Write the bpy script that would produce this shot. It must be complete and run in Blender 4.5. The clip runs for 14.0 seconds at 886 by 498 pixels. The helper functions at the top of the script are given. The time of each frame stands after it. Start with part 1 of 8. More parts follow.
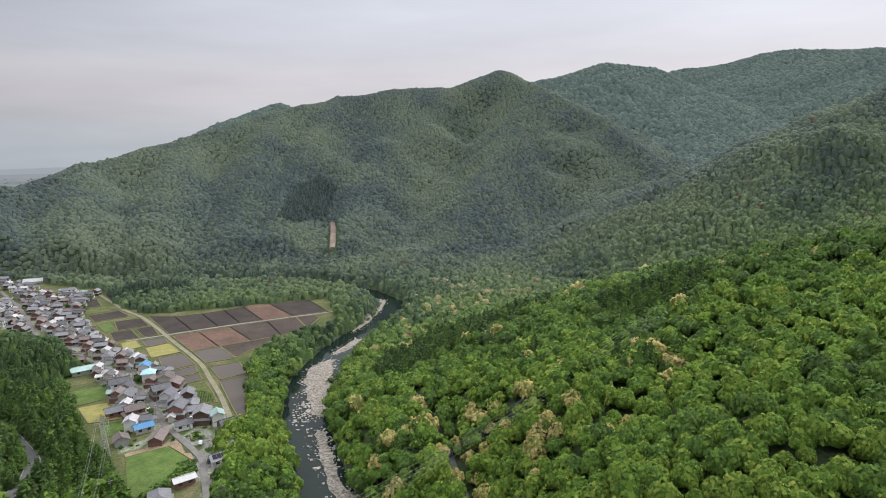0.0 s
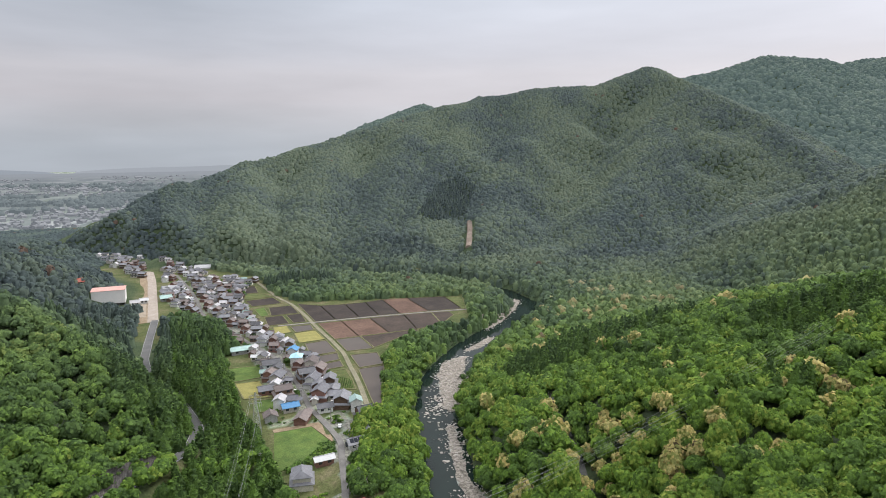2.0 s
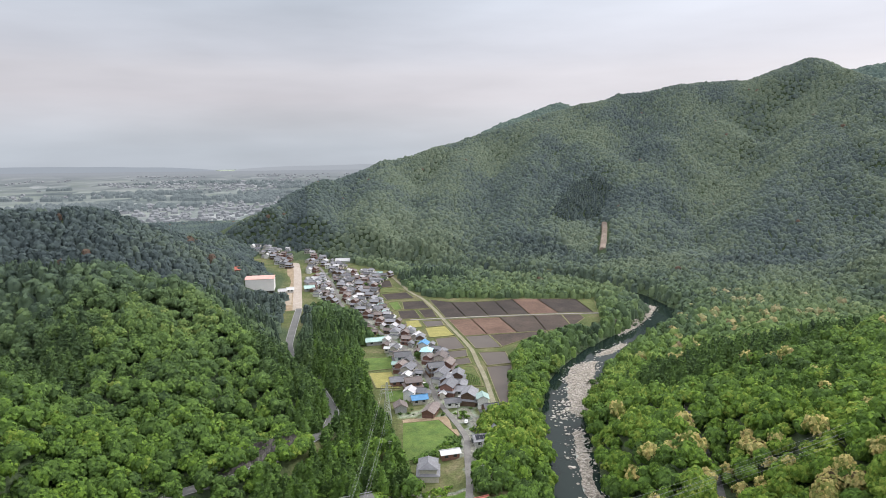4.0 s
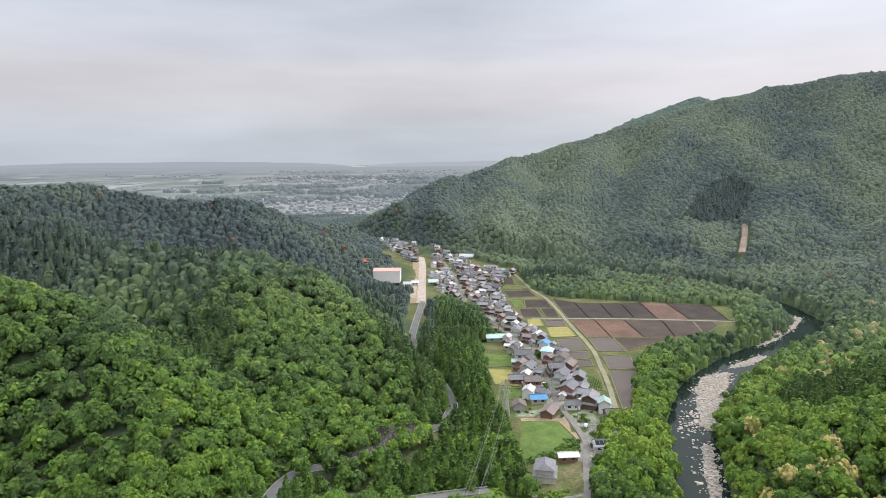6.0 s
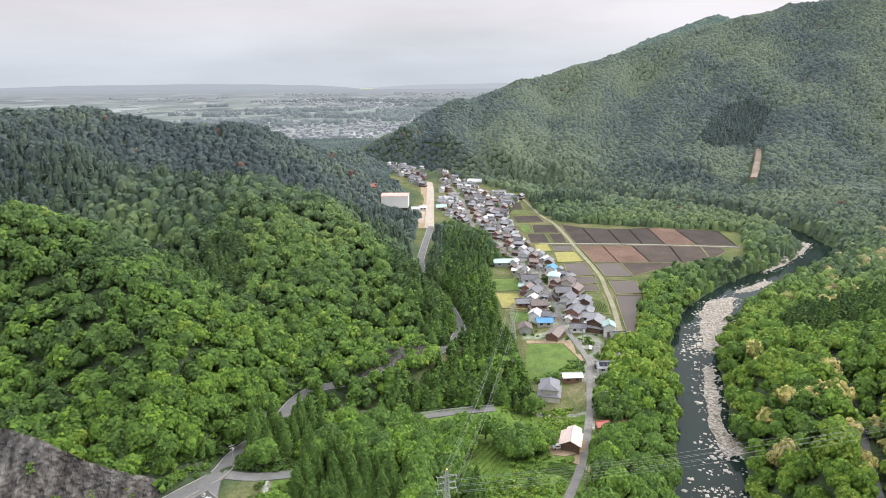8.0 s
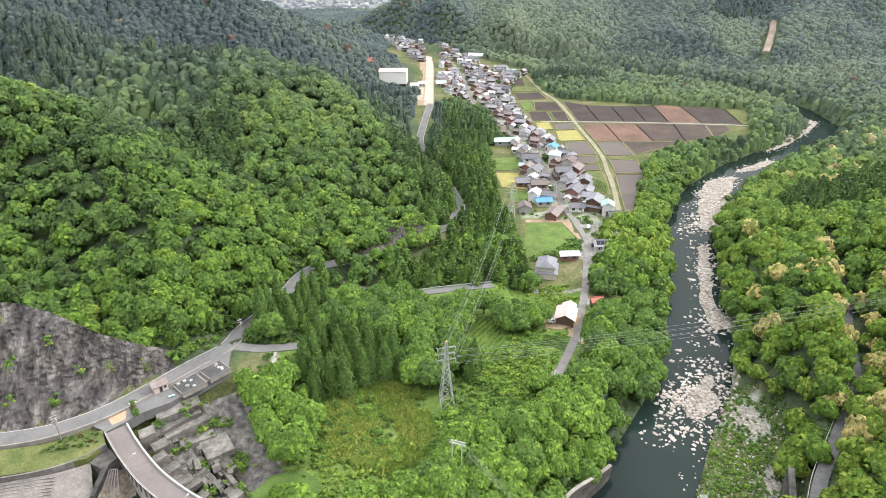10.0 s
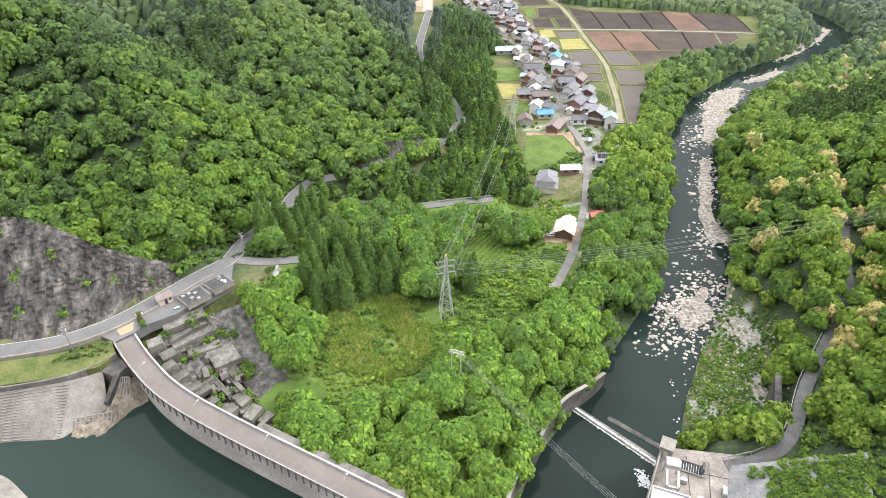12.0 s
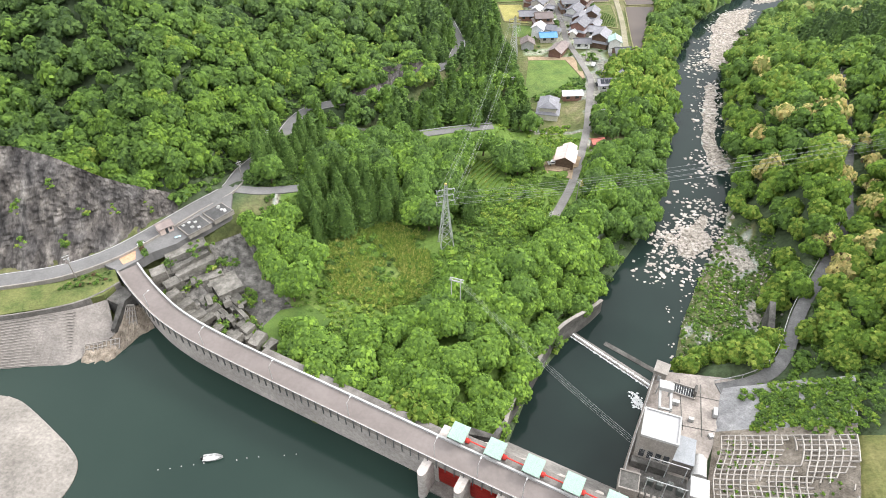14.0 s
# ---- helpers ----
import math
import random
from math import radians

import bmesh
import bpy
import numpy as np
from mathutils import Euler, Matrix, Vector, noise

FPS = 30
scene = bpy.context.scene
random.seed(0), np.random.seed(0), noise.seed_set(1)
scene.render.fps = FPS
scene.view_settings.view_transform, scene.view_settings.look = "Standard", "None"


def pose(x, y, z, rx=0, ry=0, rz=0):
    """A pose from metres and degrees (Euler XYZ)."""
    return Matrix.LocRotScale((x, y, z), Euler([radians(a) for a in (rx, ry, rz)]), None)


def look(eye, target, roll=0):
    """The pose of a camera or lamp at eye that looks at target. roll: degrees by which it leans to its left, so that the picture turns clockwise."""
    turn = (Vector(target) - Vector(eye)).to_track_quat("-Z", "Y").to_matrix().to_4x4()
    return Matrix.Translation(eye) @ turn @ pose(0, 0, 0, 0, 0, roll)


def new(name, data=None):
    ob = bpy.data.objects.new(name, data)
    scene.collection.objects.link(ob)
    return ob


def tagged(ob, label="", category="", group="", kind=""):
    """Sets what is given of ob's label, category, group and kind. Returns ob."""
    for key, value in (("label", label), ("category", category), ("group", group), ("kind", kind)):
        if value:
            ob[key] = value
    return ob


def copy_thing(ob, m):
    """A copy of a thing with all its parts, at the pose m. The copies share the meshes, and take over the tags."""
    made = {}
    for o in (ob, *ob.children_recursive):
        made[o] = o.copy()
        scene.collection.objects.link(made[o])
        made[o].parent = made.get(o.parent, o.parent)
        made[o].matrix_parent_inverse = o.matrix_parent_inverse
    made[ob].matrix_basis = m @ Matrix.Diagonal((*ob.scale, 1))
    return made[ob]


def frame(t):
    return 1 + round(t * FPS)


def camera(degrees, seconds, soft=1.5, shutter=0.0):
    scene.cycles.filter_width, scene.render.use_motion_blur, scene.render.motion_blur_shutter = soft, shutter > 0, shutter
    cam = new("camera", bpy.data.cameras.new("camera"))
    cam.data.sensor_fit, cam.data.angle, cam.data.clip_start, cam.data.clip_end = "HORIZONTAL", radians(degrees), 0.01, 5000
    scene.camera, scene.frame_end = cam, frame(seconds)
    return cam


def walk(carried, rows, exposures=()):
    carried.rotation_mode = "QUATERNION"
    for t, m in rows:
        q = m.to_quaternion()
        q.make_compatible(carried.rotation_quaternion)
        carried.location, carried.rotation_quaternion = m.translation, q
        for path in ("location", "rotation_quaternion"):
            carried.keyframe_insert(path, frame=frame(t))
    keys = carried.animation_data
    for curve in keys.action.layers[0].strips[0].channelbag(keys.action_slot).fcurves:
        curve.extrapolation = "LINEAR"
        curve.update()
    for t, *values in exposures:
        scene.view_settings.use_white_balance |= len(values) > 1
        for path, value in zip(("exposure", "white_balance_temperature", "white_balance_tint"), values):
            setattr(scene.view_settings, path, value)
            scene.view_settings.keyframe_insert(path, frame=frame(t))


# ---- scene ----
cam = camera(69.6, 14.0, soft=0.9)
walk(cam, [
    (0.0, pose(0, 0, 135, 81.00, 0.28, -36.17)),
    (0.5, pose(0, 0, 135, 81.00, 0.24, -30.14)),
    (1.0, pose(0, 0, 135, 81.02, 0.26, -25.00)),
    (1.5, pose(0, 0, 135, 81.02, 0.22, -23.85)),
    (2.0, pose(0, 0, 135, 81.03, 0.25, -23.87)),
    (2.5, pose(0, 0, 135, 81.03, 0.32, -22.03)),
    (3.0, pose(0, 0, 135, 81.03, 0.31, -18.10)),
    (3.5, pose(0, 0, 135, 81.04, 0.31, -14.98)),
    (4.0, pose(0, 0, 135, 81.03, 0.34, -11.98)),
    (6.5, pose(0, 0, 135, 80.59, 0.27, 0.00)),
    (7.0, pose(0, 0, 135, 79.01, 0.31, -0.03)),
    (7.5, pose(0, 0, 135, 76.77, 0.26, -0.02)),
    (8.0, pose(0, 0, 135, 74.09, 0.30, -0.03)),
    (8.5, pose(0, 0, 135, 71.17, 0.30, -0.03)),
    (11.0, pose(0, 0, 135, 59.09, 0.26, -0.06)),
    (11.5, pose(0, 0, 135, 57.32, 0.27, -0.08)),
    (12.0, pose(0, 0, 135, 55.56, 0.27, -0.09)),
    (12.5, pose(0, 0, 135, 53.80, 0.28, -0.12)),
    (13.0, pose(0, 0, 135, 52.06, 0.31, -0.13)),
    (13.5, pose(0, 0, 135, 50.51, 0.33, -0.15)),
    (14.0, pose(0, 0, 135, 49.16, 0.35, -0.17)),
], exposures=[(0.0, -0.22, 6300, 11), (2.5, -0.14, 6300, 11), (4.0, 0.0, 6300, 11), (6.5, 0.1, 6300, 11), (8.5, 0.4, 6350, 11), (11.0, 0.68, 6400, 11), (14.0, 0.68, 6400, 11)])

# ---- world and sun ----
SUN_AZ, SUN_EL = 74.0, 37.0
world = bpy.data.worlds.new("overcast_sky")
scene.world = world
world.use_nodes = True
wn, wl = world.node_tree.nodes, world.node_tree.links
wn.clear()
w_out = wn.new("ShaderNodeOutputWorld")
w_bg = wn.new("ShaderNodeBackground")
w_sky = wn.new("ShaderNodeTexSky")
w_sky.sky_type, w_sky.sun_disc = "NISHITA", False
w_sky.sun_elevation, w_sky.sun_rotation = radians(SUN_EL), radians(SUN_AZ)
w_geo = wn.new("ShaderNodeTexCoord")
w_sep = wn.new("ShaderNodeSeparateXYZ")
w_ramp = wn.new("ShaderNodeValToRGB")
stops = [(0.0, (0.56, 0.60, 0.65)), (0.02, (0.58, 0.61, 0.66)), (0.075, (0.69, 0.655, 0.68)), (0.11, (0.70, 0.67, 0.69)), (0.14, (0.67, 0.67, 0.71)),
         (0.21, (0.64, 0.675, 0.73)), (0.34, (0.85, 0.87, 0.90)), (0.6, (1.75, 1.75, 1.77)), (1.0, (2.5, 2.5, 2.52))]
while len(w_ramp.color_ramp.elements) < len(stops):
    w_ramp.color_ramp.elements.new(0.5)
for e, (p, c) in zip(w_ramp.color_ramp.elements, stops):
    e.position, e.color = p, (*c, 1)
w_map = wn.new("ShaderNodeMapping")
w_map.inputs["Scale"].default_value = (1.6, 1.6, 9.0)
w_noise = wn.new("ShaderNodeTexNoise")
w_noise.inputs["Scale"].default_value, w_noise.inputs["Detail"].default_value = 1.6, 5.0
w_cl = wn.new("ShaderNodeMapRange")
w_cl.inputs["From Min"].default_value, w_cl.inputs["From Max"].default_value = 0.3, 0.7
w_cl.inputs["To Min"].default_value, w_cl.inputs["To Max"].default_value = 0.88, 1.1
w_mul = wn.new("ShaderNodeVectorMath")
w_mul.operation = "SCALE"
w_mix = wn.new("ShaderNodeMix")
w_mix.data_type = "RGBA"
w_mix.inputs["Factor"].default_value = 0.9
w_dim = wn.new("ShaderNodeVectorMath")
w_dim.operation = "SCALE"
w_dim.inputs["Scale"].default_value = 0.1
wl.new(w_geo.outputs["Generated"], w_sep.inputs[0])
wl.new(w_sep.outputs["Z"], w_ramp.inputs["Fac"])
wl.new(w_geo.outputs["Generated"], w_map.inputs["Vector"])
wl.new(w_map.outputs[0], w_noise.inputs["Vector"])
wl.new(w_noise.outputs["Fac"], w_cl.inputs["Value"])
wl.new(w_ramp.outputs["Color"], w_mul.inputs[0])
wl.new(w_cl.outputs[0], w_mul.inputs["Scale"])
w_dot = wn.new("ShaderNodeVectorMath")
w_dot.operation = "DOT_PRODUCT"
w_dot.inputs[1].default_value = (math.sin(radians(SUN_AZ)), math.cos(radians(SUN_AZ)), 0.25)
wl.new(w_geo.outputs["Generated"], w_dot.inputs[0])
w_glow = wn.new("ShaderNodeMapRange")
w_glow.inputs["From Min"].default_value, w_glow.inputs["From Max"].default_value = 0.35, 1.05
w_glow.inputs["To Min"].default_value, w_glow.inputs["To Max"].default_value = 0.0, 0.32
wl.new(w_dot.outputs["Value"], w_glow.inputs["Value"])
w_add = wn.new("ShaderNodeMix")
w_add.data_type, w_add.blend_type = "RGBA", "ADD"
w_add.inputs["B"].default_value = (1.0, 0.90, 0.90, 1)
wl.new(w_glow.outputs[0], w_add.inputs["Factor"])
wl.new(w_mul.outputs[0], w_add.inputs["A"])
wl.new(w_sky.outputs[0], w_dim.inputs[0])
wl.new(w_dim.outputs[0], w_mix.inputs["A"])
wl.new(w_add.outputs["Result"], w_mix.inputs["B"])
wl.new(w_mix.outputs["Result"], w_bg.inputs["Color"])
w_bg.inputs["Strength"].default_value = 0.98
wl.new(w_bg.outputs[0], w_out.inputs[0])

sun = new("sun", bpy.data.lights.new("sun", "SUN"))
sun.data.energy, sun.data.angle, sun.data.color = 2.4, radians(14), (1.0, 0.96, 0.9)
a, e = radians(SUN_AZ), radians(SUN_EL)
sun.matrix_world = look((0, 0, 900), Vector((0, 0, 900)) - Vector((math.sin(a) * math.cos(e), math.cos(a) * math.cos(e), math.sin(e))))


# ---- materials ----
def mat_base(name, rough=0.8, metal=0.0, spec=0.3):
    m = bpy.data.materials.new(name)
    m.use_nodes = True
    b = m.node_tree.nodes["Principled BSDF"]
    b.inputs["Roughness"].default_value = rough
    b.inputs["Metallic"].default_value = metal
    b.inputs["Specular IOR Level"].default_value = spec
    return m, m.node_tree.nodes, m.node_tree.links, b


def ramp_node(n, stops):
    r = n.new("ShaderNodeValToRGB")
    while len(r.color_ramp.elements) < len(stops):
        r.color_ramp.elements.new(0.5)
    for el, (p, c) in zip(r.color_ramp.elements, stops):
        el.position, el.color = p, (*c, 1)
    return r


def noise_node(n, l, scale, detail=4.0, rough=0.6, coord="Object"):
    tc = n.new("ShaderNodeTexCoord")
    t = n.new("ShaderNodeTexNoise")
    t.inputs["Scale"].default_value, t.inputs["Detail"].default_value, t.inputs["Roughness"].default_value = scale, detail, rough
    l.new(tc.outputs[coord], t.inputs["Vector"])
    return t


def mix_node(n, l, a, b, fac, blend="MIX"):
    m = n.new("ShaderNodeMix")
    m.data_type, m.blend_type = "RGBA", blend
    for key, v in (("A", a), ("B", b), ("Factor", fac)):
        if isinstance(v, (int, float)):
            m.inputs[key].default_value = v
        elif isinstance(v, tuple):
            m.inputs[key].default_value = (*v, 1)
        else:
            l.new(v, m.inputs[key])
    return m.outputs["Result"]


def bump_link(n, l, b, height, strength, dist):
    u = n.new("ShaderNodeBump")
    u.inputs["Strength"].default_value, u.inputs["Distance"].default_value = strength, dist
    l.new(height, u.inputs["Height"])
    l.new(u.outputs[0], b.inputs["Normal"])


def plain(name, c1, c2, scale=1.0, rough=0.8, metal=0.0, bump=0.2, dist=0.03, spec=0.3, coord="Object", vary=0.0, stain=0.0, grain=1.0):
    """Two colours in a two-scale noise, with fine relief; vary shifts it from thing to thing."""
    m, n, l, b = mat_base(name, rough, metal, spec)
    big, small = noise_node(n, l, scale, 5, 0.65, coord), noise_node(n, l, scale * 9, 3, 0.6, coord)
    col = ramp_node(n, [(0.33, c1), (0.67, c2)])
    l.new(big.outputs["Fac"], col.inputs["Fac"])
    dark = ramp_node(n, [(0.3, (1 - 0.28 * grain,) * 3), (0.7, (1 + 0.12 * grain,) * 3)])
    l.new(small.outputs["Fac"], dark.inputs["Fac"])
    out = mix_node(n, l, col.outputs["Color"], dark.outputs["Color"], 1.0, "MULTIPLY")
    if stain:
        sn = noise_node(n, l, scale * 0.35, 6, 0.7, coord)
        sr = ramp_node(n, [(0.45, (1, 1, 1)), (0.62, (1 - stain,) * 3)])
        l.new(sn.outputs["Fac"], sr.inputs["Fac"])
        out = mix_node(n, l, out, sr.outputs["Color"], 1.0, "MULTIPLY")
    if vary:
        oi = n.new("ShaderNodeObjectInfo")
        vr = ramp_node(n, [(0.0, (1 - vary,) * 3), (1.0, (1 + vary,) * 3)])
        l.new(oi.outputs["Random"], vr.inputs["Fac"])
        out = mix_node(n, l, out, vr.outputs["Color"], 1.0, "MULTIPLY")
    l.new(out, b.inputs["Base Color"])
    if bump:
        bump_link(n, l, b, small.outputs["Fac"], bump, dist)
    return m


def foliage(name, stops, haze_stops=None, glow=None):
    """Leaf colours from each tree's own tint, broken up clump by clump; a second ramp and glow paint in haze."""
    m, n, l, b = mat_base(name, 0.8, 0.0, 0.1)
    at = n.new("ShaderNodeAttribute")
    at.attribute_name = "tint"
    big = noise_node(n, l, 1.3, 6, 0.82)
    geo = n.new("ShaderNodeNewGeometry")
    add = n.new("ShaderNodeMath")
    add.operation = "MULTIPLY_ADD"
    l.new(geo.outputs["Random Per Island"], add.inputs[0])
    add.inputs[1].default_value = 0.13
    l.new(at.outputs["Fac"], add.inputs[2])
    r = ramp_node(n, stops)
    l.new(add.outputs[0], r.inputs["Fac"])
    hue = r.outputs["Color"]
    if haze_stops:
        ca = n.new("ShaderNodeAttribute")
        ca.attribute_name = "haze"
        cr = ramp_node(n, haze_stops)
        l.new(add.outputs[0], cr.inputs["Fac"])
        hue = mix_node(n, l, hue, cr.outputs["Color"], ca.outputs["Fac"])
    v = ramp_node(n, [(0.3, (0.50, 0.54, 0.52)), (0.7, (1.36, 1.30, 1.12))])
    l.new(big.outputs["Fac"], v.inputs["Fac"])
    grain = v.outputs["Color"]
    # painted haze also flattens the grain, and the clump contrast below
    if haze_stops:
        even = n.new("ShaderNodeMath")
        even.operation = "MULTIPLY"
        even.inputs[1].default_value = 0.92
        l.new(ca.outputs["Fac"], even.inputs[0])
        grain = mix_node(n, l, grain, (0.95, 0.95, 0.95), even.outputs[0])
    out = mix_node(n, l, hue, grain, 1.0, "MULTIPLY")
    clump = ramp_node(n, [(0.0, (0.70, 0.72, 0.74)), (0.5, (0.98, 0.98, 0.98)), (1.0, (1.32, 1.28, 1.18))])
    l.new(geo.outputs["Random Per Island"], clump.inputs["Fac"])
    soft = clump.outputs["Color"]
    if haze_stops:
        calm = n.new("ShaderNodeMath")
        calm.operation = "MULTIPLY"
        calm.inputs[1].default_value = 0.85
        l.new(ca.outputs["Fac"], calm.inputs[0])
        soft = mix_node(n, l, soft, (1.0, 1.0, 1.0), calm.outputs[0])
    out = mix_node(n, l, out, soft, 1.0, "MULTIPLY")
    l.new(out, b.inputs["Base Color"])
    tr = n.new("ShaderNodeBsdfTranslucent")
    l.new(out, tr.inputs["Color"])
    ms = n.new("ShaderNodeMixShader")
    ms.inputs[0].default_value = 0.22
    l.new(b.outputs[0], ms.inputs[1])
    l.new(tr.outputs[0], ms.inputs[2])
    l.new(ms.outputs[0], n["Material Output"].inputs["Surface"])
    fine = noise_node(n, l, 3.2, 4, 0.8)
    bump_link(n, l, b, fine.outputs["Fac"], 0.9, 0.5)
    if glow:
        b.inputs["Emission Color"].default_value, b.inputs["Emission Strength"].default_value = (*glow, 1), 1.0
    return m


# the second ramp is leaf colour with distance haze painted in
LEAF = foliage("leaves", [(0.0, (0.024, 0.047, 0.022)), (0.22, (0.052, 0.090, 0.044)), (0.42, (0.089, 0.152, 0.053)), (0.62, (0.128, 0.226, 0.054)),
                          (0.76, (0.175, 0.295, 0.052)), (0.84, (0.26, 0.32, 0.08)), (0.9, (0.58, 0.52, 0.24)), (0.955, (0.50, 0.42, 0.19)), (0.965, (0.10, 0.08, 0.055)), (1.0, (0.125, 0.085, 0.056))],
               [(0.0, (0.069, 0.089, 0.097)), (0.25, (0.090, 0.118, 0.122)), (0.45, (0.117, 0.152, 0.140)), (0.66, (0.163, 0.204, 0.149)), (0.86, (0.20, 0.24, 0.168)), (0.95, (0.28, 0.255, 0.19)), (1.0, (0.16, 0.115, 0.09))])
# far range leaves: haze painted in, as pale colour and a bluish glow
LEAF_RANGE = foliage("hazy_range_leaves", [(0.0, (0.066, 0.092, 0.082)), (0.5, (0.092, 0.126, 0.106)), (1.0, (0.118, 0.145, 0.125))], None, (0.055, 0.080, 0.088))
BARK = plain("bark", (0.07, 0.05, 0.035), (0.14, 0.11, 0.08), 3.0, 0.9)
CONCRETE = plain("weathered_concrete", (0.135, 0.125, 0.113), (0.235, 0.218, 0.20), 0.35, 0.9, bump=0.3, stain=0.3)
CONC_DARK = plain("stained_concrete", (0.055, 0.053, 0.048), (0.16, 0.153, 0.14), 0.3, 0.92, bump=0.5, dist=0.1, stain=0.45)
CONC_PALE = plain("pale_concrete", (0.235, 0.215, 0.192), (0.325, 0.30, 0.272), 0.4, 0.88, bump=0.2, stain=0.15)
ASPHALT = plain("old_asphalt", (0.135, 0.133, 0.131), (0.168, 0.165, 0.162), 0.2, 0.92, bump=0.08, stain=0.15, grain=0.5)
DAM_ROAD = plain("crest_paving", (0.155, 0.135, 0.126), (0.182, 0.160, 0.150), 0.12, 0.92, bump=0.06, stain=0.12, grain=0.35)
WHITE = plain("white_paint", (0.36, 0.36, 0.35), (0.45, 0.45, 0.44), 0.8, 0.6)
def streaked_rock():
    """Grey-brown rock with streaks running down the face."""
    m, n, l, b = mat_base("grey_rock", 0.93, 0.0, 0.2)
    tc = n.new("ShaderNodeTexCoord")
    mp = n.new("ShaderNodeMapping")
    mp.inputs["Scale"].default_value = (1.0, 0.35, 0.3)
    l.new(tc.outputs["Object"], mp.inputs["Vector"])
    st = n.new("ShaderNodeTexNoise")
    st.inputs["Scale"].default_value, st.inputs["Detail"].default_value, st.inputs["Roughness"].default_value = 0.32, 7, 0.72
    l.new(mp.outputs[0], st.inputs["Vector"])
    col = ramp_node(n, [(0.34, (0.032, 0.030, 0.030)), (0.46, (0.085, 0.080, 0.078)), (0.55, (0.150, 0.141, 0.135)), (0.63, (0.235, 0.224, 0.213)), (0.72, (0.38, 0.362, 0.34))])
    l.new(st.outputs["Fac"], col.inputs["Fac"])
    big = noise_node(n, l, 0.09, 4, 0.6)
    br = ramp_node(n, [(0.38, (0.70, 0.70, 0.70)), (0.62, (1.2, 1.16, 1.1))])
    l.new(big.outputs["Fac"], br.inputs["Fac"])
    l.new(mix_node(n, l, col.outputs["Color"], br.outputs["Color"], 1.0, "MULTIPLY"), b.inputs["Base Color"])
    bump_link(n, l, b, st.outputs["Fac"], 1.0, 2.0)
    return m


ROCK = streaked_rock()
PALE_ROCK = plain("pale_boulder", (0.36, 0.33, 0.30), (0.58, 0.54, 0.50), 0.5, 0.9, bump=0.5, dist=0.2)
STEEL = plain("galvanised_steel", (0.42, 0.43, 0.43), (0.55, 0.56, 0.56), 1.0, 0.5, 0.4)
RED = plain("red_gate_paint", (0.42, 0.03, 0.025), (0.55, 0.055, 0.04), 0.7, 0.5)
MINT = plain("pale_green_roof", (0.26, 0.38, 0.31), (0.31, 0.43, 0.36), 0.6, 0.5)
EARTH = plain("bare_earth", (0.22, 0.16, 0.10), (0.36, 0.28, 0.19), 0.2, 0.95, bump=0.4, dist=0.1)
TRACK = plain("farm_track", (0.20, 0.185, 0.12), (0.28, 0.26, 0.185), 0.15, 0.95, bump=0.2)
GRASS = plain("mown_grass", (0.066, 0.098, 0.024), (0.150, 0.158, 0.055), 0.22, 0.9, bump=0.7, dist=0.3, stain=0.2)
LAWN = plain("bright_meadow", (0.075, 0.135, 0.028), (0.14, 0.20, 0.045), 0.16, 0.9, bump=0.8, dist=0.3, stain=0.28)
GLASS = plain("dark_window_glass", (0.03, 0.035, 0.04), (0.06, 0.065, 0.07), 0.5, 0.12, bump=0.0, spec=0.5)


def water_mat(name, c1, c2, rough, ripple):
    m, n, l, b = mat_base(name, rough, 0.0, 0.5)
    b.inputs["IOR"].default_value = 1.33
    b.inputs["Specular IOR Level"].default_value = 0.22
    big = noise_node(n, l, 0.02, 4, 0.5)
    r = ramp_node(n, [(0.3, c1), (0.7, c2)])
    l.new(big.outputs["Fac"], r.inputs["Fac"])
    l.new(r.outputs["Color"], b.inputs["Base Color"])
    w = noise_node(n, l, 0.8, 4, 0.6)
    bump_link(n, l, b, w.outputs["Fac"], ripple, 0.12)
    return m


RESERVOIR = water_mat("reservoir_water", (0.014, 0.027, 0.022), (0.020, 0.035, 0.028), 0.06, 0.12)
RIVER = water_mat("river_water", (0.008, 0.014, 0.013), (0.016, 0.028, 0.024), 0.07, 0.12)
PADDY_WATER = water_mat("paddy_water", (0.075, 0.06, 0.05), (0.11, 0.09, 0.073), 0.12, 0.08)

# ---- building helpers ----
def part(name, bm, material, parent=None, label=""):
    me = bpy.data.meshes.new(name)
    bm.to_mesh(me)
    bm.free()
    me.materials.append(material)
    ob = new(name, me)
    if parent is not None:
        ob.parent = parent
    if label:
        ob["label"] = label
    return ob


def quad_mesh(name, verts, quads, material, tint=None, smooth=False, haze=None):
    """A mesh object from arrays of vertices and four-cornered faces."""
    me = bpy.data.meshes.new(name)
    me.vertices.add(len(verts))
    me.vertices.foreach_set("co", np.ascontiguousarray(verts, np.float32).ravel())
    me.loops.add(quads.size)
    me.loops.foreach_set("vertex_index", np.ascontiguousarray(quads, np.int32).ravel())
    me.polygons.add(len(quads))
    me.polygons.foreach_set("loop_start", np.arange(0, quads.size, 4, dtype=np.int32))
    me.polygons.foreach_set("loop_total", np.full(len(quads), 4, np.int32))
    me.polygons.foreach_set("use_smooth", np.full(len(quads), smooth, bool))
    if tint is not None:
        me.attributes.new("tint", "FLOAT", "POINT").data.foreach_set("value", np.ascontiguousarray(tint, np.float32))
    if haze is not None:
        me.attributes.new("haze", "FLOAT", "POINT").data.foreach_set("value", np.ascontiguousarray(haze, np.float32))
    me.update(calc_edges=True)
    me.materials.append(material)
    return new(name, me)


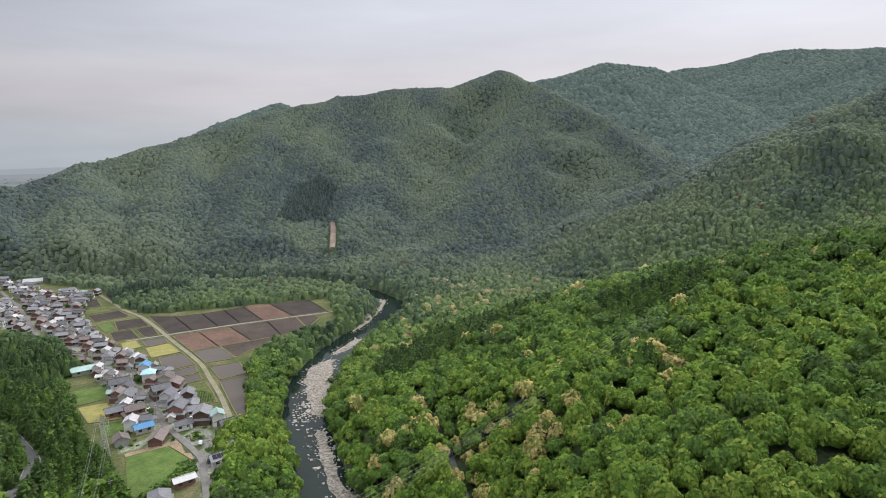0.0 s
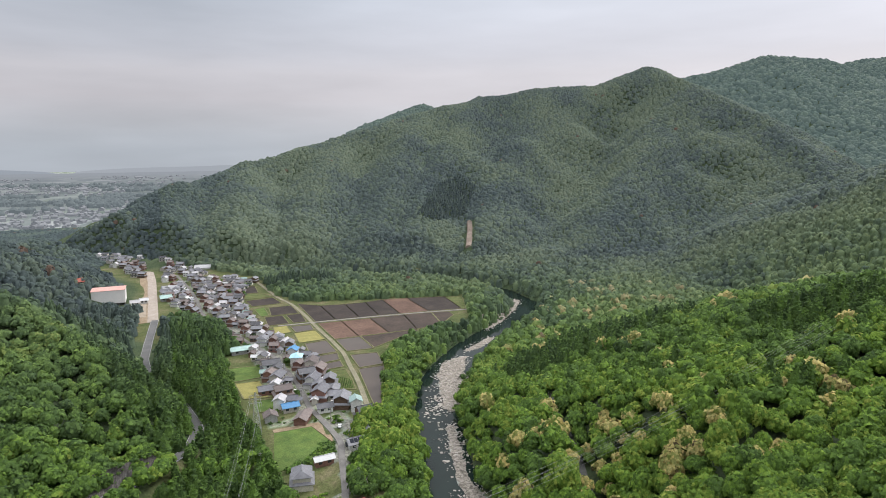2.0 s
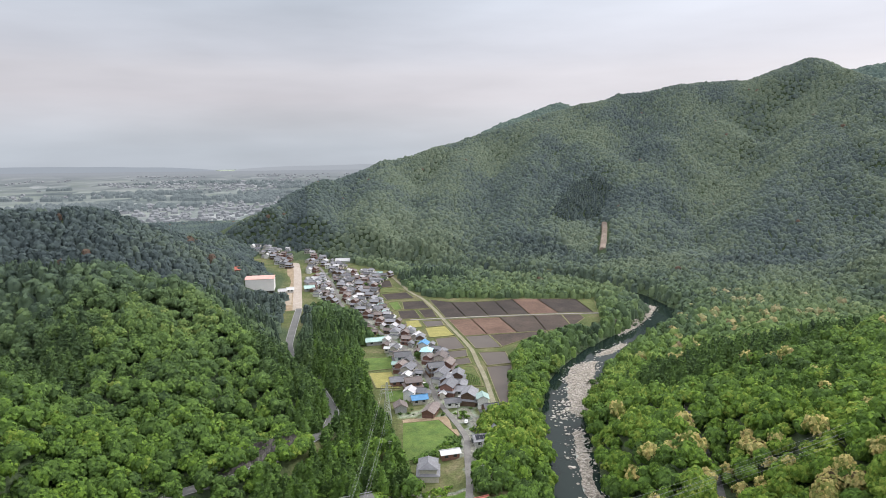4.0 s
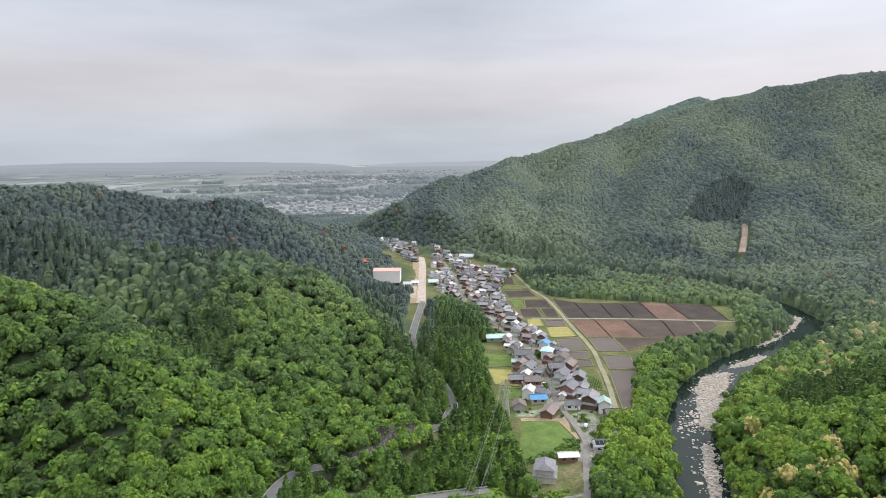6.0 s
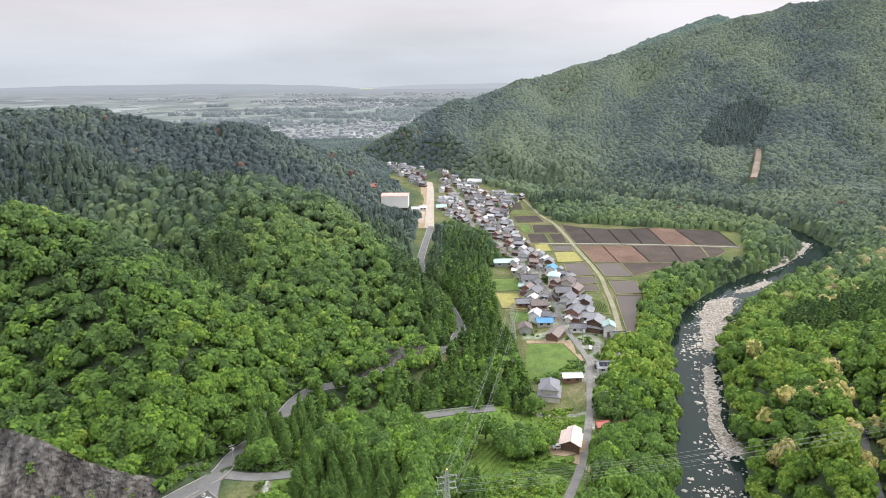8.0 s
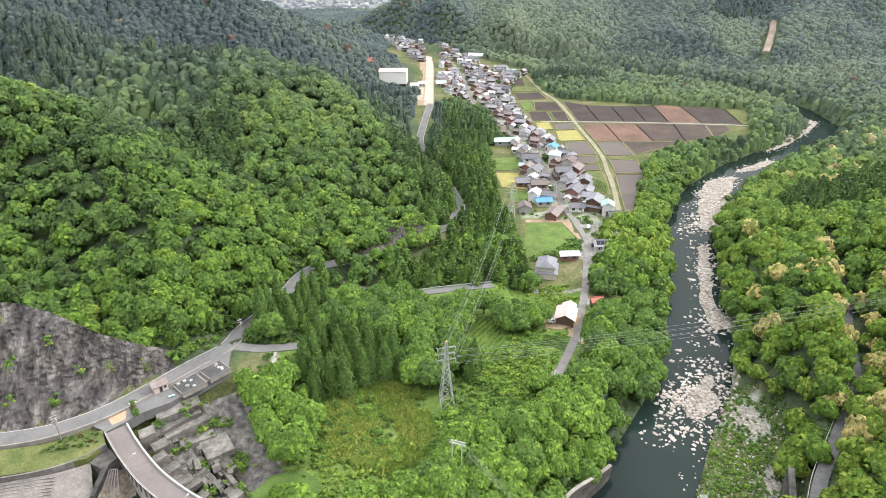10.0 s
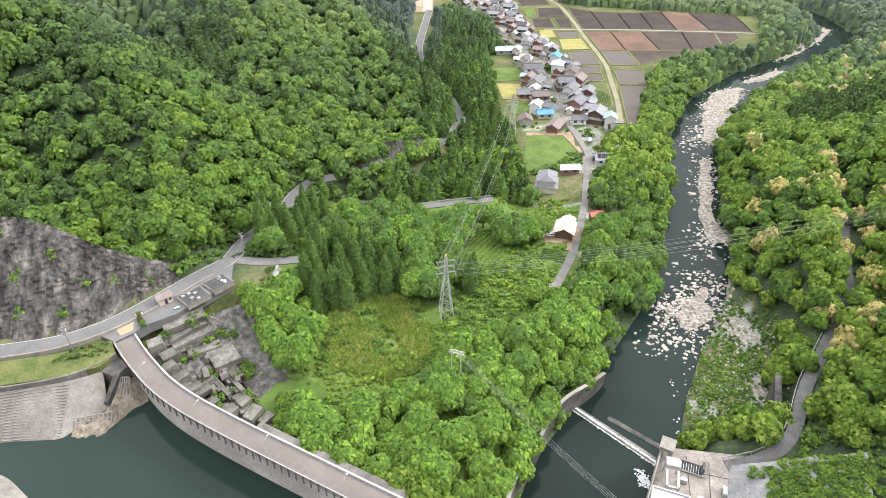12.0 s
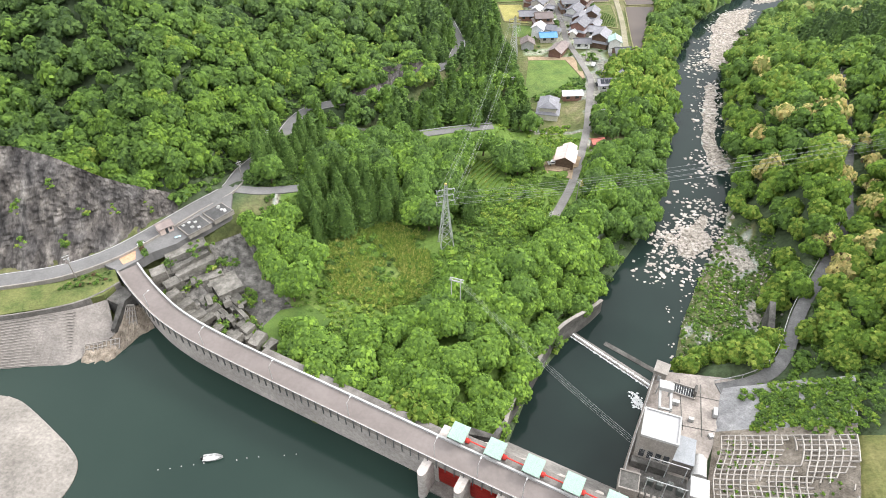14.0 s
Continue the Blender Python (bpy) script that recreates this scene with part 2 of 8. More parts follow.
def box_bm(x0, x1, y0, y1, z0, z1, bevel=0.0, bm=None):
    bm = bm or bmesh.new()
    vs = [bm.verts.new((x, y, z)) for x in (x0, x1) for y in (y0, y1) for z in (z0, z1)]
    for f in ((0, 1, 3, 2), (4, 6, 7, 5), (0, 4, 5, 1), (2, 3, 7, 6), (0, 2, 6, 4), (1, 5, 7, 3)):
        bm.faces.new([vs[i] for i in f])
    if bevel:
        bmesh.ops.bevel(bm, geom=bm.edges[:], offset=bevel, segments=1, affect="EDGES")
    return bm


def rod_bm(p0, p1, r0, r1=None, sides=6, bm=None):
    bm = bm or bmesh.new()
    p0, p1 = Vector(p0), Vector(p1)
    r1 = r0 if r1 is None else r1
    d = (p1 - p0).normalized()
    u = d.orthogonal().normalized()
    v = d.cross(u)
    ring = []
    for p, r in ((p0, r0), (p1, r1)):
        ring.append([bm.verts.new(p + (u * math.cos(2 * math.pi * i / sides) + v * math.sin(2 * math.pi * i / sides)) * r) for i in range(sides)])
    for i in range(sides):
        j = (i + 1) % sides
        bm.faces.new((ring[0][i], ring[0][j], ring[1][j], ring[1][i]))
    bm.faces.new(ring[0][::-1])
    bm.faces.new(ring[1])
    return bm


def smooth01(a, b, v):
    t = np.clip((v - a) / (b - a), 0, 1)
    return t * t * (3 - 2 * t)


LAT = np.random.RandomState(7).rand(256, 256)


def vnoise(x, y):
    xi, yi = np.floor(x).astype(int), np.floor(y).astype(int)
    fx, fy = x - xi, y - yi
    fx, fy = fx * fx * (3 - 2 * fx), fy * fy * (3 - 2 * fy)
    g = lambda i, j: LAT[(xi + i) % 256, (yi + j) % 256]
    return (g(0, 0) * (1 - fx) + g(1, 0) * fx) * (1 - fy) + (g(0, 1) * (1 - fx) + g(1, 1) * fx) * fy


def fbm(x, y, size, octaves=4):
    out, amp, tot = 0, 1.0, 0
    for k in range(octaves):
        out = out + amp * vnoise(x / size * 2 ** k + 17.3 * k, y / size * 2 ** k + 5.1 * k)
        tot += amp
        amp *= 0.5
    return out / tot


def line_dist(x, y, pts):
    """Distance to a polyline and the place along it (0 to the number of its legs)."""
    best, at = np.full(np.shape(x), 1e9), np.zeros(np.shape(x))
    for i in range(len(pts) - 1):
        (ax, ay), (bx, by) = pts[i][:2], pts[i + 1][:2]
        t = np.clip(((x - ax) * (bx - ax) + (y - ay) * (by - ay)) / ((bx - ax) ** 2 + (by - ay) ** 2), 0, 1)
        d = np.hypot(x - ax - t * (bx - ax), y - ay - t * (by - ay))
        at = np.where(d < best, i + t, at)
        best = np.minimum(best, d)
    return best, at


def inside(x, y, poly):
    hit = np.zeros(np.shape(x), bool)
    n = len(poly)
    for i in range(n):
        (ax, ay), (bx, by) = poly[i], poly[(i + 1) % n]
        if ay == by:
            continue
        hit ^= ((ay > y) != (by > y)) & (x < (bx - ax) * (y - ay) / (by - ay) + ax)
    return hit


def edge_dist(x, y, poly):
    """Distance to a polygon's rim, negative inside."""
    d, _ = line_dist(x, y, list(poly) + [poly[0]])
    return np.where(inside(x, y, poly), -d, d)


def polar(rows, lift=0.0):
    """Bearing, elevation as seen from 135 m over the dam, distance: to x, y, z."""
    return [(d * math.sin(radians(b)), d * math.cos(radians(b)), 135 + d * math.tan(radians(v)) - lift) for b, v, d in rows]


# ---- the lie of the land ----
RIDGES = [
    # main mountain, its crest and spurs
    (polar([(-10, -6.5, 900), (-4, -4.75, 960), (1.5, -2.75, 1040), (7.1, -0.75, 1120), (14.6, 1.25, 1220), (22.4, 3.6, 1300), (27.2, 4.6, 1350),
            (33.5, 5.5, 1400), (37, 5.4, 1430), (41.2, 6.9, 1450), (44.8, 5.4, 1380)], 9), 0.60),
    (polar([(41.2, 6.6, 1450), (44.8, 5.4, 1330), (42.6, 2.0, 1180), (39.5, -3.0, 980), (37, -8.4, 820)], 8), 0.62),
    (polar([(44.8, 5.4, 1330), (49.6, 3.0, 1240), (55.4, -1.3, 1090), (60, -5.6, 970)], 8), 0.62),
    (polar([(1.5, -2.4, 1040), (0.5, -5.5, 900), (0, -8.6, 800)], 7), 0.5),
    (polar([(7.1, -0.8, 1120), (6.2, -4.0, 930), (5, -8.2, 790)], 7), 0.55),
    (polar([(14.6, 1.2, 1220), (13, -2.0, 1010), (11, -6.5, 840), (10, -9.2, 750)], 7), 0.58),
    (polar([(22.4, 3.5, 1300), (20, -0.3, 1070), (18, -6, 860), (17, -9.2, 760)], 7), 0.6),
    (polar([(27.2, 4.7, 1350), (24.5, 1.0, 1130), (21.8, -4.6, 910), (20.5, -8.8, 780)], 7), 0.62),
    (polar([(33.5, 5.5, 1400), (30.5, 1.2, 1180), (28.2, -4.0, 950), (27.0, -8.6, 790)], 7), 0.62),
    # far ranges
    (polar([(40, 4.6, 2300), (45.8, 6.0, 2200), (50.2, 7.1, 2150), (53.7, 6.6, 2200), (56, 4.0, 2000), (58, 0.2, 1750)], 8), 0.5),
    (polar([(50, 5.4, 3000), (57.6, 6.5, 2900), (64.4, 7.5, 2800), (72, 7.0, 2700), (85, 6.5, 2600)], 8), 0.45),
    (polar([(12, -1.5, 2700), (17.5, 1.8, 2650), (20.3, 3.3, 2600), (22.1, 3.9, 2600), (23.4, 3.5, 2600), (30, 1, 2700)], 8), 0.4),
    # hill beyond the side valley
    (polar([(54.5, -11.5, 640), (56.5, -8.5, 700), (58.5, -5.5, 760), (60.5, -0.9, 830), (66.2, 2.9, 900), (70.3, 4.4, 930), (80, 6.0, 950), (100, 6, 900)], 8), 0.5),
    # wooded hill across the river
    (polar([(28, -17.2, 425), (33.8, -17.0, 420), (42, -16.0, 410), (52.1, -12.9, 400), (60, -10, 390), (66.6, -8.0, 385), (71.1, -6.4, 380), (85, -3.5, 380), (120, -3, 300)], 5), 0.34),
    (polar([(60, -10, 390), (56, -15, 290), (50, -21.5, 225)], 6), 0.4),
    (polar([(75, -6, 370), (72, -14, 250), (66, -24, 175)], 6), 0.42),
    # hill behind the left bank, and its spurs
    (polar([(-3.6, -10.6, 700), (-8, -9.1, 690), (-11.8, -7.4, 690), (-17.9, -4.2, 690), (-20.2, -4.6, 690), (-25.3, -3.5, 720), (-28.5, -2.7, 750), (-34.7, -2.7, 750), (-60, -2, 700)], 8), 0.45),
    (polar([(-50, -2.6, 640), (-34.6, -3.8, 590), (-32, -4.7, 560), (-28, -7.2, 500), (-22.1, -8.4, 455), (-17.1, -8.4, 430), (-12.4, -10.2, 410), (-9.5, -12.6, 385), (-6.4, -15.2, 352), (-4.0, -18.4, 318)], 9), 0.62),
    (polar([(-17.1, -8.4, 430), (-14.5, -14.0, 345), (-12, -21.5, 275)], 9), 0.55),
    (polar([(-60, -6.5, 420), (-35.3, -9.4, 350), (-31.5, -11.8, 325), (-27.5, -15.0, 292), (-24.8, -18.2, 262), (-24.0, -22.4, 232), (-25.5, -27.0, 200)], 8), 0.72),
]
RIVER_LINE = [(24, 70), (28, 82), (38, 100), (50, 118), (60, 136), (72, 155), (88, 178), (99, 205), (106, 228), (116, 262), (128, 300), (140, 322), (151, 342),
              (164, 360), (182, 380), (203, 402), (238, 430), (272, 456), (303, 496), (306, 556), (255, 640), (165, 700), (60, 790), (-60, 900), (-200, 1000)]
RIVER_HALF = [13, 13, 15, 13.5, 11.5, 10.5, 10.5, 11, 10, 10, 11, 12, 14, 14, 14, 13, 12, 12, 12, 12, 12, 12, 12, 12, 12]
FLAT = [(66, 112), (71, 136), (84, 150), (97, 173), (107, 166), (101, 141), (91, 116)]
BARS = [[(80, 150), (76, 163), (84, 180), (98, 192), (103, 186), (96, 168)],
        [(106, 210), (109, 235), (118, 260), (128, 288), (134, 289), (124, 260), (116, 235), (114, 212)],
        [(136, 302), (140, 320), (153, 357), (164, 376), (186, 388), (187, 383), (173, 358), (158, 320), (147, 302)],
        [(124, 296), (127, 308), (138, 323), (138, 312), (135, 302)], [(222, 440), (258, 480), (286, 524), (296, 530), (306, 510), (282, 481), (253, 452), (232, 436)],
        [(64, 152), (72, 168), (80, 178), (84, 172), (76, 158), (68, 150)], [(188, 392), (200, 404), (222, 418), (226, 414), (204, 396)]]
DAM_LINE = [(-88.4, 131.5), (-83.4, 125.4), (-78, 119.8), (-72, 114), (-64, 108.2), (-55.5, 103.2), (-46, 97.9), (-0.6, 73.6), (18, 63.8), (40, 52.2)]
RES_POLY = [(-86, 125), (-80, 118), (-72, 111), (-64, 105.5), (-40, 91.5), (-3, 71), (12, 62.5), (40, 46), (62, 10), (70, -150), (-150, -180),
            (-120, 20), (-84, 66), (-82, 78), (-101, 94), (-125, 97), (-125, 106), (-97, 107), (-90, 114)]
WATER_R, WATER_D = 5.0, -8.0
# lanes: x, y, z along each, and half the width
MAIN_ROAD = ([(-150, 120, 15.2), (-122, 126.3, 15.2), (-106, 129.6, 15.2), (-94, 137.5, 15.2), (-83.5, 151.5, 15), (-77.5, 161, 14.6), (-69, 171, 14), (-70.5, 181, 12.4), (-66, 194, 11), (-61, 206, 10), (-60, 222, 9), (-55, 235, 8.6), (-43, 239, 8.6), (-29, 246, 8), (-14, 262, 7), (4, 284, 5.4), (9, 306, 5), (2, 346, 4), (-14, 396, 2), (-17, 440, 1), (-15, 481, 0.5), (-11, 545, 0.2)], 2.9)
SIDE_ROAD = ([(-69, 171, 14), (-61.5, 169.6, 13.3), (-52.7, 171.9, 12.6), (-46, 174, 12)], 2.0)
LANE = ([(34.6, 162.6, 4.2), (36.3, 166.3, 4), (45.3, 185.6, 3.2), (51.9, 205.1, 2.6), (59.1, 230.4, 1.6), (64.5, 256, 1), (69, 274, 0.6), (67.9, 288, 0.4), (66, 305.7, 0.2), (64, 321, 0.1), (65, 340, 0.1), (65.3, 362, 0.1), (63.4, 386, 0.1),
         (60.5, 416, 0.1), (52, 442, 0.1), (44, 477, 0.1), (35, 512, 0.1), (24.5, 551, 0.1), (23.9, 588, 0.1), (20.5, 650, 0.1), (10, 737, 0.1)], 1.45)
RIGHT_ROAD = ([(70, 100, 0.4), (78, 100.5, 1), (86, 103.5, 2), (92, 111, 3), (97.5, 121, 4.2), (116, 143, 6), (130, 161, 7.5), (139.5, 183, 9), (152, 208, 11), (160, 232, 12), (172, 255, 14)], 1.7)
CEDAR_ROAD = ([(-38, 197, 6.4), (-33.4, 203.4, 6.4), (-27.5, 209, 6.2), (-17, 214.9, 6), (-6.7, 218.8, 5.6), (6, 222.5, 5.2), (20, 225, 5)], 1.8)
ROADS = [MAIN_ROAD, SIDE_ROAD, LANE, RIGHT_ROAD, CEDAR_ROAD]


# levelled ground: outline, height, slope of its rim
PADS = [([(-152, 108), (-115, 112), (-90, 118), (-86, 127), (-92, 133), (-104, 129), (-122, 125), (-152, 119)], 14.2, 0.9),
        ([(-98, 134), (-88, 130), (-82, 138), (-76, 141), (-62, 152), (-66, 168), (-77, 160), (-88, 146)], 14.3, 0.8),
        ([(-84, 132), (-76, 140), (-62, 149), (-48, 128), (-34, 118), (-44, 104), (-66, 110)], 3.4, 1.0),
        ([(-34, 118), (-44, 104), (-4, 82), (14, 82), (32, 122), (44, 132), (70, 165), (60, 232), (30, 232), (-40, 190), (-40, 150)], 4.8, 0.35),
        ([(32, 58), (56, 108), (77, 104), (66, 86), (55, 58)], -0.5, 0.74)]


def floor_height(x, y):
    shelf = smooth01(-44, -64, x) * smooth01(240, 175, y)
    shelf = np.maximum(shelf, smooth01(135, 120, y + 0.55 * x) * smooth01(-20, -60, x))
    base = 14.8 * shelf + 5.0 * (1 - shelf) * smooth01(240, 180, y)
    d = (x - 64) * 0.91 - (y - 86) * 0.41
    base = base * (1 - smooth01(30, 46, x) * smooth01(190, 130, y)) + np.clip(d * 0.74, 0, 21) * smooth01(118, 100, y)
    base = base - 12 * smooth01(900, 1500, y)
    return base


def land(x, y):
    """Ground height, and how much it belongs to a hill (0 to 1)."""
    x, y = np.asarray(x, float), np.asarray(y, float)
    f = floor_height(x, y)
    r, dist = np.full(x.shape, -1e3), np.full(x.shape, 1e3)
    for pts, slope in RIDGES:
        for (ax, ay, az), (bx, by, bz) in zip(pts, pts[1:]):
            t = np.clip(((x - ax) * (bx - ax) + (y - ay) * (by - ay)) / ((bx - ax) ** 2 + (by - ay) ** 2), 0, 1)
            d = np.hypot(x - ax - t * (bx - ax), y - ay - t * (by - ay))
            z = az + (bz - az) * t
            dist = np.minimum(dist, d + np.clip(40 - z, 0, 40))
            r = np.maximum(r, z - slope * (np.sqrt(d * d + 12.0 ** 2) - 12.0))
    rel = np.clip(r - f, 0, 120)
    gully = np.abs(fbm(x, y, 120, 3) - 0.5) * 2
    broad = np.abs(vnoise(x / 210 + 3.7, y / 300 + 1.2) - 0.5) * 2
    r = r + rel * (0.50 * (gully - 0.26) + 0.16 * (broad - 0.42)) * np.clip(dist / 110, 0, 1) * np.where(np.hypot(x, y) > 1480, 0.4, 1.0) + np.clip(rel / 20, 0, 1) * (fbm(x + 900, y, 45, 3) - 0.5) * 9
    k = 7.0
    u = np.clip(0.5 + 0.5 * (r - f) / k, 0, 1)
    z = f * (1 - u) + r * u + k * u * (1 - u)
    for pts, half in ROADS:
        d, at = line_dist(x, y, pts)
        rz = np.interp(at, range(len(pts)), [p[2] for p in pts])
        g = np.clip(d - half - 1.2, 0, 200)
        z = np.where(d < 70, np.clip(z, rz - g * 1.1, rz + g * 0.85), z)
    for poly, level, rim in PADS:
        e = np.clip(edge_dist(x, y, poly), 0, 200)
        z = np.where(e < 60, np.minimum(z, level + e * rim), z)
    for pts, half in (SIDE_ROAD, CEDAR_ROAD):
        d, at = line_dist(x, y, pts)
        z = np.where(d < 30, np.maximum(z, np.interp(at, range(len(pts)), [p[2] for p in pts]) - np.clip(d - half - 1.0, 0, 40) * 0.8), z)
    e = np.clip(edge_dist(x, y, [(52, 60), (66, 86), (77, 103), (104, 92), (104, 40)]), 0, 100)
    z = np.where(e < 30, np.minimum(z, f - 0.3 + e * 0.9), z)
    d, at = line_dist(x, y, RIVER_LINE)
    half = np.interp(at, range(len(RIVER_HALF)), RIVER_HALF)
    bank = WATER_D - 1.2 + np.clip(d - half, -2, 400) * 0.9
    z = np.minimum(z, np.where(d < half + 40, bank + np.clip(d - half - 8, 0, 60) ** 2 * 0.02, 1e3))
    e = edge_dist(x, y, FLAT)
    z = np.where(e < 10, np.minimum(z, -6.2 + 0.9 * fbm(x, y, 9, 2) + np.clip(e, 0, 20) * 1.3), z)
    for k, poly in enumerate(BARS):
        e = edge_dist(x, y, poly)
        z = np.where(e < 2, np.maximum(z, WATER_D + (-0.45 if k in (0, 3, 5) else 0.15) - e * 0.12 + 1.1 * (fbm(x, y, 7, 2) - 0.5) - np.clip(e, 0, 2) * 0.6), z)
    e = edge_dist(x, y, RES_POLY)
    z = np.minimum(z, np.where(e < 12, WATER_R - 1.5 + e * 1.6, 1e3))
    return z, u


def axis(lo, a, b, hi, step, grow):
    mid = list(np.arange(a, b + step, step))
    for edge, sign, stop in ((b, 1, hi), (a, -1, lo)):
        s, v, out = step, (mid[-1] if sign > 0 else mid[0]), []
        while sign * (stop - v) > 0:
            s = min(s * grow, 13 if abs(v) < 1450 else 160)
            v += sign * s
            out.append(v)
        mid = mid + out if sign > 0 else out[::-1] + mid
    return np.array(mid)


def ground_mat():
    m, n, l, b = mat_base("valley_ground", 0.93, 0.0, 0.15)
    at = n.new("ShaderNodeAttribute")
    at.attribute_name = "tint"
    n1, n2 = noise_node(n, l, 0.05, 6, 0.65), noise_node(n, l, 0.7, 4, 0.7)
    wood = ramp_node(n, [(0.35, (0.045, 0.068, 0.034)), (0.65, (0.075, 0.10, 0.05))])
    l.new(n1.outputs["Fac"], wood.inputs["Fac"])
    gr = ramp_node(n, [(0.3, (0.062, 0.088, 0.030)), (0.5, (0.105, 0.120, 0.046)), (0.62, (0.165, 0.150, 0.082)), (0.75, (0.22, 0.19, 0.13))])
    l.new(n1.outputs["Fac"], gr.inputs["Fac"])
    tc = n.new("ShaderNodeTexCoord")
    vo = n.new("ShaderNodeTexVoronoi")
    vo.distance, vo.inputs["Scale"].default_value = "CHEBYCHEV", 0.009
    l.new(tc.outputs["Object"], vo.inputs["Vector"])
    sp = n.new("ShaderNodeSeparateColor")
    l.new(vo.outputs["Color"], sp.inputs[0])
    pl = ramp_node(n, [(0.0, (0.10, 0.13, 0.10)), (0.3, (0.19, 0.22, 0.17)), (0.5, (0.30, 0.33, 0.30)), (0.75, (0.22, 0.27, 0.17)), (1.0, (0.40, 0.42, 0.40))])
    l.new(sp.outputs[0], pl.inputs["Fac"])
    g1 = n.new("ShaderNodeMapRange")
    l.new(at.outputs["Fac"], g1.inputs["Value"])
    g2 = n.new("ShaderNodeMapRange")
    g2.inputs["From Min"].default_value, g2.inputs["From Max"].default_value = 1.0, 2.0
    l.new(at.outputs["Fac"], g2.inputs["Value"])
    c = mix_node(n, l, wood.outputs["Color"], gr.outputs["Color"], g1.outputs[0])
    c = mix_node(n, l, c, pl.outputs["Color"], g2.outputs[0])
    g3 = n.new("ShaderNodeMapRange")
    g3.inputs["From Min"].default_value, g3.inputs["From Max"].default_value = 2.0, 3.0
    l.new(at.outputs["Fac"], g3.inputs["Value"])
    st = ramp_node(n, [(0.35, (0.15, 0.132, 0.108)), (0.62, (0.36, 0.325, 0.28))])
    l.new(n2.outputs["Fac"], st.inputs["Fac"])
    c = mix_node(n, l, c, st.outputs["Color"], g3.outputs[0])
    g4 = n.new("ShaderNodeMapRange")
    g4.inputs["From Min"].default_value, g4.inputs["From Max"].default_value = 3.0, 4.0
    l.new(at.outputs["Fac"], g4.inputs["Value"])
    lush = ramp_node(n, [(0.3, (0.07, 0.125, 0.026)), (0.55, (0.11, 0.175, 0.038)), (0.75, (0.18, 0.20, 0.07))])
    l.new(n1.outputs["Fac"], lush.inputs["Fac"])
    c = mix_node(n, l, c, lush.outputs["Color"], g4.outputs[0])
    v = ramp_node(n, [(0.3, (0.6, 0.6, 0.6)), (0.7, (1.25, 1.25, 1.25))])
    l.new(n2.outputs["Fac"], v.inputs["Fac"])
    c = mix_node(n, l, c, v.outputs["Color"], 1.0, "MULTIPLY")
    l.new(c, b.inputs["Base Color"])
    bump_link(n, l, b, n2.outputs["Fac"], 0.8, 0.5)
    return m


VALLEY = [(34, 255), (74, 255), (80, 290), (98, 293), (132, 396), (176, 424), (214, 436), (231, 470), (253, 522), (104, 560), (92, 600), (90, 690), (45, 760),
          (12, 835), (-62, 860), (-78, 810), (-36, 645), (-66, 622), (-62, 590), (-24, 588), (-18, 535), (14, 548), (34, 500), (44, 440), (30, 422), (28, 325), (34, 300)]
VILLAGE_AREA = [(48, 326), (62, 326), (86, 322), (86, 352), (84, 385), (80, 412), (76, 440), (70, 470), (64, 500), (60, 540), (60, 580), (72, 640), (84, 668), (60, 692), (20, 705), (-4, 670), (-2, 615), (8, 580), (16, 555), (32, 515), (38, 480), (44, 440), (48, 420), (48, 400), (50, 350)]
gx = axis(-4800, -165, 330, 4800, 3.2, 1.07)
gy = axis(-1500, 40, 560, 4900, 3.2, 1.06)
GX, GY = np.meshgrid(gx, gy)
GZ, GU = land(GX, GY)
zone = np.clip((0.5 - GU) * 3, 0, 1)
rd, ra = line_dist(GX, GY, RIVER_LINE)
zone = np.where(rd < np.interp(ra, range(len(RIVER_HALF)), RIVER_HALF) + 13, 0.0, zone)
zone = np.maximum(zone, 2.55 * inside(GX, GY, VILLAGE_AREA) * (fbm(GX, GY, 14, 3) > 0.44))
LANE_YARDS = [(60, 226), (72, 232), (80, 262), (84, 296), (96, 300), (90, 330), (46, 330), (40, 304), (66, 300), (70, 284), (60, 258)]
zone = np.maximum(zone, 2.6 * inside(GX, GY, LANE_YARDS) * (fbm(GX + 40, GY, 9, 3) > 0.47))
zone = np.maximum(zone, 2 * smooth01(1150, 1400, GY) * (GU < 0.3))
zone = np.where(inside(GX, GY, [(-56, 160), (-40, 112), (-10, 100), (14, 88), (40, 130), (62, 165), (58, 228), (-46, 232)]) & (rd > 20), 4.0, zone)
stony = inside(GX, GY, FLAT) * np.where(fbm(GX, GY, 7, 3) > 0.56, 2.85, 0.9)
for poly in BARS:
    stony = np.maximum(stony, (edge_dist(GX, GY, poly) < 1.5) * 3.0)
zone = np.where(stony > 0, np.where(zone == 4.0, zone, np.maximum(zone, stony)), zone)
idx = np.arange(GX.size).reshape(GX.shape)
gq = np.stack([idx[:-1, :-1], idx[:-1, 1:], idx[1:, 1:], idx[1:, :-1]], -1).reshape(-1, 4)
CLIFF = [(-165, 122), (-122, 130), (-106, 133), (-95, 143), (-84, 159), (-84, 166), (-99, 157), (-113, 160), (-124, 161), (-142, 159), (-172, 155)]
GZ = np.where(inside(GX, GY, CLIFF), np.minimum(GZ, 13.5 + 0.55 * line_dist(GX, GY, [(-165, 122), (-122, 130), (-106, 133), (-95, 143), (-84, 159)])[0]), GZ)
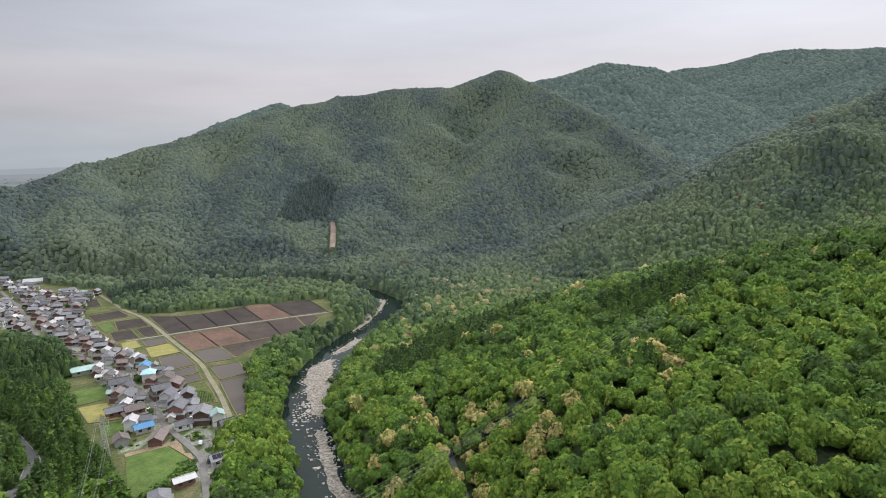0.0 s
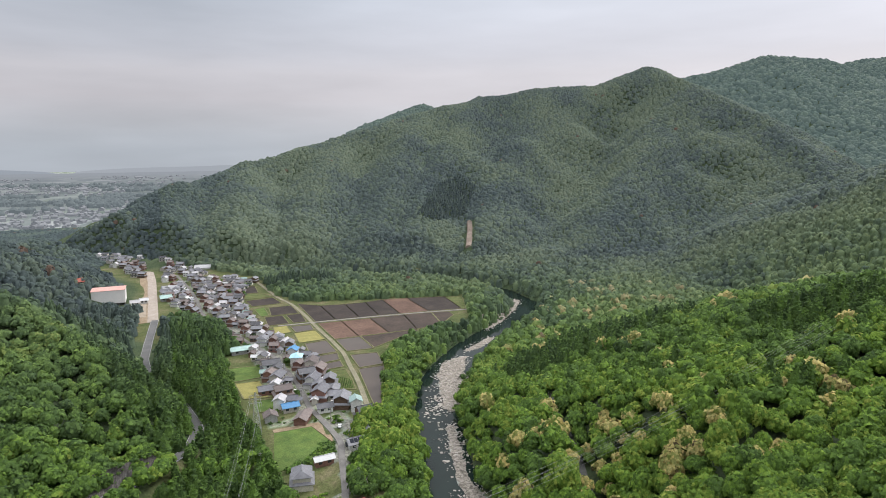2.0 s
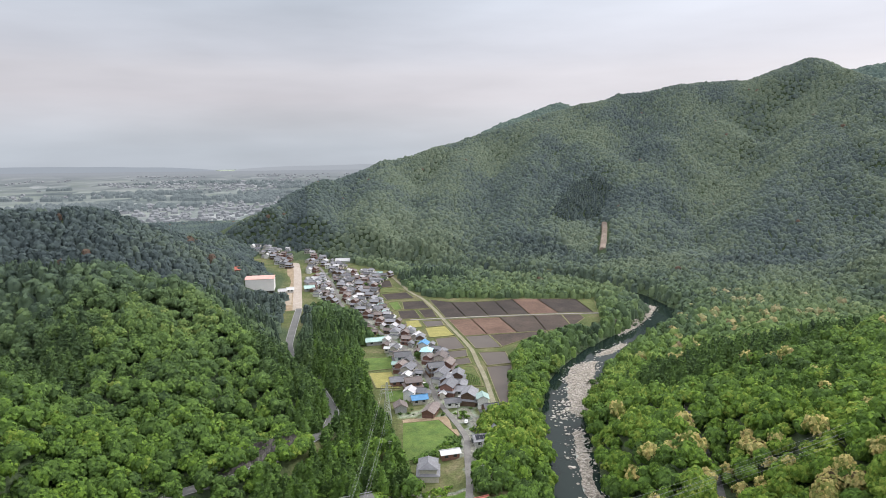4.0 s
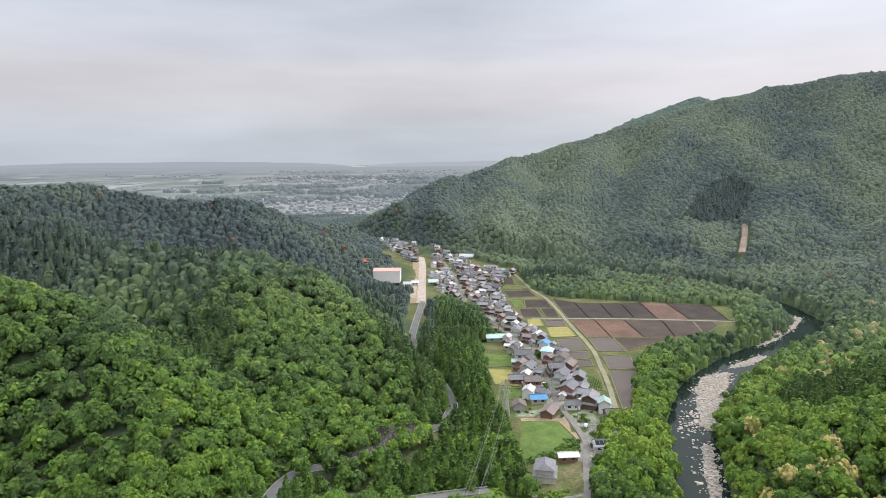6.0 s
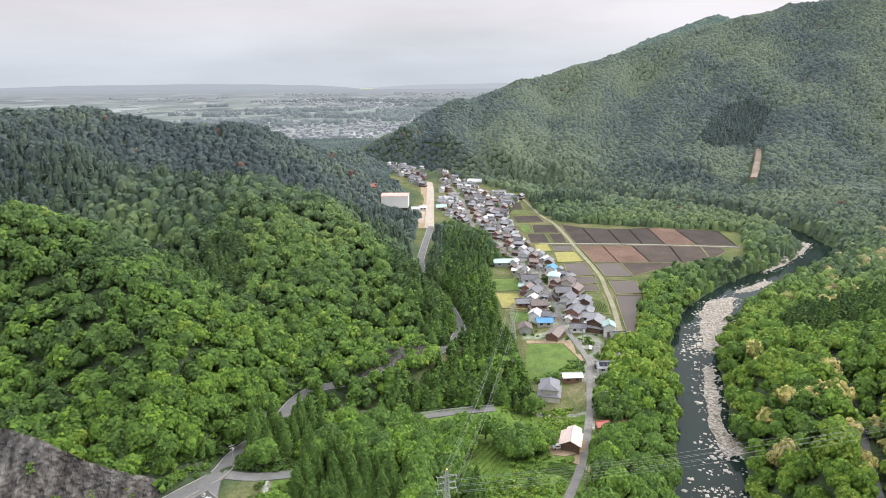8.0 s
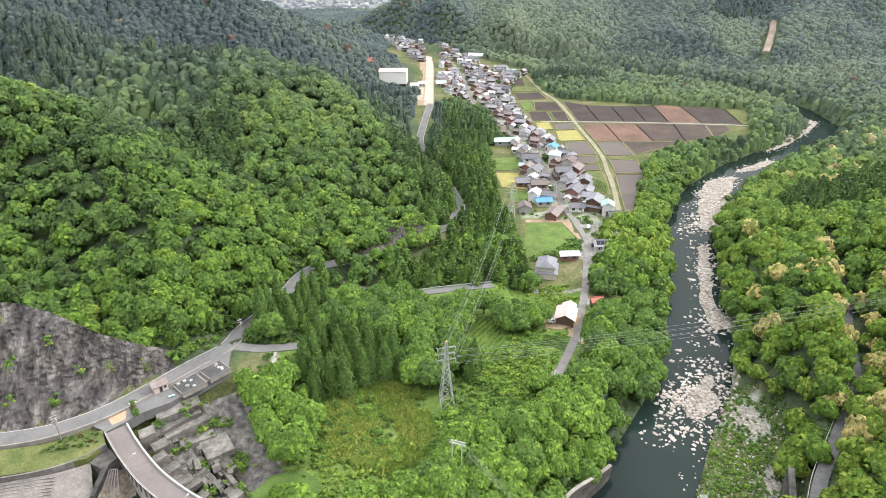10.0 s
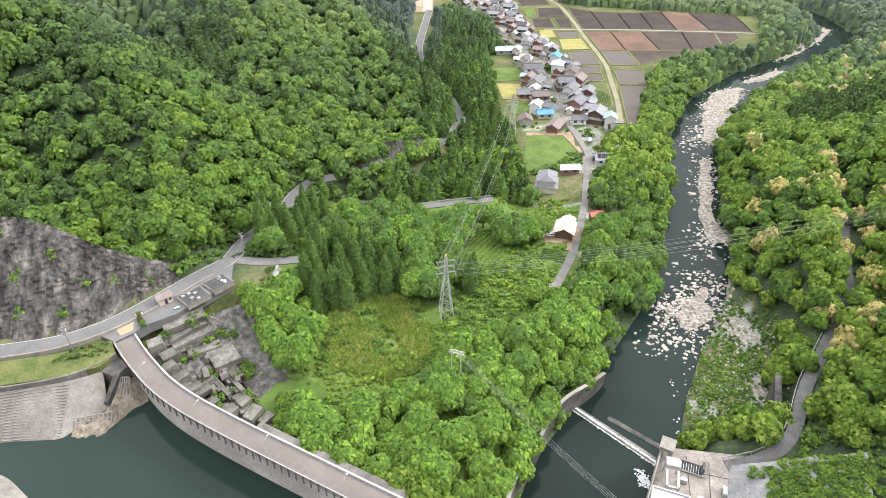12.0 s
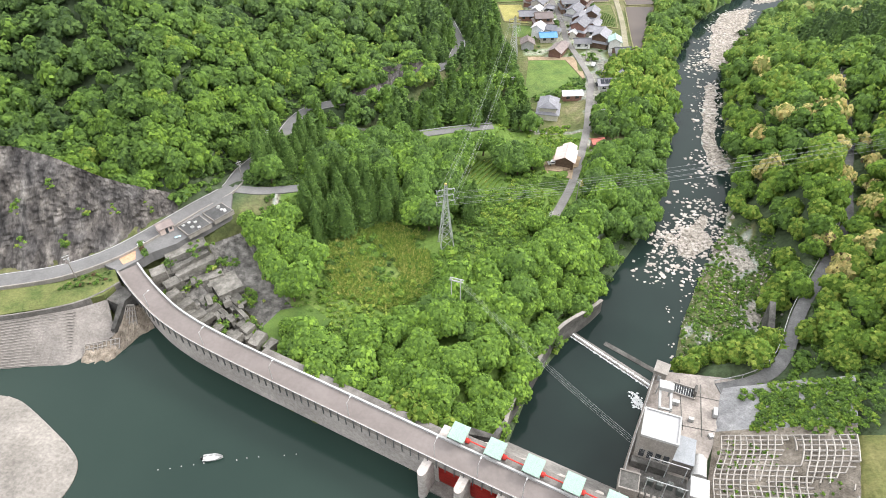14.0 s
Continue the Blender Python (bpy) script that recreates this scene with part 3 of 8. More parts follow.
for poly, rule in (([(-152, 103), (-115, 105), (-97, 106.5), (-89, 114), (-88, 121), (-101, 116.5), (-115, 113.5), (-152, 109.5)], 2.2 + 0.66 * (GY - 104.5 - np.clip(GX + 98, 0, 9) * 0.75)),
                   ([(-112, 97), (-101, 94), (-82, 78), (-83, 68), (-95, 50), (-132, 48), (-132, 93)], 2.2 + 0.02 * np.clip(-GX - 84, 0, 60))):
    GZ = np.where(edge_dist(GX, GY, poly) < 2.4, np.minimum(GZ, np.maximum(rule, 2.0)), GZ)


def surface(x, y):
    """Height of the ground sheet itself."""
    x, y = np.asarray(x, float), np.asarray(y, float)
    i, j = np.clip(np.searchsorted(gx, x) - 1, 0, len(gx) - 2), np.clip(np.searchsorted(gy, y) - 1, 0, len(gy) - 2)
    u, v = (x - gx[i]) / (gx[i + 1] - gx[i]), (y - gy[j]) / (gy[j + 1] - gy[j])
    return (GZ[j, i] * (1 - u) + GZ[j, i + 1] * u) * (1 - v) + (GZ[j + 1, i] * (1 - u) + GZ[j + 1, i + 1] * u) * v


ground = quad_mesh("ground", np.stack([GX, GY, GZ], -1).reshape(-1, 3), gq, ground_mat(), zone.ravel(), True)
tagged(ground, "grassy valley floor and steep wooded mountain slopes", "ground", kind="structure")


def ribbon(name, pts, half, z, material, label, category, depth=0.0, drape=None):
    """A strip along a polyline, level or laid over the land."""
    p = np.array([q[:2] for q in pts], float)
    dense, hw = [], []
    hs = half if isinstance(half, (list, tuple)) else [half] * len(p)
    for i in range(len(p) - 1):
        n = max(2, int(np.hypot(*(p[i + 1] - p[i])) / 4))
        for k in range(n):
            dense.append(p[i] + (p[i + 1] - p[i]) * k / n)
            hw.append(hs[i] + (hs[i + 1] - hs[i]) * k / n)
    dense.append(p[-1])
    hw.append(hs[-1])
    dense = np.array(dense)
    for _ in range(3):
        dense[1:-1] = (dense[:-2] + 2 * dense[1:-1] + dense[2:]) / 4
    tan = np.gradient(dense, axis=0)
    tan /= np.linalg.norm(tan, axis=1)[:, None]
    nor = np.stack([-tan[:, 1], tan[:, 0]], 1) * np.array(hw)[:, None]
    cols = [dense + nor, dense + nor * 0.33, dense - nor * 0.33, dense - nor]
    V = np.zeros((len(dense), 4, 3))
    for k, c in enumerate(cols):
        V[:, k, :2] = c
        V[:, k, 2] = z if drape is None else np.max([land(c2[:, 0], c2[:, 1])[0] for c2 in (dense, c)], axis=0) + drape
    i = np.arange(len(dense) * 4).reshape(-1, 4)
    q = np.concatenate([np.stack([i[:-1, k], i[:-1, k + 1], i[1:, k + 1], i[1:, k]], -1) for k in range(3)])
    ob = quad_mesh(name, V.reshape(-1, 3), q[:, ::-1], material, None, True)
    return tagged(ob, label, category, kind="structure")


ribbon("river_water", RIVER_LINE, [h + 1.5 for h in RIVER_HALF], WATER_D, RIVER, "dark slow river water between wooded banks", "river")
bm = bmesh.new()
bm.faces.new([bm.verts.new((x, y, WATER_R)) for x, y in [(-86, 133), (-78, 122), (-62, 108.5), (-40, 95.5), (-3, 75), (12, 66), (45, 48), (90, 10), (90, -170), (-170, -190), (-150, 20), (-130, 112)]])
bmesh.ops.triangulate(bm, faces=bm.faces[:])
tagged(part("reservoir_water", bm, RESERVOIR), "still dark green reservoir water behind the dam", "reservoir", kind="structure")

# ---- woods ----
def cube_sphere(n):
    """Four-cornered faces of a unit sphere without its underside."""
    vs, qs, seen = [], [], {}
    def vid(p):
        key = tuple(np.round(p, 5))
        if key not in seen:
            seen[key] = len(vs)
            vs.append(np.array(p) / np.linalg.norm(p))
        return seen[key]
    g = np.tan(np.linspace(-math.pi / 4, math.pi / 4, n + 1))
    for ax, s in ((0, 1), (0, -1), (1, 1), (1, -1), (2, 1)):
        for i in range(n):
            for j in range(n):
                c = []
                for u, v in ((i, j), (i + 1, j), (i + 1, j + 1), (i, j + 1)):
                    p = [0.0, 0.0, 0.0]
                    p[ax], p[(ax + 1) % 3], p[(ax + 2) % 3] = s, g[u] * s, g[v]
                    c.append(vid(p))
                qs.append(c)
    return np.array(vs), np.array(qs)


def leaf_quads(rng, centers, normals, size):
    """Small bent-kite leaf clumps at the centres, facing roughly along the normals."""
    n = len(centers)
    nn = normals + rng.normal(0, 0.5, (n, 3))
    nn /= np.linalg.norm(nn, axis=1)[:, None]
    u = np.cross(nn, rng.normal(0, 1, (n, 3)))
    u /= np.linalg.norm(u, axis=1)[:, None]
    v = np.cross(nn, u)
    s = size * rng.uniform(0.6, 1.35, (n, 1))
    a = rng.uniform(0.6, 1.0, (n, 1))
    V = np.stack([centers - u * s, centers - v * s * a * 0.8 + nn * s * 0.15, centers + u * s, centers + v * s * a - nn * s * 0.1], 1)
    return V.reshape(-1, 3), np.arange(4 * n).reshape(-1, 4)


def leaf_puffs(rng, centers, normals, size):
    """Small domed leaf clumps along the normals."""
    n = len(centers)
    nn = normals + rng.normal(0, 0.22, (n, 3))
    nn /= np.linalg.norm(nn, axis=1)[:, None]
    u = np.cross(nn, rng.normal(0, 1, (n, 3)))
    u /= np.linalg.norm(u, axis=1)[:, None]
    v = np.cross(nn, u)
    s = size * rng.uniform(0.65, 1.35, (n, 1))
    V = [centers + nn * s * 0.45]
    for k in range(4):
        t, w = k * math.pi / 2, rng.uniform(0.75, 1.3, (n, 1))
        V.append(centers + (u * math.cos(t) + v * math.sin(t)) * s * w - nn * s * rng.uniform(0.1, 0.55, (n, 1)))
    Q = np.array([(0, 1, 2, 3), (0, 3, 4, 1)])
    return np.stack(V, 1).reshape(-1, 3), (Q[None] + 5 * np.arange(n)[:, None, None]).reshape(-1, 4)


def broad_crown(seed, puffs, flakes, core, size):
    """A broadleaf crown of several lobes, about 2 wide and 1.9 tall, foot at z = 0: a dark core, domed clumps and loose leaves."""
    rng = np.random.RandomState(seed)
    k = rng.randint(5, 8) if puffs < 60 else rng.randint(8, 12)
    lobes = [(np.array([0, 0, 1.02]), 0.66)]
    for i in range(k):
        t = 2 * math.pi * (i + rng.uniform(-0.3, 0.3)) / k * (1 if puffs < 60 else 1.85)
        r = rng.uniform(0.36, 0.68)
        lobes.append((np.array([r * math.cos(t), r * math.sin(t), rng.uniform(0.6, 1.05) + 0.55 * (0.68 - r)]), rng.uniform(0.30, 0.44)))
    sv, sq = cube_sphere(core)
    reach = np.array([max(max(0.0, float(c @ d)) + math.sqrt(max(0.02, rr * rr - max(0, c @ c - (c @ d) ** 2))) for c, rr in [(c0 - [0, 0, 0.9], r0) for c0, r0 in lobes]) for d in sv])
    vs, qs = [sv * (reach * 0.82 * (1 + rng.uniform(-0.08, 0.08, len(sv))))[:, None] + [0, 0, 0.9]], [sq]
    count = len(sv)
    per = np.array([r * r for _, r in lobes])
    for build, total, step, low in ((leaf_puffs, puffs, size, 0.86), (leaf_quads, flakes, size * 0.42, 0.95)):
        if not total:
            continue
        C, N = [], []
        for (c, r), m in zip(lobes, np.maximum(1, np.round(per / per.sum() * total)).astype(int)):
            i = np.arange(m) + 0.5
            h, t = 1 - 1.35 * i / m, i * 2.39996 + rng.uniform(0, 6.3)
            q = np.sqrt(np.clip(1 - h * h, 0, 1))
            d = np.stack([q * np.cos(t), q * np.sin(t), h], 1) + rng.normal(0, 0.12, (m, 3))
            d /= np.linalg.norm(d, axis=1)[:, None]
            C.append(c + d * r * rng.uniform(low, low + 0.2, (m, 1)))
            N.append(d + [0, 0, 0.35])
        C, N = np.concatenate(C), np.concatenate(N)
        N /= np.linalg.norm(N, axis=1)[:, None]
        v, q = build(rng, C, N, step)
        vs.append(v)
        qs.append(q + count)
        count += len(v)
    return np.concatenate(vs), np.concatenate(qs)


def far_crown(seed, puffs):
    """A small rounded crown for woods a long way off, 2 wide and about 1.7 tall."""
    rng = np.random.RandomState(seed)
    vs = []
    for z, r in ((-0.6, 0.98), (0.95, 0.84)):
        for k in range(6):
            t, w = (k + rng.uniform(-0.2, 0.2)) * math.pi / 3, r * rng.uniform(0.78, 1.18)
            vs.append((w * math.cos(t), w * math.sin(t), z + rng.uniform(-0.14, 0.14)))
    vs.append((rng.uniform(-0.2, 0.2), rng.uniform(-0.2, 0.2), rng.uniform(1.45, 1.75)))
    qs = [(k, (k + 1) % 6, 6 + (k + 1) % 6, 6 + k) for k in range(6)] + [(12, 6, 7, 8), (12, 8, 9, 10), (12, 10, 11, 6)]
    vs, qs = np.array(vs), np.array(qs)
    if puffs:
        t, h = rng.uniform(0, 6.3, puffs), rng.uniform(0.15, 1.0, puffs)
        d = np.stack([np.cos(t) * np.sqrt(1 - h * h), np.sin(t) * np.sqrt(1 - h * h), h], 1)
        v, q = leaf_puffs(rng, d * [0.86, 0.86, 0.72] + [0, 0, 0.85], d, 0.36)
        vs, qs = np.concatenate([vs, v]), np.concatenate([qs, q + 13])
    return vs, qs


def cone_crown(seed, leaves, core, size):
    """A cedar crown, 2 wide at the foot and 5 tall."""
    rng = np.random.RandomState(seed)
    n = 4 * core
    rings = core + 2
    vs, qs = [], []
    for i in range(rings):
        h = i / (rings - 1)
        r = (1 - h ** 1.6) * (0.66 if leaves else 0.85) + 0.02
        for j in range(n):
            t = 2 * math.pi * (j + 0.5 * (i % 2)) / n
            q = r * rng.uniform(0.78, 1.2)
            vs.append((q * math.cos(t), q * math.sin(t), 0.6 + 4.4 * h + rng.uniform(-0.2, 0.2) * (0 < i < rings - 1)))
    for i in range(rings - 1):
        for j in range(n):
            k = (j + 1) % n
            qs.append((i * n + j, i * n + k, (i + 1) * n + k, (i + 1) * n + j))
    vs, qs = [np.array(vs)], [np.array(qs)]
    if leaves:
        h = rng.uniform(0, 1, leaves) ** 1.3
        t = rng.uniform(0, 2 * math.pi, leaves)
        r = (1 - h ** 1.6) * rng.uniform(0.7, 1.0, leaves) + 0.03
        C = np.stack([r * np.cos(t), r * np.sin(t), 0.5 + 4.5 * h], 1)
        N = np.stack([np.cos(t), np.sin(t), np.full(leaves, 0.7)], 1)
        v, q = leaf_quads(rng, C, N, size)
        vs.append(v)
        qs.append(q + len(vs[0]))
    return np.concatenate(vs), np.concatenate(qs)


def haze_share(x, y):
    """Weight of the haze painted into the leaf colour, growing with distance over the land."""
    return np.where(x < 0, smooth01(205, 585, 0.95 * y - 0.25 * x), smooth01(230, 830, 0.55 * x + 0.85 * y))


def scatter(name, crowns, P, R, H, tint, label, category="woods", seed=1, leaf=None, smooth=False):
    """One mesh of many crowns: places P (foot), radius R, height factor H, tint."""
    rng = np.random.RandomState(seed)
    which = rng.randint(0, len(crowns), len(P))
    turn = rng.uniform(0, 2 * math.pi, len(P))
    V, Q, T, E, off = [], [], [], [], 0
    for k, (cv, cq) in enumerate(crowns):
        m = np.where(which == k)[0]
        if not len(m):
            continue
        c, s = np.cos(turn[m])[:, None], np.sin(turn[m])[:, None]
        v = np.stack([(cv[:, 0] * c - cv[:, 1] * s) * R[m, None], (cv[:, 0] * s + cv[:, 1] * c) * R[m, None], cv[:, 2] * (R[m] * H[m])[:, None]], -1) + P[m, None, :]
        Q.append((cq[None] + (off + np.arange(len(m)) * len(cv))[:, None, None]).reshape(-1, 4))
        V.append(v.reshape(-1, 3))
        T.append(np.repeat(tint[m], len(cv)))
        E.append(np.repeat(haze_share(P[m, 0], P[m, 1]), len(cv)))
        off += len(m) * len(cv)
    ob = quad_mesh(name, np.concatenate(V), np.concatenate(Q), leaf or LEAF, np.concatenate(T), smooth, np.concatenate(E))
    return tagged(ob, label, category, kind="stuff")


SCAR = [(398, 815), (406, 808), (372, 738), (352, 700), (336, 708), (358, 748)]
CLEAR = [VALLEY, SCAR,
         [(-44, 122), (-30, 108), (-12, 118), (0, 132), (14, 142), (30, 160), (22, 174), (4, 162), (-18, 152), (-34, 142)],      # meadow by the pylon
         [(-95, 140), (-74, 166), (-60, 153), (-50, 136), (-42, 120), (-44, 104), (-66, 112), (-82, 128)],                             # stepped blocks
         [(-130, 100), (-130, 134), (-88, 144), (-80, 120), (-97, 104)],                                                  # lawn and paved bank
         [(-150, 150), (-120, 150), (-100, 150), (-72, 150), (-66, 142), (-90, 138), (-150, 125)],                        # rock cut
         [(-72, 167), (-46, 172), (-44, 166), (-52, 158), (-64, 158)],
         FLAT, CLIFF, [(-140, 40), (-78, 58), (-78, 82), (-103, 99), (-140, 97)],                       # gravel flat
         [(30, 66), (52, 108), (88, 106), (104, 90), (110, 40), (40, 40)],                                                # power station and slope
         [(34, 168), (50, 170), (58, 214), (66, 255), (34, 255), (40, 222), (36, 196)],                                   # gardens by the lane
         [(10, 182), (22, 182), (20, 204), (8, 204)], [(-37, 146), (-30, 158), (-18, 162), (-8, 155), (-5, 141), (-8, 130), (-17, 126), (-30, 133)],
         [(3, 182), (36, 193), (43, 200), (40, 178), (35, 168), (15, 172)],
         [(35, 162), (36, 159), (21, 139), (15, 132), (13, 135), (24, 148)]]                                                                    # orchard
def free(x, y):
    ok = np.ones(x.shape, bool)
    for poly in CLEAR:
        ok &= ~inside(x, y, poly)
    for pts, half in ROADS:
        ok &= line_dist(x, y, pts)[0] > half + np.where(((y > 188) & (x < 28)) | (x > 96), 0.5, np.where((x < -40) & (y > 160), 3.2, 2.6))
    ok &= line_dist(x, y, [(-17, 440), (-14, 545), (-14, 720)])[0] > 9
    d, at = line_dist(x, y, RIVER_LINE)
    ok &= d > np.interp(at, range(len(RIVER_HALF)), RIVER_HALF) + 1.8
    ok &= edge_dist(x, y, RES_POLY) > 3
    ok &= line_dist(x, y, DAM_LINE)[0] > 6.5
    return ok


def plant(x0, x1, y0, y1, step, seed, keep):
    rng = np.random.RandomState(seed)
    xs, ys = np.meshgrid(np.arange(x0, x1, step), np.arange(y0, y1, step * 0.87))
    xs = xs + (np.arange(xs.shape[0]) % 2)[:, None] * step / 2
    x = (xs + rng.uniform(-0.38, 0.38, xs.shape) * step).ravel()
    y = (ys + rng.uniform(-0.38, 0.38, xs.shape) * step).ravel()
    m = keep(x, y)
    x, y = x[m], y[m]
    m = free(x, y)
    return x[m], y[m], rng


CEDAR_STANDS = [[(-45, 400), (-10, 425), (24, 412), (32, 330), (36, 268), (0, 262), (-12, 290), (-25, 330)], [(-66, 181), (-52, 180), (-46, 200), (-42, 214), (-50, 232), (-58, 226), (-60, 205), (-70, 188)], [(-38, 222), (-22, 216), (4, 223), (34, 228), (38, 254), (6, 262), (-20, 246)],
                [(-50, 168), (-38, 150), (-23, 153), (-9, 151), (-11, 175), (-28, 188), (-43, 182)], [(7, 151), (19, 151), (18, 171), (9, 171)]]
PLANTATION = [(437, 930), (454, 902), (404, 836), (340, 806), (324, 818), (388, 896)]


def cedar_share(x, y):
    """Where planted cedar and cypress stand among the broadleaf trees."""
    v = fbm(x + 300, y + 40, 130, 3)
    s = 0.6 * smooth01(0.63, 0.68, v) * (np.hypot(x, y) > np.where(x < 0, 380, 230)) * (np.hypot(x, y) < np.where(x < 0, 700, 420)) * ((x < 0) | (x > np.interp(y, [125, 205, 300, 402], [125, 130, 165, 250]))) * (np.hypot((x - 5) / 45, (y - 335) / 62) > 1)
    for poly in CEDAR_STANDS:
        s = np.maximum(s, inside(x, y, poly))
    for cx, cy, rx, ry in ((12, 455, 26, 52), (230, 300, 62, 30), (120, 640, 40, 18), (240, 640, 34, 14), (-240, 500, 60, 34), (-122, 318, 18, 34), (285, 200, 34, 22)):
        s = np.maximum(s, smooth01(1.15, 0.85, np.hypot((x - cx) / rx, (y - cy) / ry)))
    return np.maximum(s, inside(x, y, PLANTATION))


def colours(x, y, rng, n):
    r = np.hypot(x, y)
    t = np.interp(r, [150, 260, 500], [0.48, 0.42, 0.40]) + 0.55 * (fbm(x, y, 70, 3) - 0.3) + rng.normal(0, 0.085, n) * np.interp(r, [300, 900], [1, 0.75]) + 0.28 * (fbm(x + 700, y + 90, 190, 3) - 0.48) * smooth01(560, 800, r)
    t = t + 0.06 * smooth01(120, 220, r) * (x > 80) * smooth01(520, 380, r) + 0.10 * smooth01(440, 520, r) * smooth01(800, 720, r) * (x > 60) - 0.05 * smooth01(260, 380, r) * (x < 0) + 0.06 * smooth01(340, 400, r) * smooth01(480, 440, r) * (x < -30) - 0.17 * smooth01(465, 550, r) * (x < 0) + 0.07 * smooth01(200, 130, r)
    t = np.clip(t - 0.04, 0.14, np.interp(r, [300, 900], [0.70, 0.66]))
    return t


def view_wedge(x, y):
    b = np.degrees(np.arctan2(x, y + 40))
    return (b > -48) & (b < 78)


def camera_side(x, y):
    """The slopes in the camera's sight, by bearing and distance from it: up to just past the crests."""
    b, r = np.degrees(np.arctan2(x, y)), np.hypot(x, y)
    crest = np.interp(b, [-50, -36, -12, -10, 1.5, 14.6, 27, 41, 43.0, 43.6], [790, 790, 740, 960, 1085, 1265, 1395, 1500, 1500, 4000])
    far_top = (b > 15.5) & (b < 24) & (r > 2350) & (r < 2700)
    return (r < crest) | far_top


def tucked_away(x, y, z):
    """Slopes that lie behind a nearer ridge, hidden from the camera."""
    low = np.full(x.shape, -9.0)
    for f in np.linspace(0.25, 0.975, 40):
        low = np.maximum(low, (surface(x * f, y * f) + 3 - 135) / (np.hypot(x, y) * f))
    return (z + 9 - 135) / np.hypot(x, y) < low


TERRACE = [(-72, 150), (-60, 235), (66, 235), (100, 200), (62, 132), (40, 126), (14, 84), (-44, 100), (-60, 130)]
r_of = lambda x, y: np.hypot(x, y)
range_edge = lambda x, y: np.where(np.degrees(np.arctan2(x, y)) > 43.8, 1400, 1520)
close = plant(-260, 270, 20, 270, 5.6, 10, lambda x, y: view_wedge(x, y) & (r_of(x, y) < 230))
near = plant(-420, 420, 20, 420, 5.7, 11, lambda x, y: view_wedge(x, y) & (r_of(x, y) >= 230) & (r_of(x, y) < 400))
mid = plant(-720, 830, 60, 860, 6.0, 12, lambda x, y: view_wedge(x, y) & camera_side(x, y) & (r_of(x, y) >= 400) & (r_of(x, y) < 820))
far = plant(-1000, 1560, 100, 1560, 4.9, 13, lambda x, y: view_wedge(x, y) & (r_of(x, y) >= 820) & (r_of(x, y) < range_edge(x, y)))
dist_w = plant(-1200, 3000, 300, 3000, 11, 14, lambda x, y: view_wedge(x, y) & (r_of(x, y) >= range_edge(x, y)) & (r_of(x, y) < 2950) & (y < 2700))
BC = {"close": [broad_crown(10 + i, 230, 130, 2, 0.155) for i in range(8)], "near": [broad_crown(20 + i, 96, 26, 2, 0.20) for i in range(8)],
      "mid": [far_crown(40 + i, 8) for i in range(10)], "far": [far_crown(60 + i, 0) for i in range(12)]}
CC = {"close": [cone_crown(10 + i, 170, 2, 0.19) for i in range(5)], "near": [cone_crown(20 + i, 90, 2, 0.24) for i in range(5)], "mid": [cone_crown(40 + i, 18, 2, 0.3) for i in range(5)], "far": [cone_crown(60 + i, 0, 1, 0) for i in range(6)]}
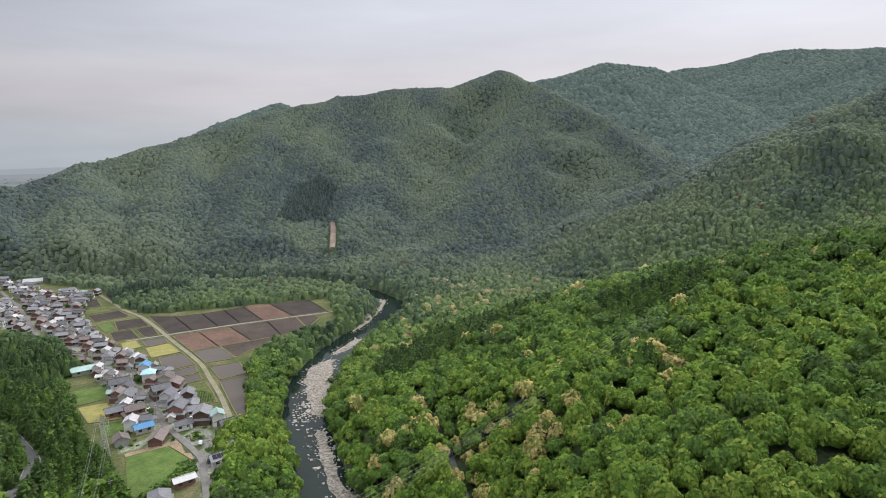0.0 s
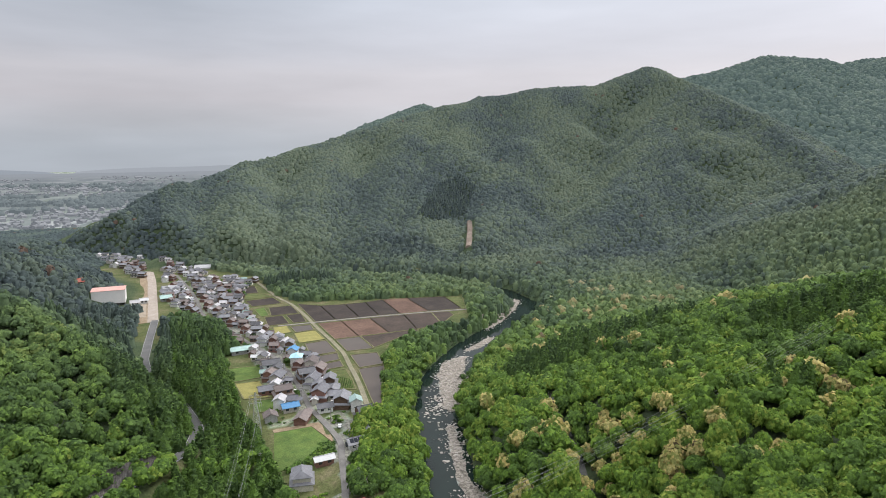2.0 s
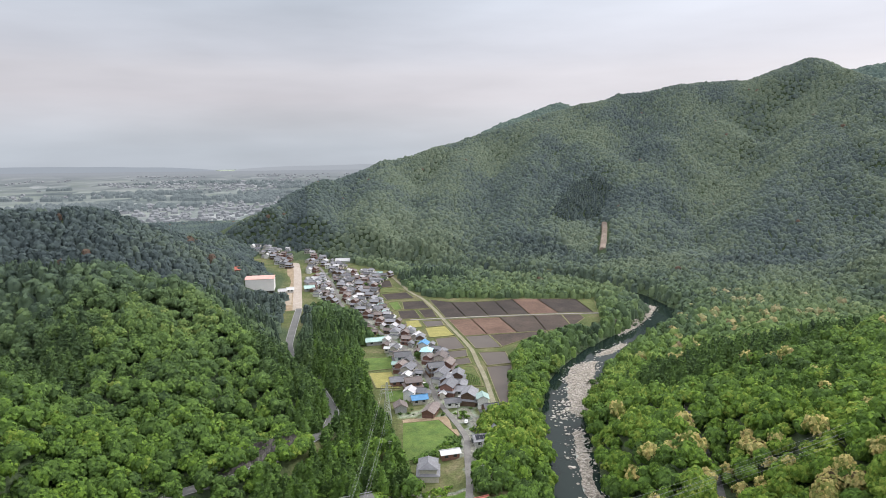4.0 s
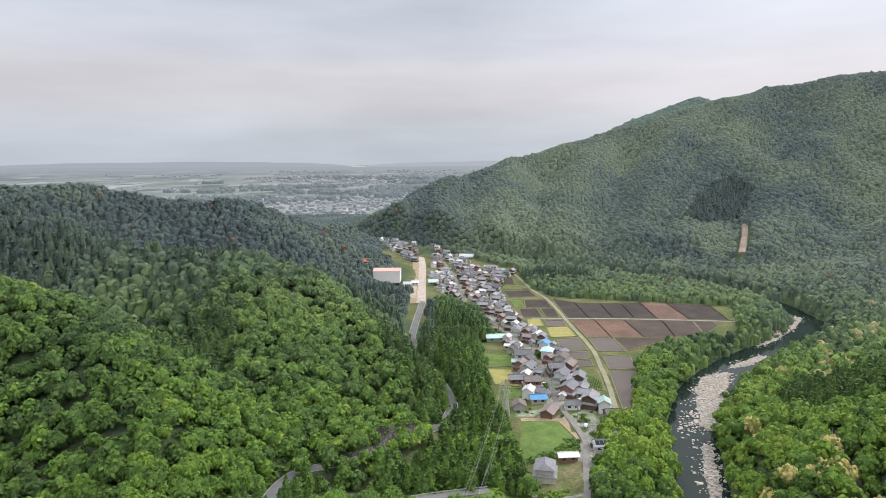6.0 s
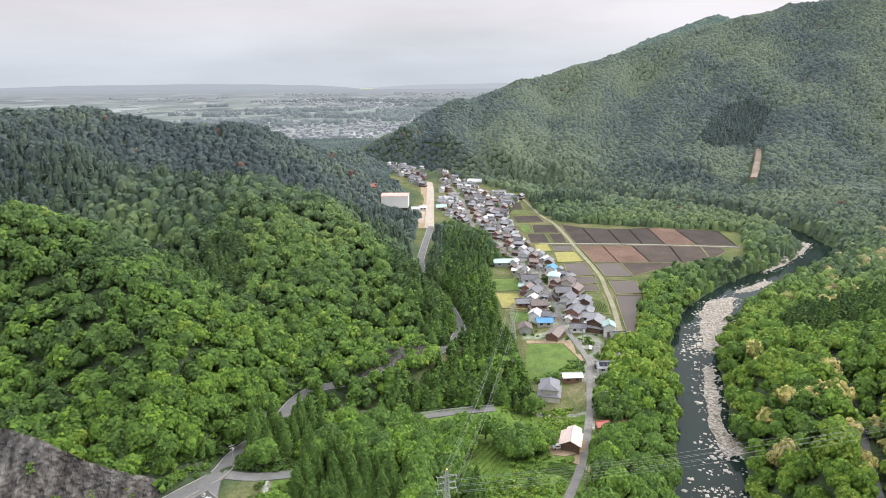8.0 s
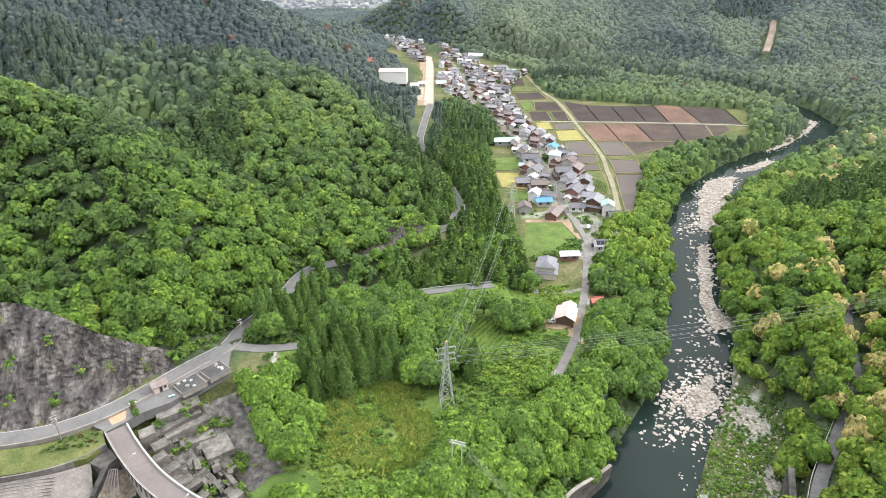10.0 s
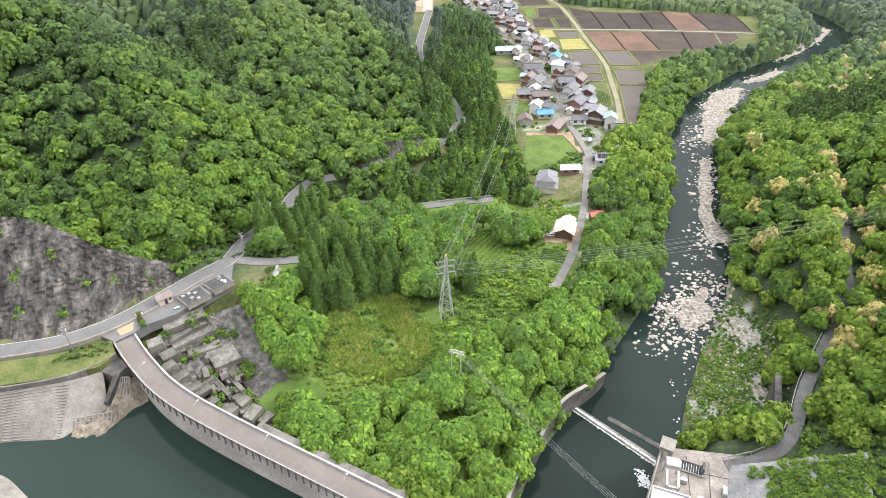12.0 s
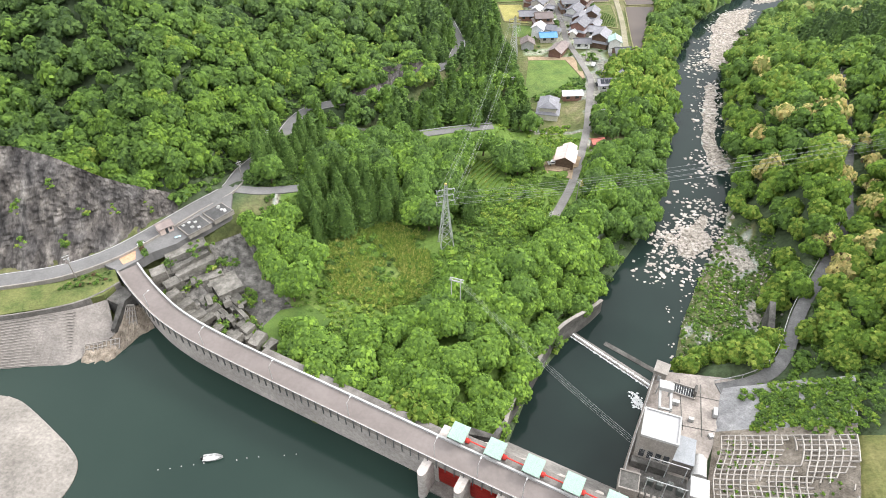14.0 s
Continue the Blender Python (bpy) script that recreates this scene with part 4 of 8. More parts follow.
for nm, (x, y, rng), rad, lod in (("close", close, 4.0, "close"), ("near", near, 4.0, "near"), ("mid", mid, 3.9, "mid"), ("far", far, 3.6, "far"), ("distant", dist_w, 7.8, "far")):
    z, u = surface(x, y), land(x, y)[1]
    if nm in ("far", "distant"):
        m = ((u > 0.25) | (y < 1330) | (x > 250 + 0.1 * y)) & camera_side(x, y) | ((u < 0.4) & (y > 880) & (y < 1350) & (x < 160) & (x > -480))
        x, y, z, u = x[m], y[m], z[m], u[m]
    n = len(x)
    ced = rng.rand(n) < cedar_share(x, y)
    tint = colours(x, y, rng, n)
    bloom = (rng.rand(n) < 0.02 + 0.16 * (fbm(x + 50, y, 70, 2) > 0.60)) & (x > np.interp(y, [125, 205, 300, 402, 456, 560], [112, 116, 150, 232, 300, 330])) & (y > 125) & (np.hypot(x, y) < 640)
    tint = np.where(bloom & ~ced, rng.uniform(0.82, 0.85, n), tint)
    tint = np.where(rng.rand(n) < np.where(np.hypot(x, y) < 330, 0.0, np.where(x < 0, 0.008, 0.0015)), rng.uniform(0.965, 1.0, n), tint)
    R = rad * rng.uniform(0.72, 1.30, n)
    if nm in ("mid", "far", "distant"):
        # where the camera cannot see, fewer and wider crowns
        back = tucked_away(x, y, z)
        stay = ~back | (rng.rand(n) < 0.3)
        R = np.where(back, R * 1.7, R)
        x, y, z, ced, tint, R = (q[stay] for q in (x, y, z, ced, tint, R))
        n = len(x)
    if nm == "close":
        own = inside(x, y, TERRACE)
        SINGLE = [(x[i], y[i], z[i], R[i] * 1.1, ced[i], tint[i]) for i in np.where(own)[0]][:300]
        x, y, z, ced, tint, R = (q[~own] for q in (x, y, z, ced, tint, R))
        n = len(x)
    P = np.stack([x, y, z - 0.3], 1)
    b = ~ced
    # the distant woods take the glowing leaves that paint in haze
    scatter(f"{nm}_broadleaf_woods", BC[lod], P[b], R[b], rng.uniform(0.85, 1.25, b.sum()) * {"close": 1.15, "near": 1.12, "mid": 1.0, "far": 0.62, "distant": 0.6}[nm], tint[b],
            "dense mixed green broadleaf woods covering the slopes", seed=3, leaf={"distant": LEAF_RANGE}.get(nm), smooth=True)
    c = ced
    if c.any() and nm != "distant":
        q = P[c]
        ang_c = rng.uniform(0, 2 * math.pi, len(q))
        qx, qy = q[:, 0] + 3.3 * np.cos(ang_c), q[:, 1] + 3.3 * np.sin(ang_c)
        ok = free(qx, qy)
        P, R = np.concatenate([P, np.stack([qx, qy, surface(qx, qy) - 0.3], 1)[ok]]), np.concatenate([R, R[c][ok]])
        c = np.concatenate([c, np.ones(ok.sum(), bool)])
    if c.any():
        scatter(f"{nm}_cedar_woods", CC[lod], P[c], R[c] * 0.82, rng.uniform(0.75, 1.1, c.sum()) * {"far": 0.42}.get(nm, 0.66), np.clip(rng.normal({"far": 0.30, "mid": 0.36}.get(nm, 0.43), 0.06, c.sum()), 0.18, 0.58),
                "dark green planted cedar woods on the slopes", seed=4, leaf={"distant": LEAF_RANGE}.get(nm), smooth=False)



def trunk_bm(height, r, seed):
    rng = random.Random(seed)
    bm = bmesh.new()
    top = Vector((rng.uniform(-0.1, 0.1) * height, rng.uniform(-0.1, 0.1) * height, height))
    rod_bm((0, 0, -0.6), top * 0.5, r, r * 0.7, 7, bm)
    rod_bm(top * 0.5, top, r * 0.7, r * 0.35, 6, bm)
    for k in range(4):
        a = k * 1.57 + rng.uniform(-0.4, 0.4)
        s = top * rng.uniform(0.4, 0.75)
        rod_bm(s, s + Vector((math.cos(a), math.sin(a), 0.8)) * height * 0.32, r * 0.4, r * 0.15, 5, bm)
    return bm


def crown_mesh(name, verts, quads, tint):
    return quad_mesh(name, verts, quads, LEAF, np.full(len(verts), tint), True)


# the trees of the terrace, each its own thing
KINDS = {}
def single_tree(kind, level, v):
    """One crown of a kind and leaf colour, unit radius, with its trunk."""
    root = new("cedar_tree" if kind else "broadleaf_tree")
    if kind:
        vv, qq = cone_crown(300 + v, 620, 3, 0.105)
        part("trunk", trunk_bm(2.4, 0.10, v), BARK, root)
    else:
        vv, qq = broad_crown(200 + v, 560, 320, 3, 0.112)
        part("trunk", trunk_bm(1.15, 0.085, v), BARK, root)
    crown = crown_mesh("crown", vv, qq, level)
    crown.parent = root
    return root


for x, y, z, R, kind, tint in SINGLE:
    level = 0.43 if kind else min((0.30, 0.38, 0.46, 0.54, 0.62), key=lambda q: abs(q - tint))
    if tint > 0.95 and not kind:
        level = 0.30
    v = int(abs(x * 7 + y * 3)) % 3
    key = (bool(kind), level, v)
    turn = (x * 37 + y * 91) % 360
    rr = R * (0.74 if kind else 1.0)
    m = pose(x, y, z - 0.2, 0, 0, turn) @ Matrix.Diagonal((rr, rr, rr * (0.9 if kind else 1.2), 1))
    if key not in KINDS:
        KINDS[key] = ob = single_tree(kind, level, v)
        words = "dark green conical cedar tree on the terrace" if kind else {0.30: "deep green", 0.38: "mid green", 0.46: "fresh green", 0.54: "light green", 0.62: "bright yellow-green"}[level] + " broadleaf tree with a lobed crown on the terrace"
        tagged(ob, words, "tree", "cedars of the terrace" if kind else "broadleaf trees of the terrace")
        ob.matrix_basis = m
    else:
        ob = copy_thing(KINDS[key], pose(x, y, z - 0.2, 0, 0, turn))
        ob.scale = (rr, rr, rr * (0.9 if kind else 1.2))


GARDENS = [[(33.2, 182.6), (42.2, 180.4), (44.2, 188.4), (35.4, 191)], [(47.8, 187.2), (53.4, 186), (56.6, 205.6), (50.8, 206)], [(9, 181), (22, 181), (21, 204), (8, 204)], [(37, 192), (48, 189.6), (51.2, 199), (52.6, 208), (41, 208), (36.6, 200)]]


# bushes and tall weeds on open ground, banks and clearings
def bushes(name, area, step, seed, rad, keep, lo, hi, label):
    rng = np.random.RandomState(seed)
    x0, y0 = np.min(area, axis=0)
    x1, y1 = np.max(area, axis=0)
    xs, ys = np.meshgrid(np.arange(x0, x1, step), np.arange(y0, y1, step))
    x, y = (xs + rng.uniform(-0.5, 0.5, xs.shape) * step).ravel(), (ys + rng.uniform(-0.5, 0.5, xs.shape) * step).ravel()
    m = inside(x, y, area) & keep(x, y)
    for pts, half in ROADS:
        m &= line_dist(x, y, pts)[0] > half + 0.8
    m &= line_dist(x, y, DAM_LINE)[0] > 5.5
    for poly in GARDENS:
        m &= ~inside(x, y, poly)
    x, y = x[m], y[m]
    z = surface(x, y)
    m = (z > WATER_D + 0.1)
    x, y, z = x[m], y[m], z[m]
    n = len(x)
    R = rad * rng.uniform(0.5, 1.5, n) * np.where(rng.rand(n) < 0.12, 1.7, 1.0)
    tint = np.clip(lo - 0.05 + (hi - lo) * fbm(x, y, 14, 3) * 1.4 - 0.1 + rng.normal(0, 0.06, n), 0.25, 0.70)
    return scatter(name, BUSH, np.stack([x, y, z - 0.25 * R], 1), R, rng.uniform(0.5, 0.95, n), tint, label, "undergrowth", seed)


BUSH = [broad_crown(80 + i, 14, 10, 1, 0.36) for i in range(6)]
bushes("terrace_undergrowth", [(-60, 150), (-34, 108), (14, 84), (44, 130), (66, 165), (60, 232), (-50, 232)], 1.55, 21, 0.75, lambda x, y: (fbm(x + 70, y, 16, 3) > 0.36) & ~(free(x, y) & (np.random.RandomState(2).rand(len(x)) < 0.75)) & (line_dist(x, y, RIVER_LINE)[0] > 12), 0.56, 0.86, "tangled green shrubs and weeds on the terrace")
bushes("flat_undergrowth", [(64, 108), (74, 140), (95, 176), (112, 170), (104, 140), (92, 110)], 1.25, 22, 0.6, lambda x, y: (fbm(x, y, 7, 3) < 0.66), 0.46, 0.74, "low green scrub on the gravel flat")
bushes("hillside_undergrowth", [(70, 90), (86, 108), (130, 170), (165, 170), (165, 20), (108, 20), (94, 62), (92, 86)], 1.9, 23, 1.15, lambda x, y: (fbm(x + 20, y, 18, 3) > 0.36) & (line_dist(x, y, [(98, 40), (99, 84)])[0] > 5), 0.42, 0.76, "dense green shrubs on the slope above the yard")
bushes("bank_undergrowth", [(30, 120), (52, 128), (150, 300), (250, 430), (330, 520), (320, 560), (130, 400), (90, 300), (60, 200)], 3.0, 24, 1.3, lambda x, y: np.abs(line_dist(x, y, RIVER_LINE)[0] - 16) < 6, 0.40, 0.70, "green shrubs along the river bank")
bushes("roadside_undergrowth", [(-150, 128), (-96, 142), (-80, 166), (-50, 176), (-40, 262), (-20, 270), (-30, 300), (-80, 300), (-100, 190), (-150, 165)], 2.2, 25, 1.8, lambda x, y: (fbm(x, y + 60, 15, 3) > 0.30) & ~inside(x, y, CLIFF), 0.36, 0.70, "roadside shrubs below the woods")

bushes("meadow_shrubs", [(42, 256), (52, 259), (64, 264), (66.5, 276), (60, 280), (57, 270), (44, 262)], 2.0, 63, 1.2, lambda x, y: fbm(x + 2, y, 8, 2) > 0.45, 0.42, 0.66, "round green shrubs at the meadow's edge")
bushes("village_shrubs", VILLAGE_AREA, 7.5, 61, 1.5, lambda x, y: fbm(x + 5, y, 22, 2) > 0.42, 0.34, 0.66, "garden shrubs and small trees between the houses")
bushes("lane_shrubs", LANE_YARDS, 5.0, 62, 1.2, lambda x, y: fbm(x + 9, y, 12, 2) > 0.48, 0.36, 0.70, "garden shrubs beside the village lane")

REED_AREA = [(-38, 148), (-30.5, 160), (-17.7, 164), (-7, 157), (-3.5, 141), (-7, 129), (-17, 124), (-31, 131)]
TUFT = []
for k in range(4):
    rng_r = np.random.RandomState(90 + k)
    vs = []
    for i in range(12):
        a, b0 = rng_r.uniform(0, 6.3), rng_r.uniform(0, 0.55)
        c, s = math.cos(a), math.sin(a)
        lean_r, h = rng_r.uniform(0.4, 1.1), rng_r.uniform(0.45, 0.95)
        x, y = b0 * c, b0 * s
        vs += [(x - 0.09 * s, y + 0.09 * c, 0), (x + 0.09 * s, y - 0.09 * c, 0), (x + lean_r * c + 0.05 * s, y + lean_r * s - 0.05 * c, h), (x + lean_r * c - 0.05 * s, y + lean_r * s + 0.05 * c, h)]
    TUFT.append((np.array(vs), np.arange(48).reshape(-1, 4)))
rng_r = np.random.RandomState(95)
x, y = rng_r.uniform(-40, 0, 9000), rng_r.uniform(120, 166, 9000)
m = inside(x, y, REED_AREA) & (fbm(x, y, 8, 2) > 0.30)
x, y = x[m], y[m]
scatter("reeds", TUFT, np.stack([x, y, surface(x, y) - 0.05], 1), rng_r.uniform(0.7, 1.25, len(x)), rng_r.uniform(0.8, 1.2, len(x)), np.clip(0.715 + 0.15 * (fbm(x, y, 10, 3) - 0.45) + rng_r.normal(0, 0.02, len(x)), 0.64, 0.755), "pale yellowish-green reeds and tall grass in the clearing", "reeds", 96)
bushes("meadow_undergrowth", REED_AREA, 3.4, 26, 0.7, lambda x, y: fbm(x + 11, y, 9, 2) > 0.48, 0.50, 0.70, "scattered green shrubs among the reeds")
bushes("terrace_shrubs", [(2.9, 184), (20, 182), (30, 186), (33, 172), (33.5, 162), (24.6, 142.6), (7.5, 140), (0, 150)], 1.9, 28, 1.05, lambda x, y: fbm(x + 31, y, 9, 2) > 0.30, 0.60, 0.74, "bright green shrubs beside the old path")
ribbon("footpath", [(34.0, 159.6), (30, 155), (27.3, 151.8), (23.6, 146), (20.2, 141.4), (15.5, 134.1)], 0.55, 0, plain("trodden_grass", (0.15, 0.15, 0.06), (0.23, 0.21, 0.10), 0.3, 0.95, bump=0.4), "narrow trodden grass footpath below the lane", "path", 0.0, 0.2)

bushes("wall_top_undergrowth", [(13, 92), (16, 99), (21, 106), (26, 115), (32, 124), (40, 130), (46, 136), (44, 139), (36, 132), (27, 126), (19, 112), (12, 99)], 1.7, 27, 1.5, lambda x, y: x > -100, 0.42, 0.70, "green shrubs overhanging the pool wall")
# ---- roads ----
def flat_bm(poly, z0, z1, bm=None, slope=None):
    """A slab over a polygon; slope(x, y) replaces z1 where given."""
    bm = bm or bmesh.new()
    top = [bm.verts.new((x, y, slope(x, y) if slope else z1)) for x, y in poly]
    bot = [bm.verts.new((x, y, z0)) for x, y in poly]
    f = bm.faces.new(top)
    n = len(poly)
    for i in range(n):
        bm.faces.new((top[i], bot[i], bot[(i + 1) % n], top[(i + 1) % n]))
    f.normal_update()
    if f.normal.z < 0:
        bmesh.ops.reverse_faces(bm, faces=bm.faces[:])
    return bm


def thing(name, label, category, group="", m=None):
    root = tagged(new(name), label, category, group)
    if m is not None:
        root.matrix_basis = m
    return root


def dense_line(pts, step):
    out = []
    for i in range(len(pts) - 1):
        a, b = np.array(pts[i], float), np.array(pts[i + 1], float)
        n = max(1, int(np.hypot(*(b - a)[:2]) / step))
        out += [a + (b - a) * k / n for k in range(n)]
    out.append(np.array(pts[-1], float))
    out = np.array(out)
    for _ in range(4):
        out[1:-1] = (out[:-2] + 2 * out[1:-1] + out[2:]) / 4
    return out


def offset_line(line, d):
    t = np.gradient(line[:, :2], axis=0)
    t /= np.linalg.norm(t, axis=1)[:, None]
    out = line.copy()
    out[:, 0] += t[:, 1] * d
    out[:, 1] -= t[:, 0] * d
    return out


def sweep_bm(line, prof, bm=None):
    """A closed profile of (sideways, up) pairs carried along a line; sideways is to the right of it."""
    bm = bm or bmesh.new()
    rings = []
    t = np.gradient(line[:, :2], axis=0)
    t /= np.linalg.norm(t, axis=1)[:, None]
    for p, d in zip(line, t):
        rings.append([bm.verts.new((p[0] + d[1] * s, p[1] - d[0] * s, p[2] + h)) for s, h in prof])
    n = len(prof)
    for a, b in zip(rings, rings[1:]):
        for i in range(n):
            bm.faces.new((a[i], a[(i + 1) % n], b[(i + 1) % n], b[i]))
    bm.faces.new(rings[0][::-1])
    bm.faces.new(rings[-1])
    bmesh.ops.recalc_face_normals(bm, faces=bm.faces[:])
    return bm


def road(name, lane, material, label, lift=0.22):
    pts, half = lane
    line = dense_line(pts, 3)
    ob = part(name, sweep_bm(line + [0, 0, lift], [(-half, -1.2), (half, -1.2), (half, 0), (0, 0.04), (-half, 0)]), material)
    return tagged(ob, label, "road", kind="structure"), line


road_main, line_main = road("road", MAIN_ROAD, ASPHALT, "grey asphalt mountain road past the dam")
road("road", SIDE_ROAD, ASPHALT, "short grey side road into the cedars", 0.18)
cedar_road, line_cedar = road("road", CEDAR_ROAD, ASPHALT, "narrow grey road between the cedars and the orchard", 0.18)
part("guard_rail", sweep_bm(offset_line(line_cedar, -1.9) + [0, 0, 0.7], [(-0.06, -0.18), (0.06, -0.18), (0.06, 0.18), (-0.06, 0.18)]), WHITE, cedar_road, "white steel guard rail")
road_lane, line_lane = road("road", LANE, plain("lane_paving", (0.17, 0.16, 0.15), (0.235, 0.225, 0.21), 0.3, 0.92, stain=0.15), "narrow pale village lane between gardens and houses")
road_right, line_right = road("road", RIGHT_ROAD, plain("dark_lane_asphalt", (0.10, 0.10, 0.10), (0.17, 0.168, 0.165), 0.3, 0.92), "narrow dark asphalt lane along the wooded bank")
for d in (-2.6, 2.6):
    part("edge_line", sweep_bm(offset_line(line_main, d) + [0, 0, 0.24], [(-0.09, -0.1), (0.09, -0.1), (0.09, 0.02), (-0.09, 0.02)]), WHITE, road_main, "worn white edge line")
part("kerb", sweep_bm(offset_line(line_main[:38], 3.15) + [0, 0, 0.2], [(-0.2, -1), (0.2, -1), (0.2, 0.45), (-0.2, 0.45)]), CONC_PALE, road_main)
hw = np.array([(-12.4, 540), (-13, 605), (-14.4, 714), (-20, 822)])
highway = part("road", sweep_bm(dense_line([(x, y, 0.35) for x, y in hw], 6), [(-4, -1), (4, -1), (4, 0), (-4, 0)]), plain("new_concrete_road", (0.34, 0.29, 0.24), (0.43, 0.37, 0.32), 0.1, 0.9))
tagged(highway, "wide pale new road with bare earth verges", "road", kind="structure")
part("earth_verge", sweep_bm(dense_line([(x - 7, y, 0.2) for x, y in hw], 6), [(-4, -1), (3.2, -1), (3.2, 0), (-4, 0)]), EARTH, highway, "bare ochre earth verge")
FARM = [(84, 668, 0), (92, 582, 0), (99, 555, 0), (101.7, 508, 0), (102.4, 468, 0), (104.3, 430, 0), (104.8, 400, 0), (101.7, 378, 0), (99.4, 352, 0), (95, 323, 0), (90.5, 298, 0)]
tagged(part("farm_track", sweep_bm(dense_line(FARM, 5) + [0, 0, 0.32], [(-1.7, -0.8), (1.7, -0.8), (1.4, 0), (-1.4, 0)]), TRACK), "pale grassy farm track between the paddy fields", "road", kind="structure")
tagged(part("farm_track", sweep_bm(dense_line([(76, 487, 0), (140, 484, 0), (199, 478, 0), (232, 473, 0)], 5) + [0, 0, 0.4], [(-1.3, -0.8), (1.3, -0.8), (1.2, 0), (-1.2, 0)]), CONC_PALE),
       "pale concrete farm track across the paddy fields", "road", kind="structure")

# ---- the dam ----
dam = thing("dam", "curved grey concrete gravity dam with a road on its crest", "dam")
CREST = 15.0
dl = dense_line([(x, y, CREST) for x, y in DAM_LINE[::-1]], 2.0)
s_gate = int(np.argmin(np.hypot(dl[:, 0] + 1.5, dl[:, 1] - 74)))
wall_line = dl[s_gate:]
DAM_FACE = plain("dam_face_concrete", (0.38, 0.345, 0.315), (0.50, 0.46, 0.425), 0.15, 0.9, bump=0.2, stain=0.22)
part("dam_wall", sweep_bm(wall_line, [(-2.6, -0.5), (-2.6, -1.6), (-2.2, -2.0), (-1.6, -14), (7, -14), (3.0, -2.2), (3.0, -0.5)][::-1]), DAM_FACE, dam)
part("roadway", sweep_bm(dl, [(-2.75, -0.5), (3.0, -0.5), (3.0, 0), (-2.75, 0)]), DAM_ROAD, dam, "brownish worn concrete roadway")
part("upstream_parapet", sweep_bm(offset_line(dl, -2.65), [(-0.16, -0.7), (0.16, -0.7), (0.16, 0.75), (-0.16, 0.75)]), CONC_PALE, dam)
part("downstream_kerb", sweep_bm(offset_line(dl, 2.8), [(-0.22, -0.3), (0.22, -0.3), (0.22, 0.55), (-0.22, 0.55)]), WHITE, dam, "white-painted concrete kerb")
part("service_deck", sweep_bm(offset_line(dl[s_gate - 2:-22], 4.6) - [0, 0, 2.6], [(-2.0, -1), (1.9, -1), (1.9, 0), (-2.0, 0)]), CONCRETE, dam)
rail = offset_line(dl, -2.95)
part("handrail", sweep_bm(rail + [0, 0, 1.05], [(-0.05, -0.05), (0.05, -0.05), (0.05, 0.05), (-0.05, 0.05)]), STEEL, dam)
post_me = None
for i in range(1, len(rail) - 1, 1):
    bm = box_bm(-0.11, 0.11, -0.12, 0.12, -1.9, 1.05)
    if post_me is None:
        ob = part("bracket_post", bm, plain("dark_weathered_steel", (0.10, 0.10, 0.10), (0.17, 0.17, 0.165), 1.0, 0.7, 0.3), dam)
        post_me = ob.data
    else:
        bm.free()
        ob = new("bracket_post", post_me)
        ob.parent = dam
    ob.location = rail[i]


def lamp_post(m):
    root = thing("street_lamp", "slim white street lamp with a bent arm on the dam crest", "street lamp", "lamps on the dam crest", m)
    part("pole", rod_bm((0, 0, -0.4), (0, 0, 4.6), 0.09, 0.06, 8), WHITE, root)
    part("arm", rod_bm((0, 0, 4.55), (1.3, 0, 5.1), 0.055, 0.05, 6), WHITE, root)
    part("lamp_head", box_bm(1.1, 1.75, -0.14, 0.14, 5.02, 5.18, 0.03), STEEL, root)
    return root


first_lamp = None
for px_, py_ in ((-77.5, 116.0), (-59.5, 103.0), (-40.5, 92.6), (-21.5, 82.4), (-2.5, 72.2), (6.3, 67.5), (15.0, 62.9)):
    i = int(np.argmin(np.hypot(dl[:, 0] - px_, dl[:, 1] - py_)))
    d = dl[min(i + 1, len(dl) - 1)] - dl[i - 1]
    m = pose(px_, py_, CREST, 0, 0, math.degrees(math.atan2(d[1], d[0])) - 90) @ pose(0.35, 0, 0)
    if first_lamp is None:
        first_lamp = lamp_post(m)
    else:
        copy_thing(first_lamp, m)

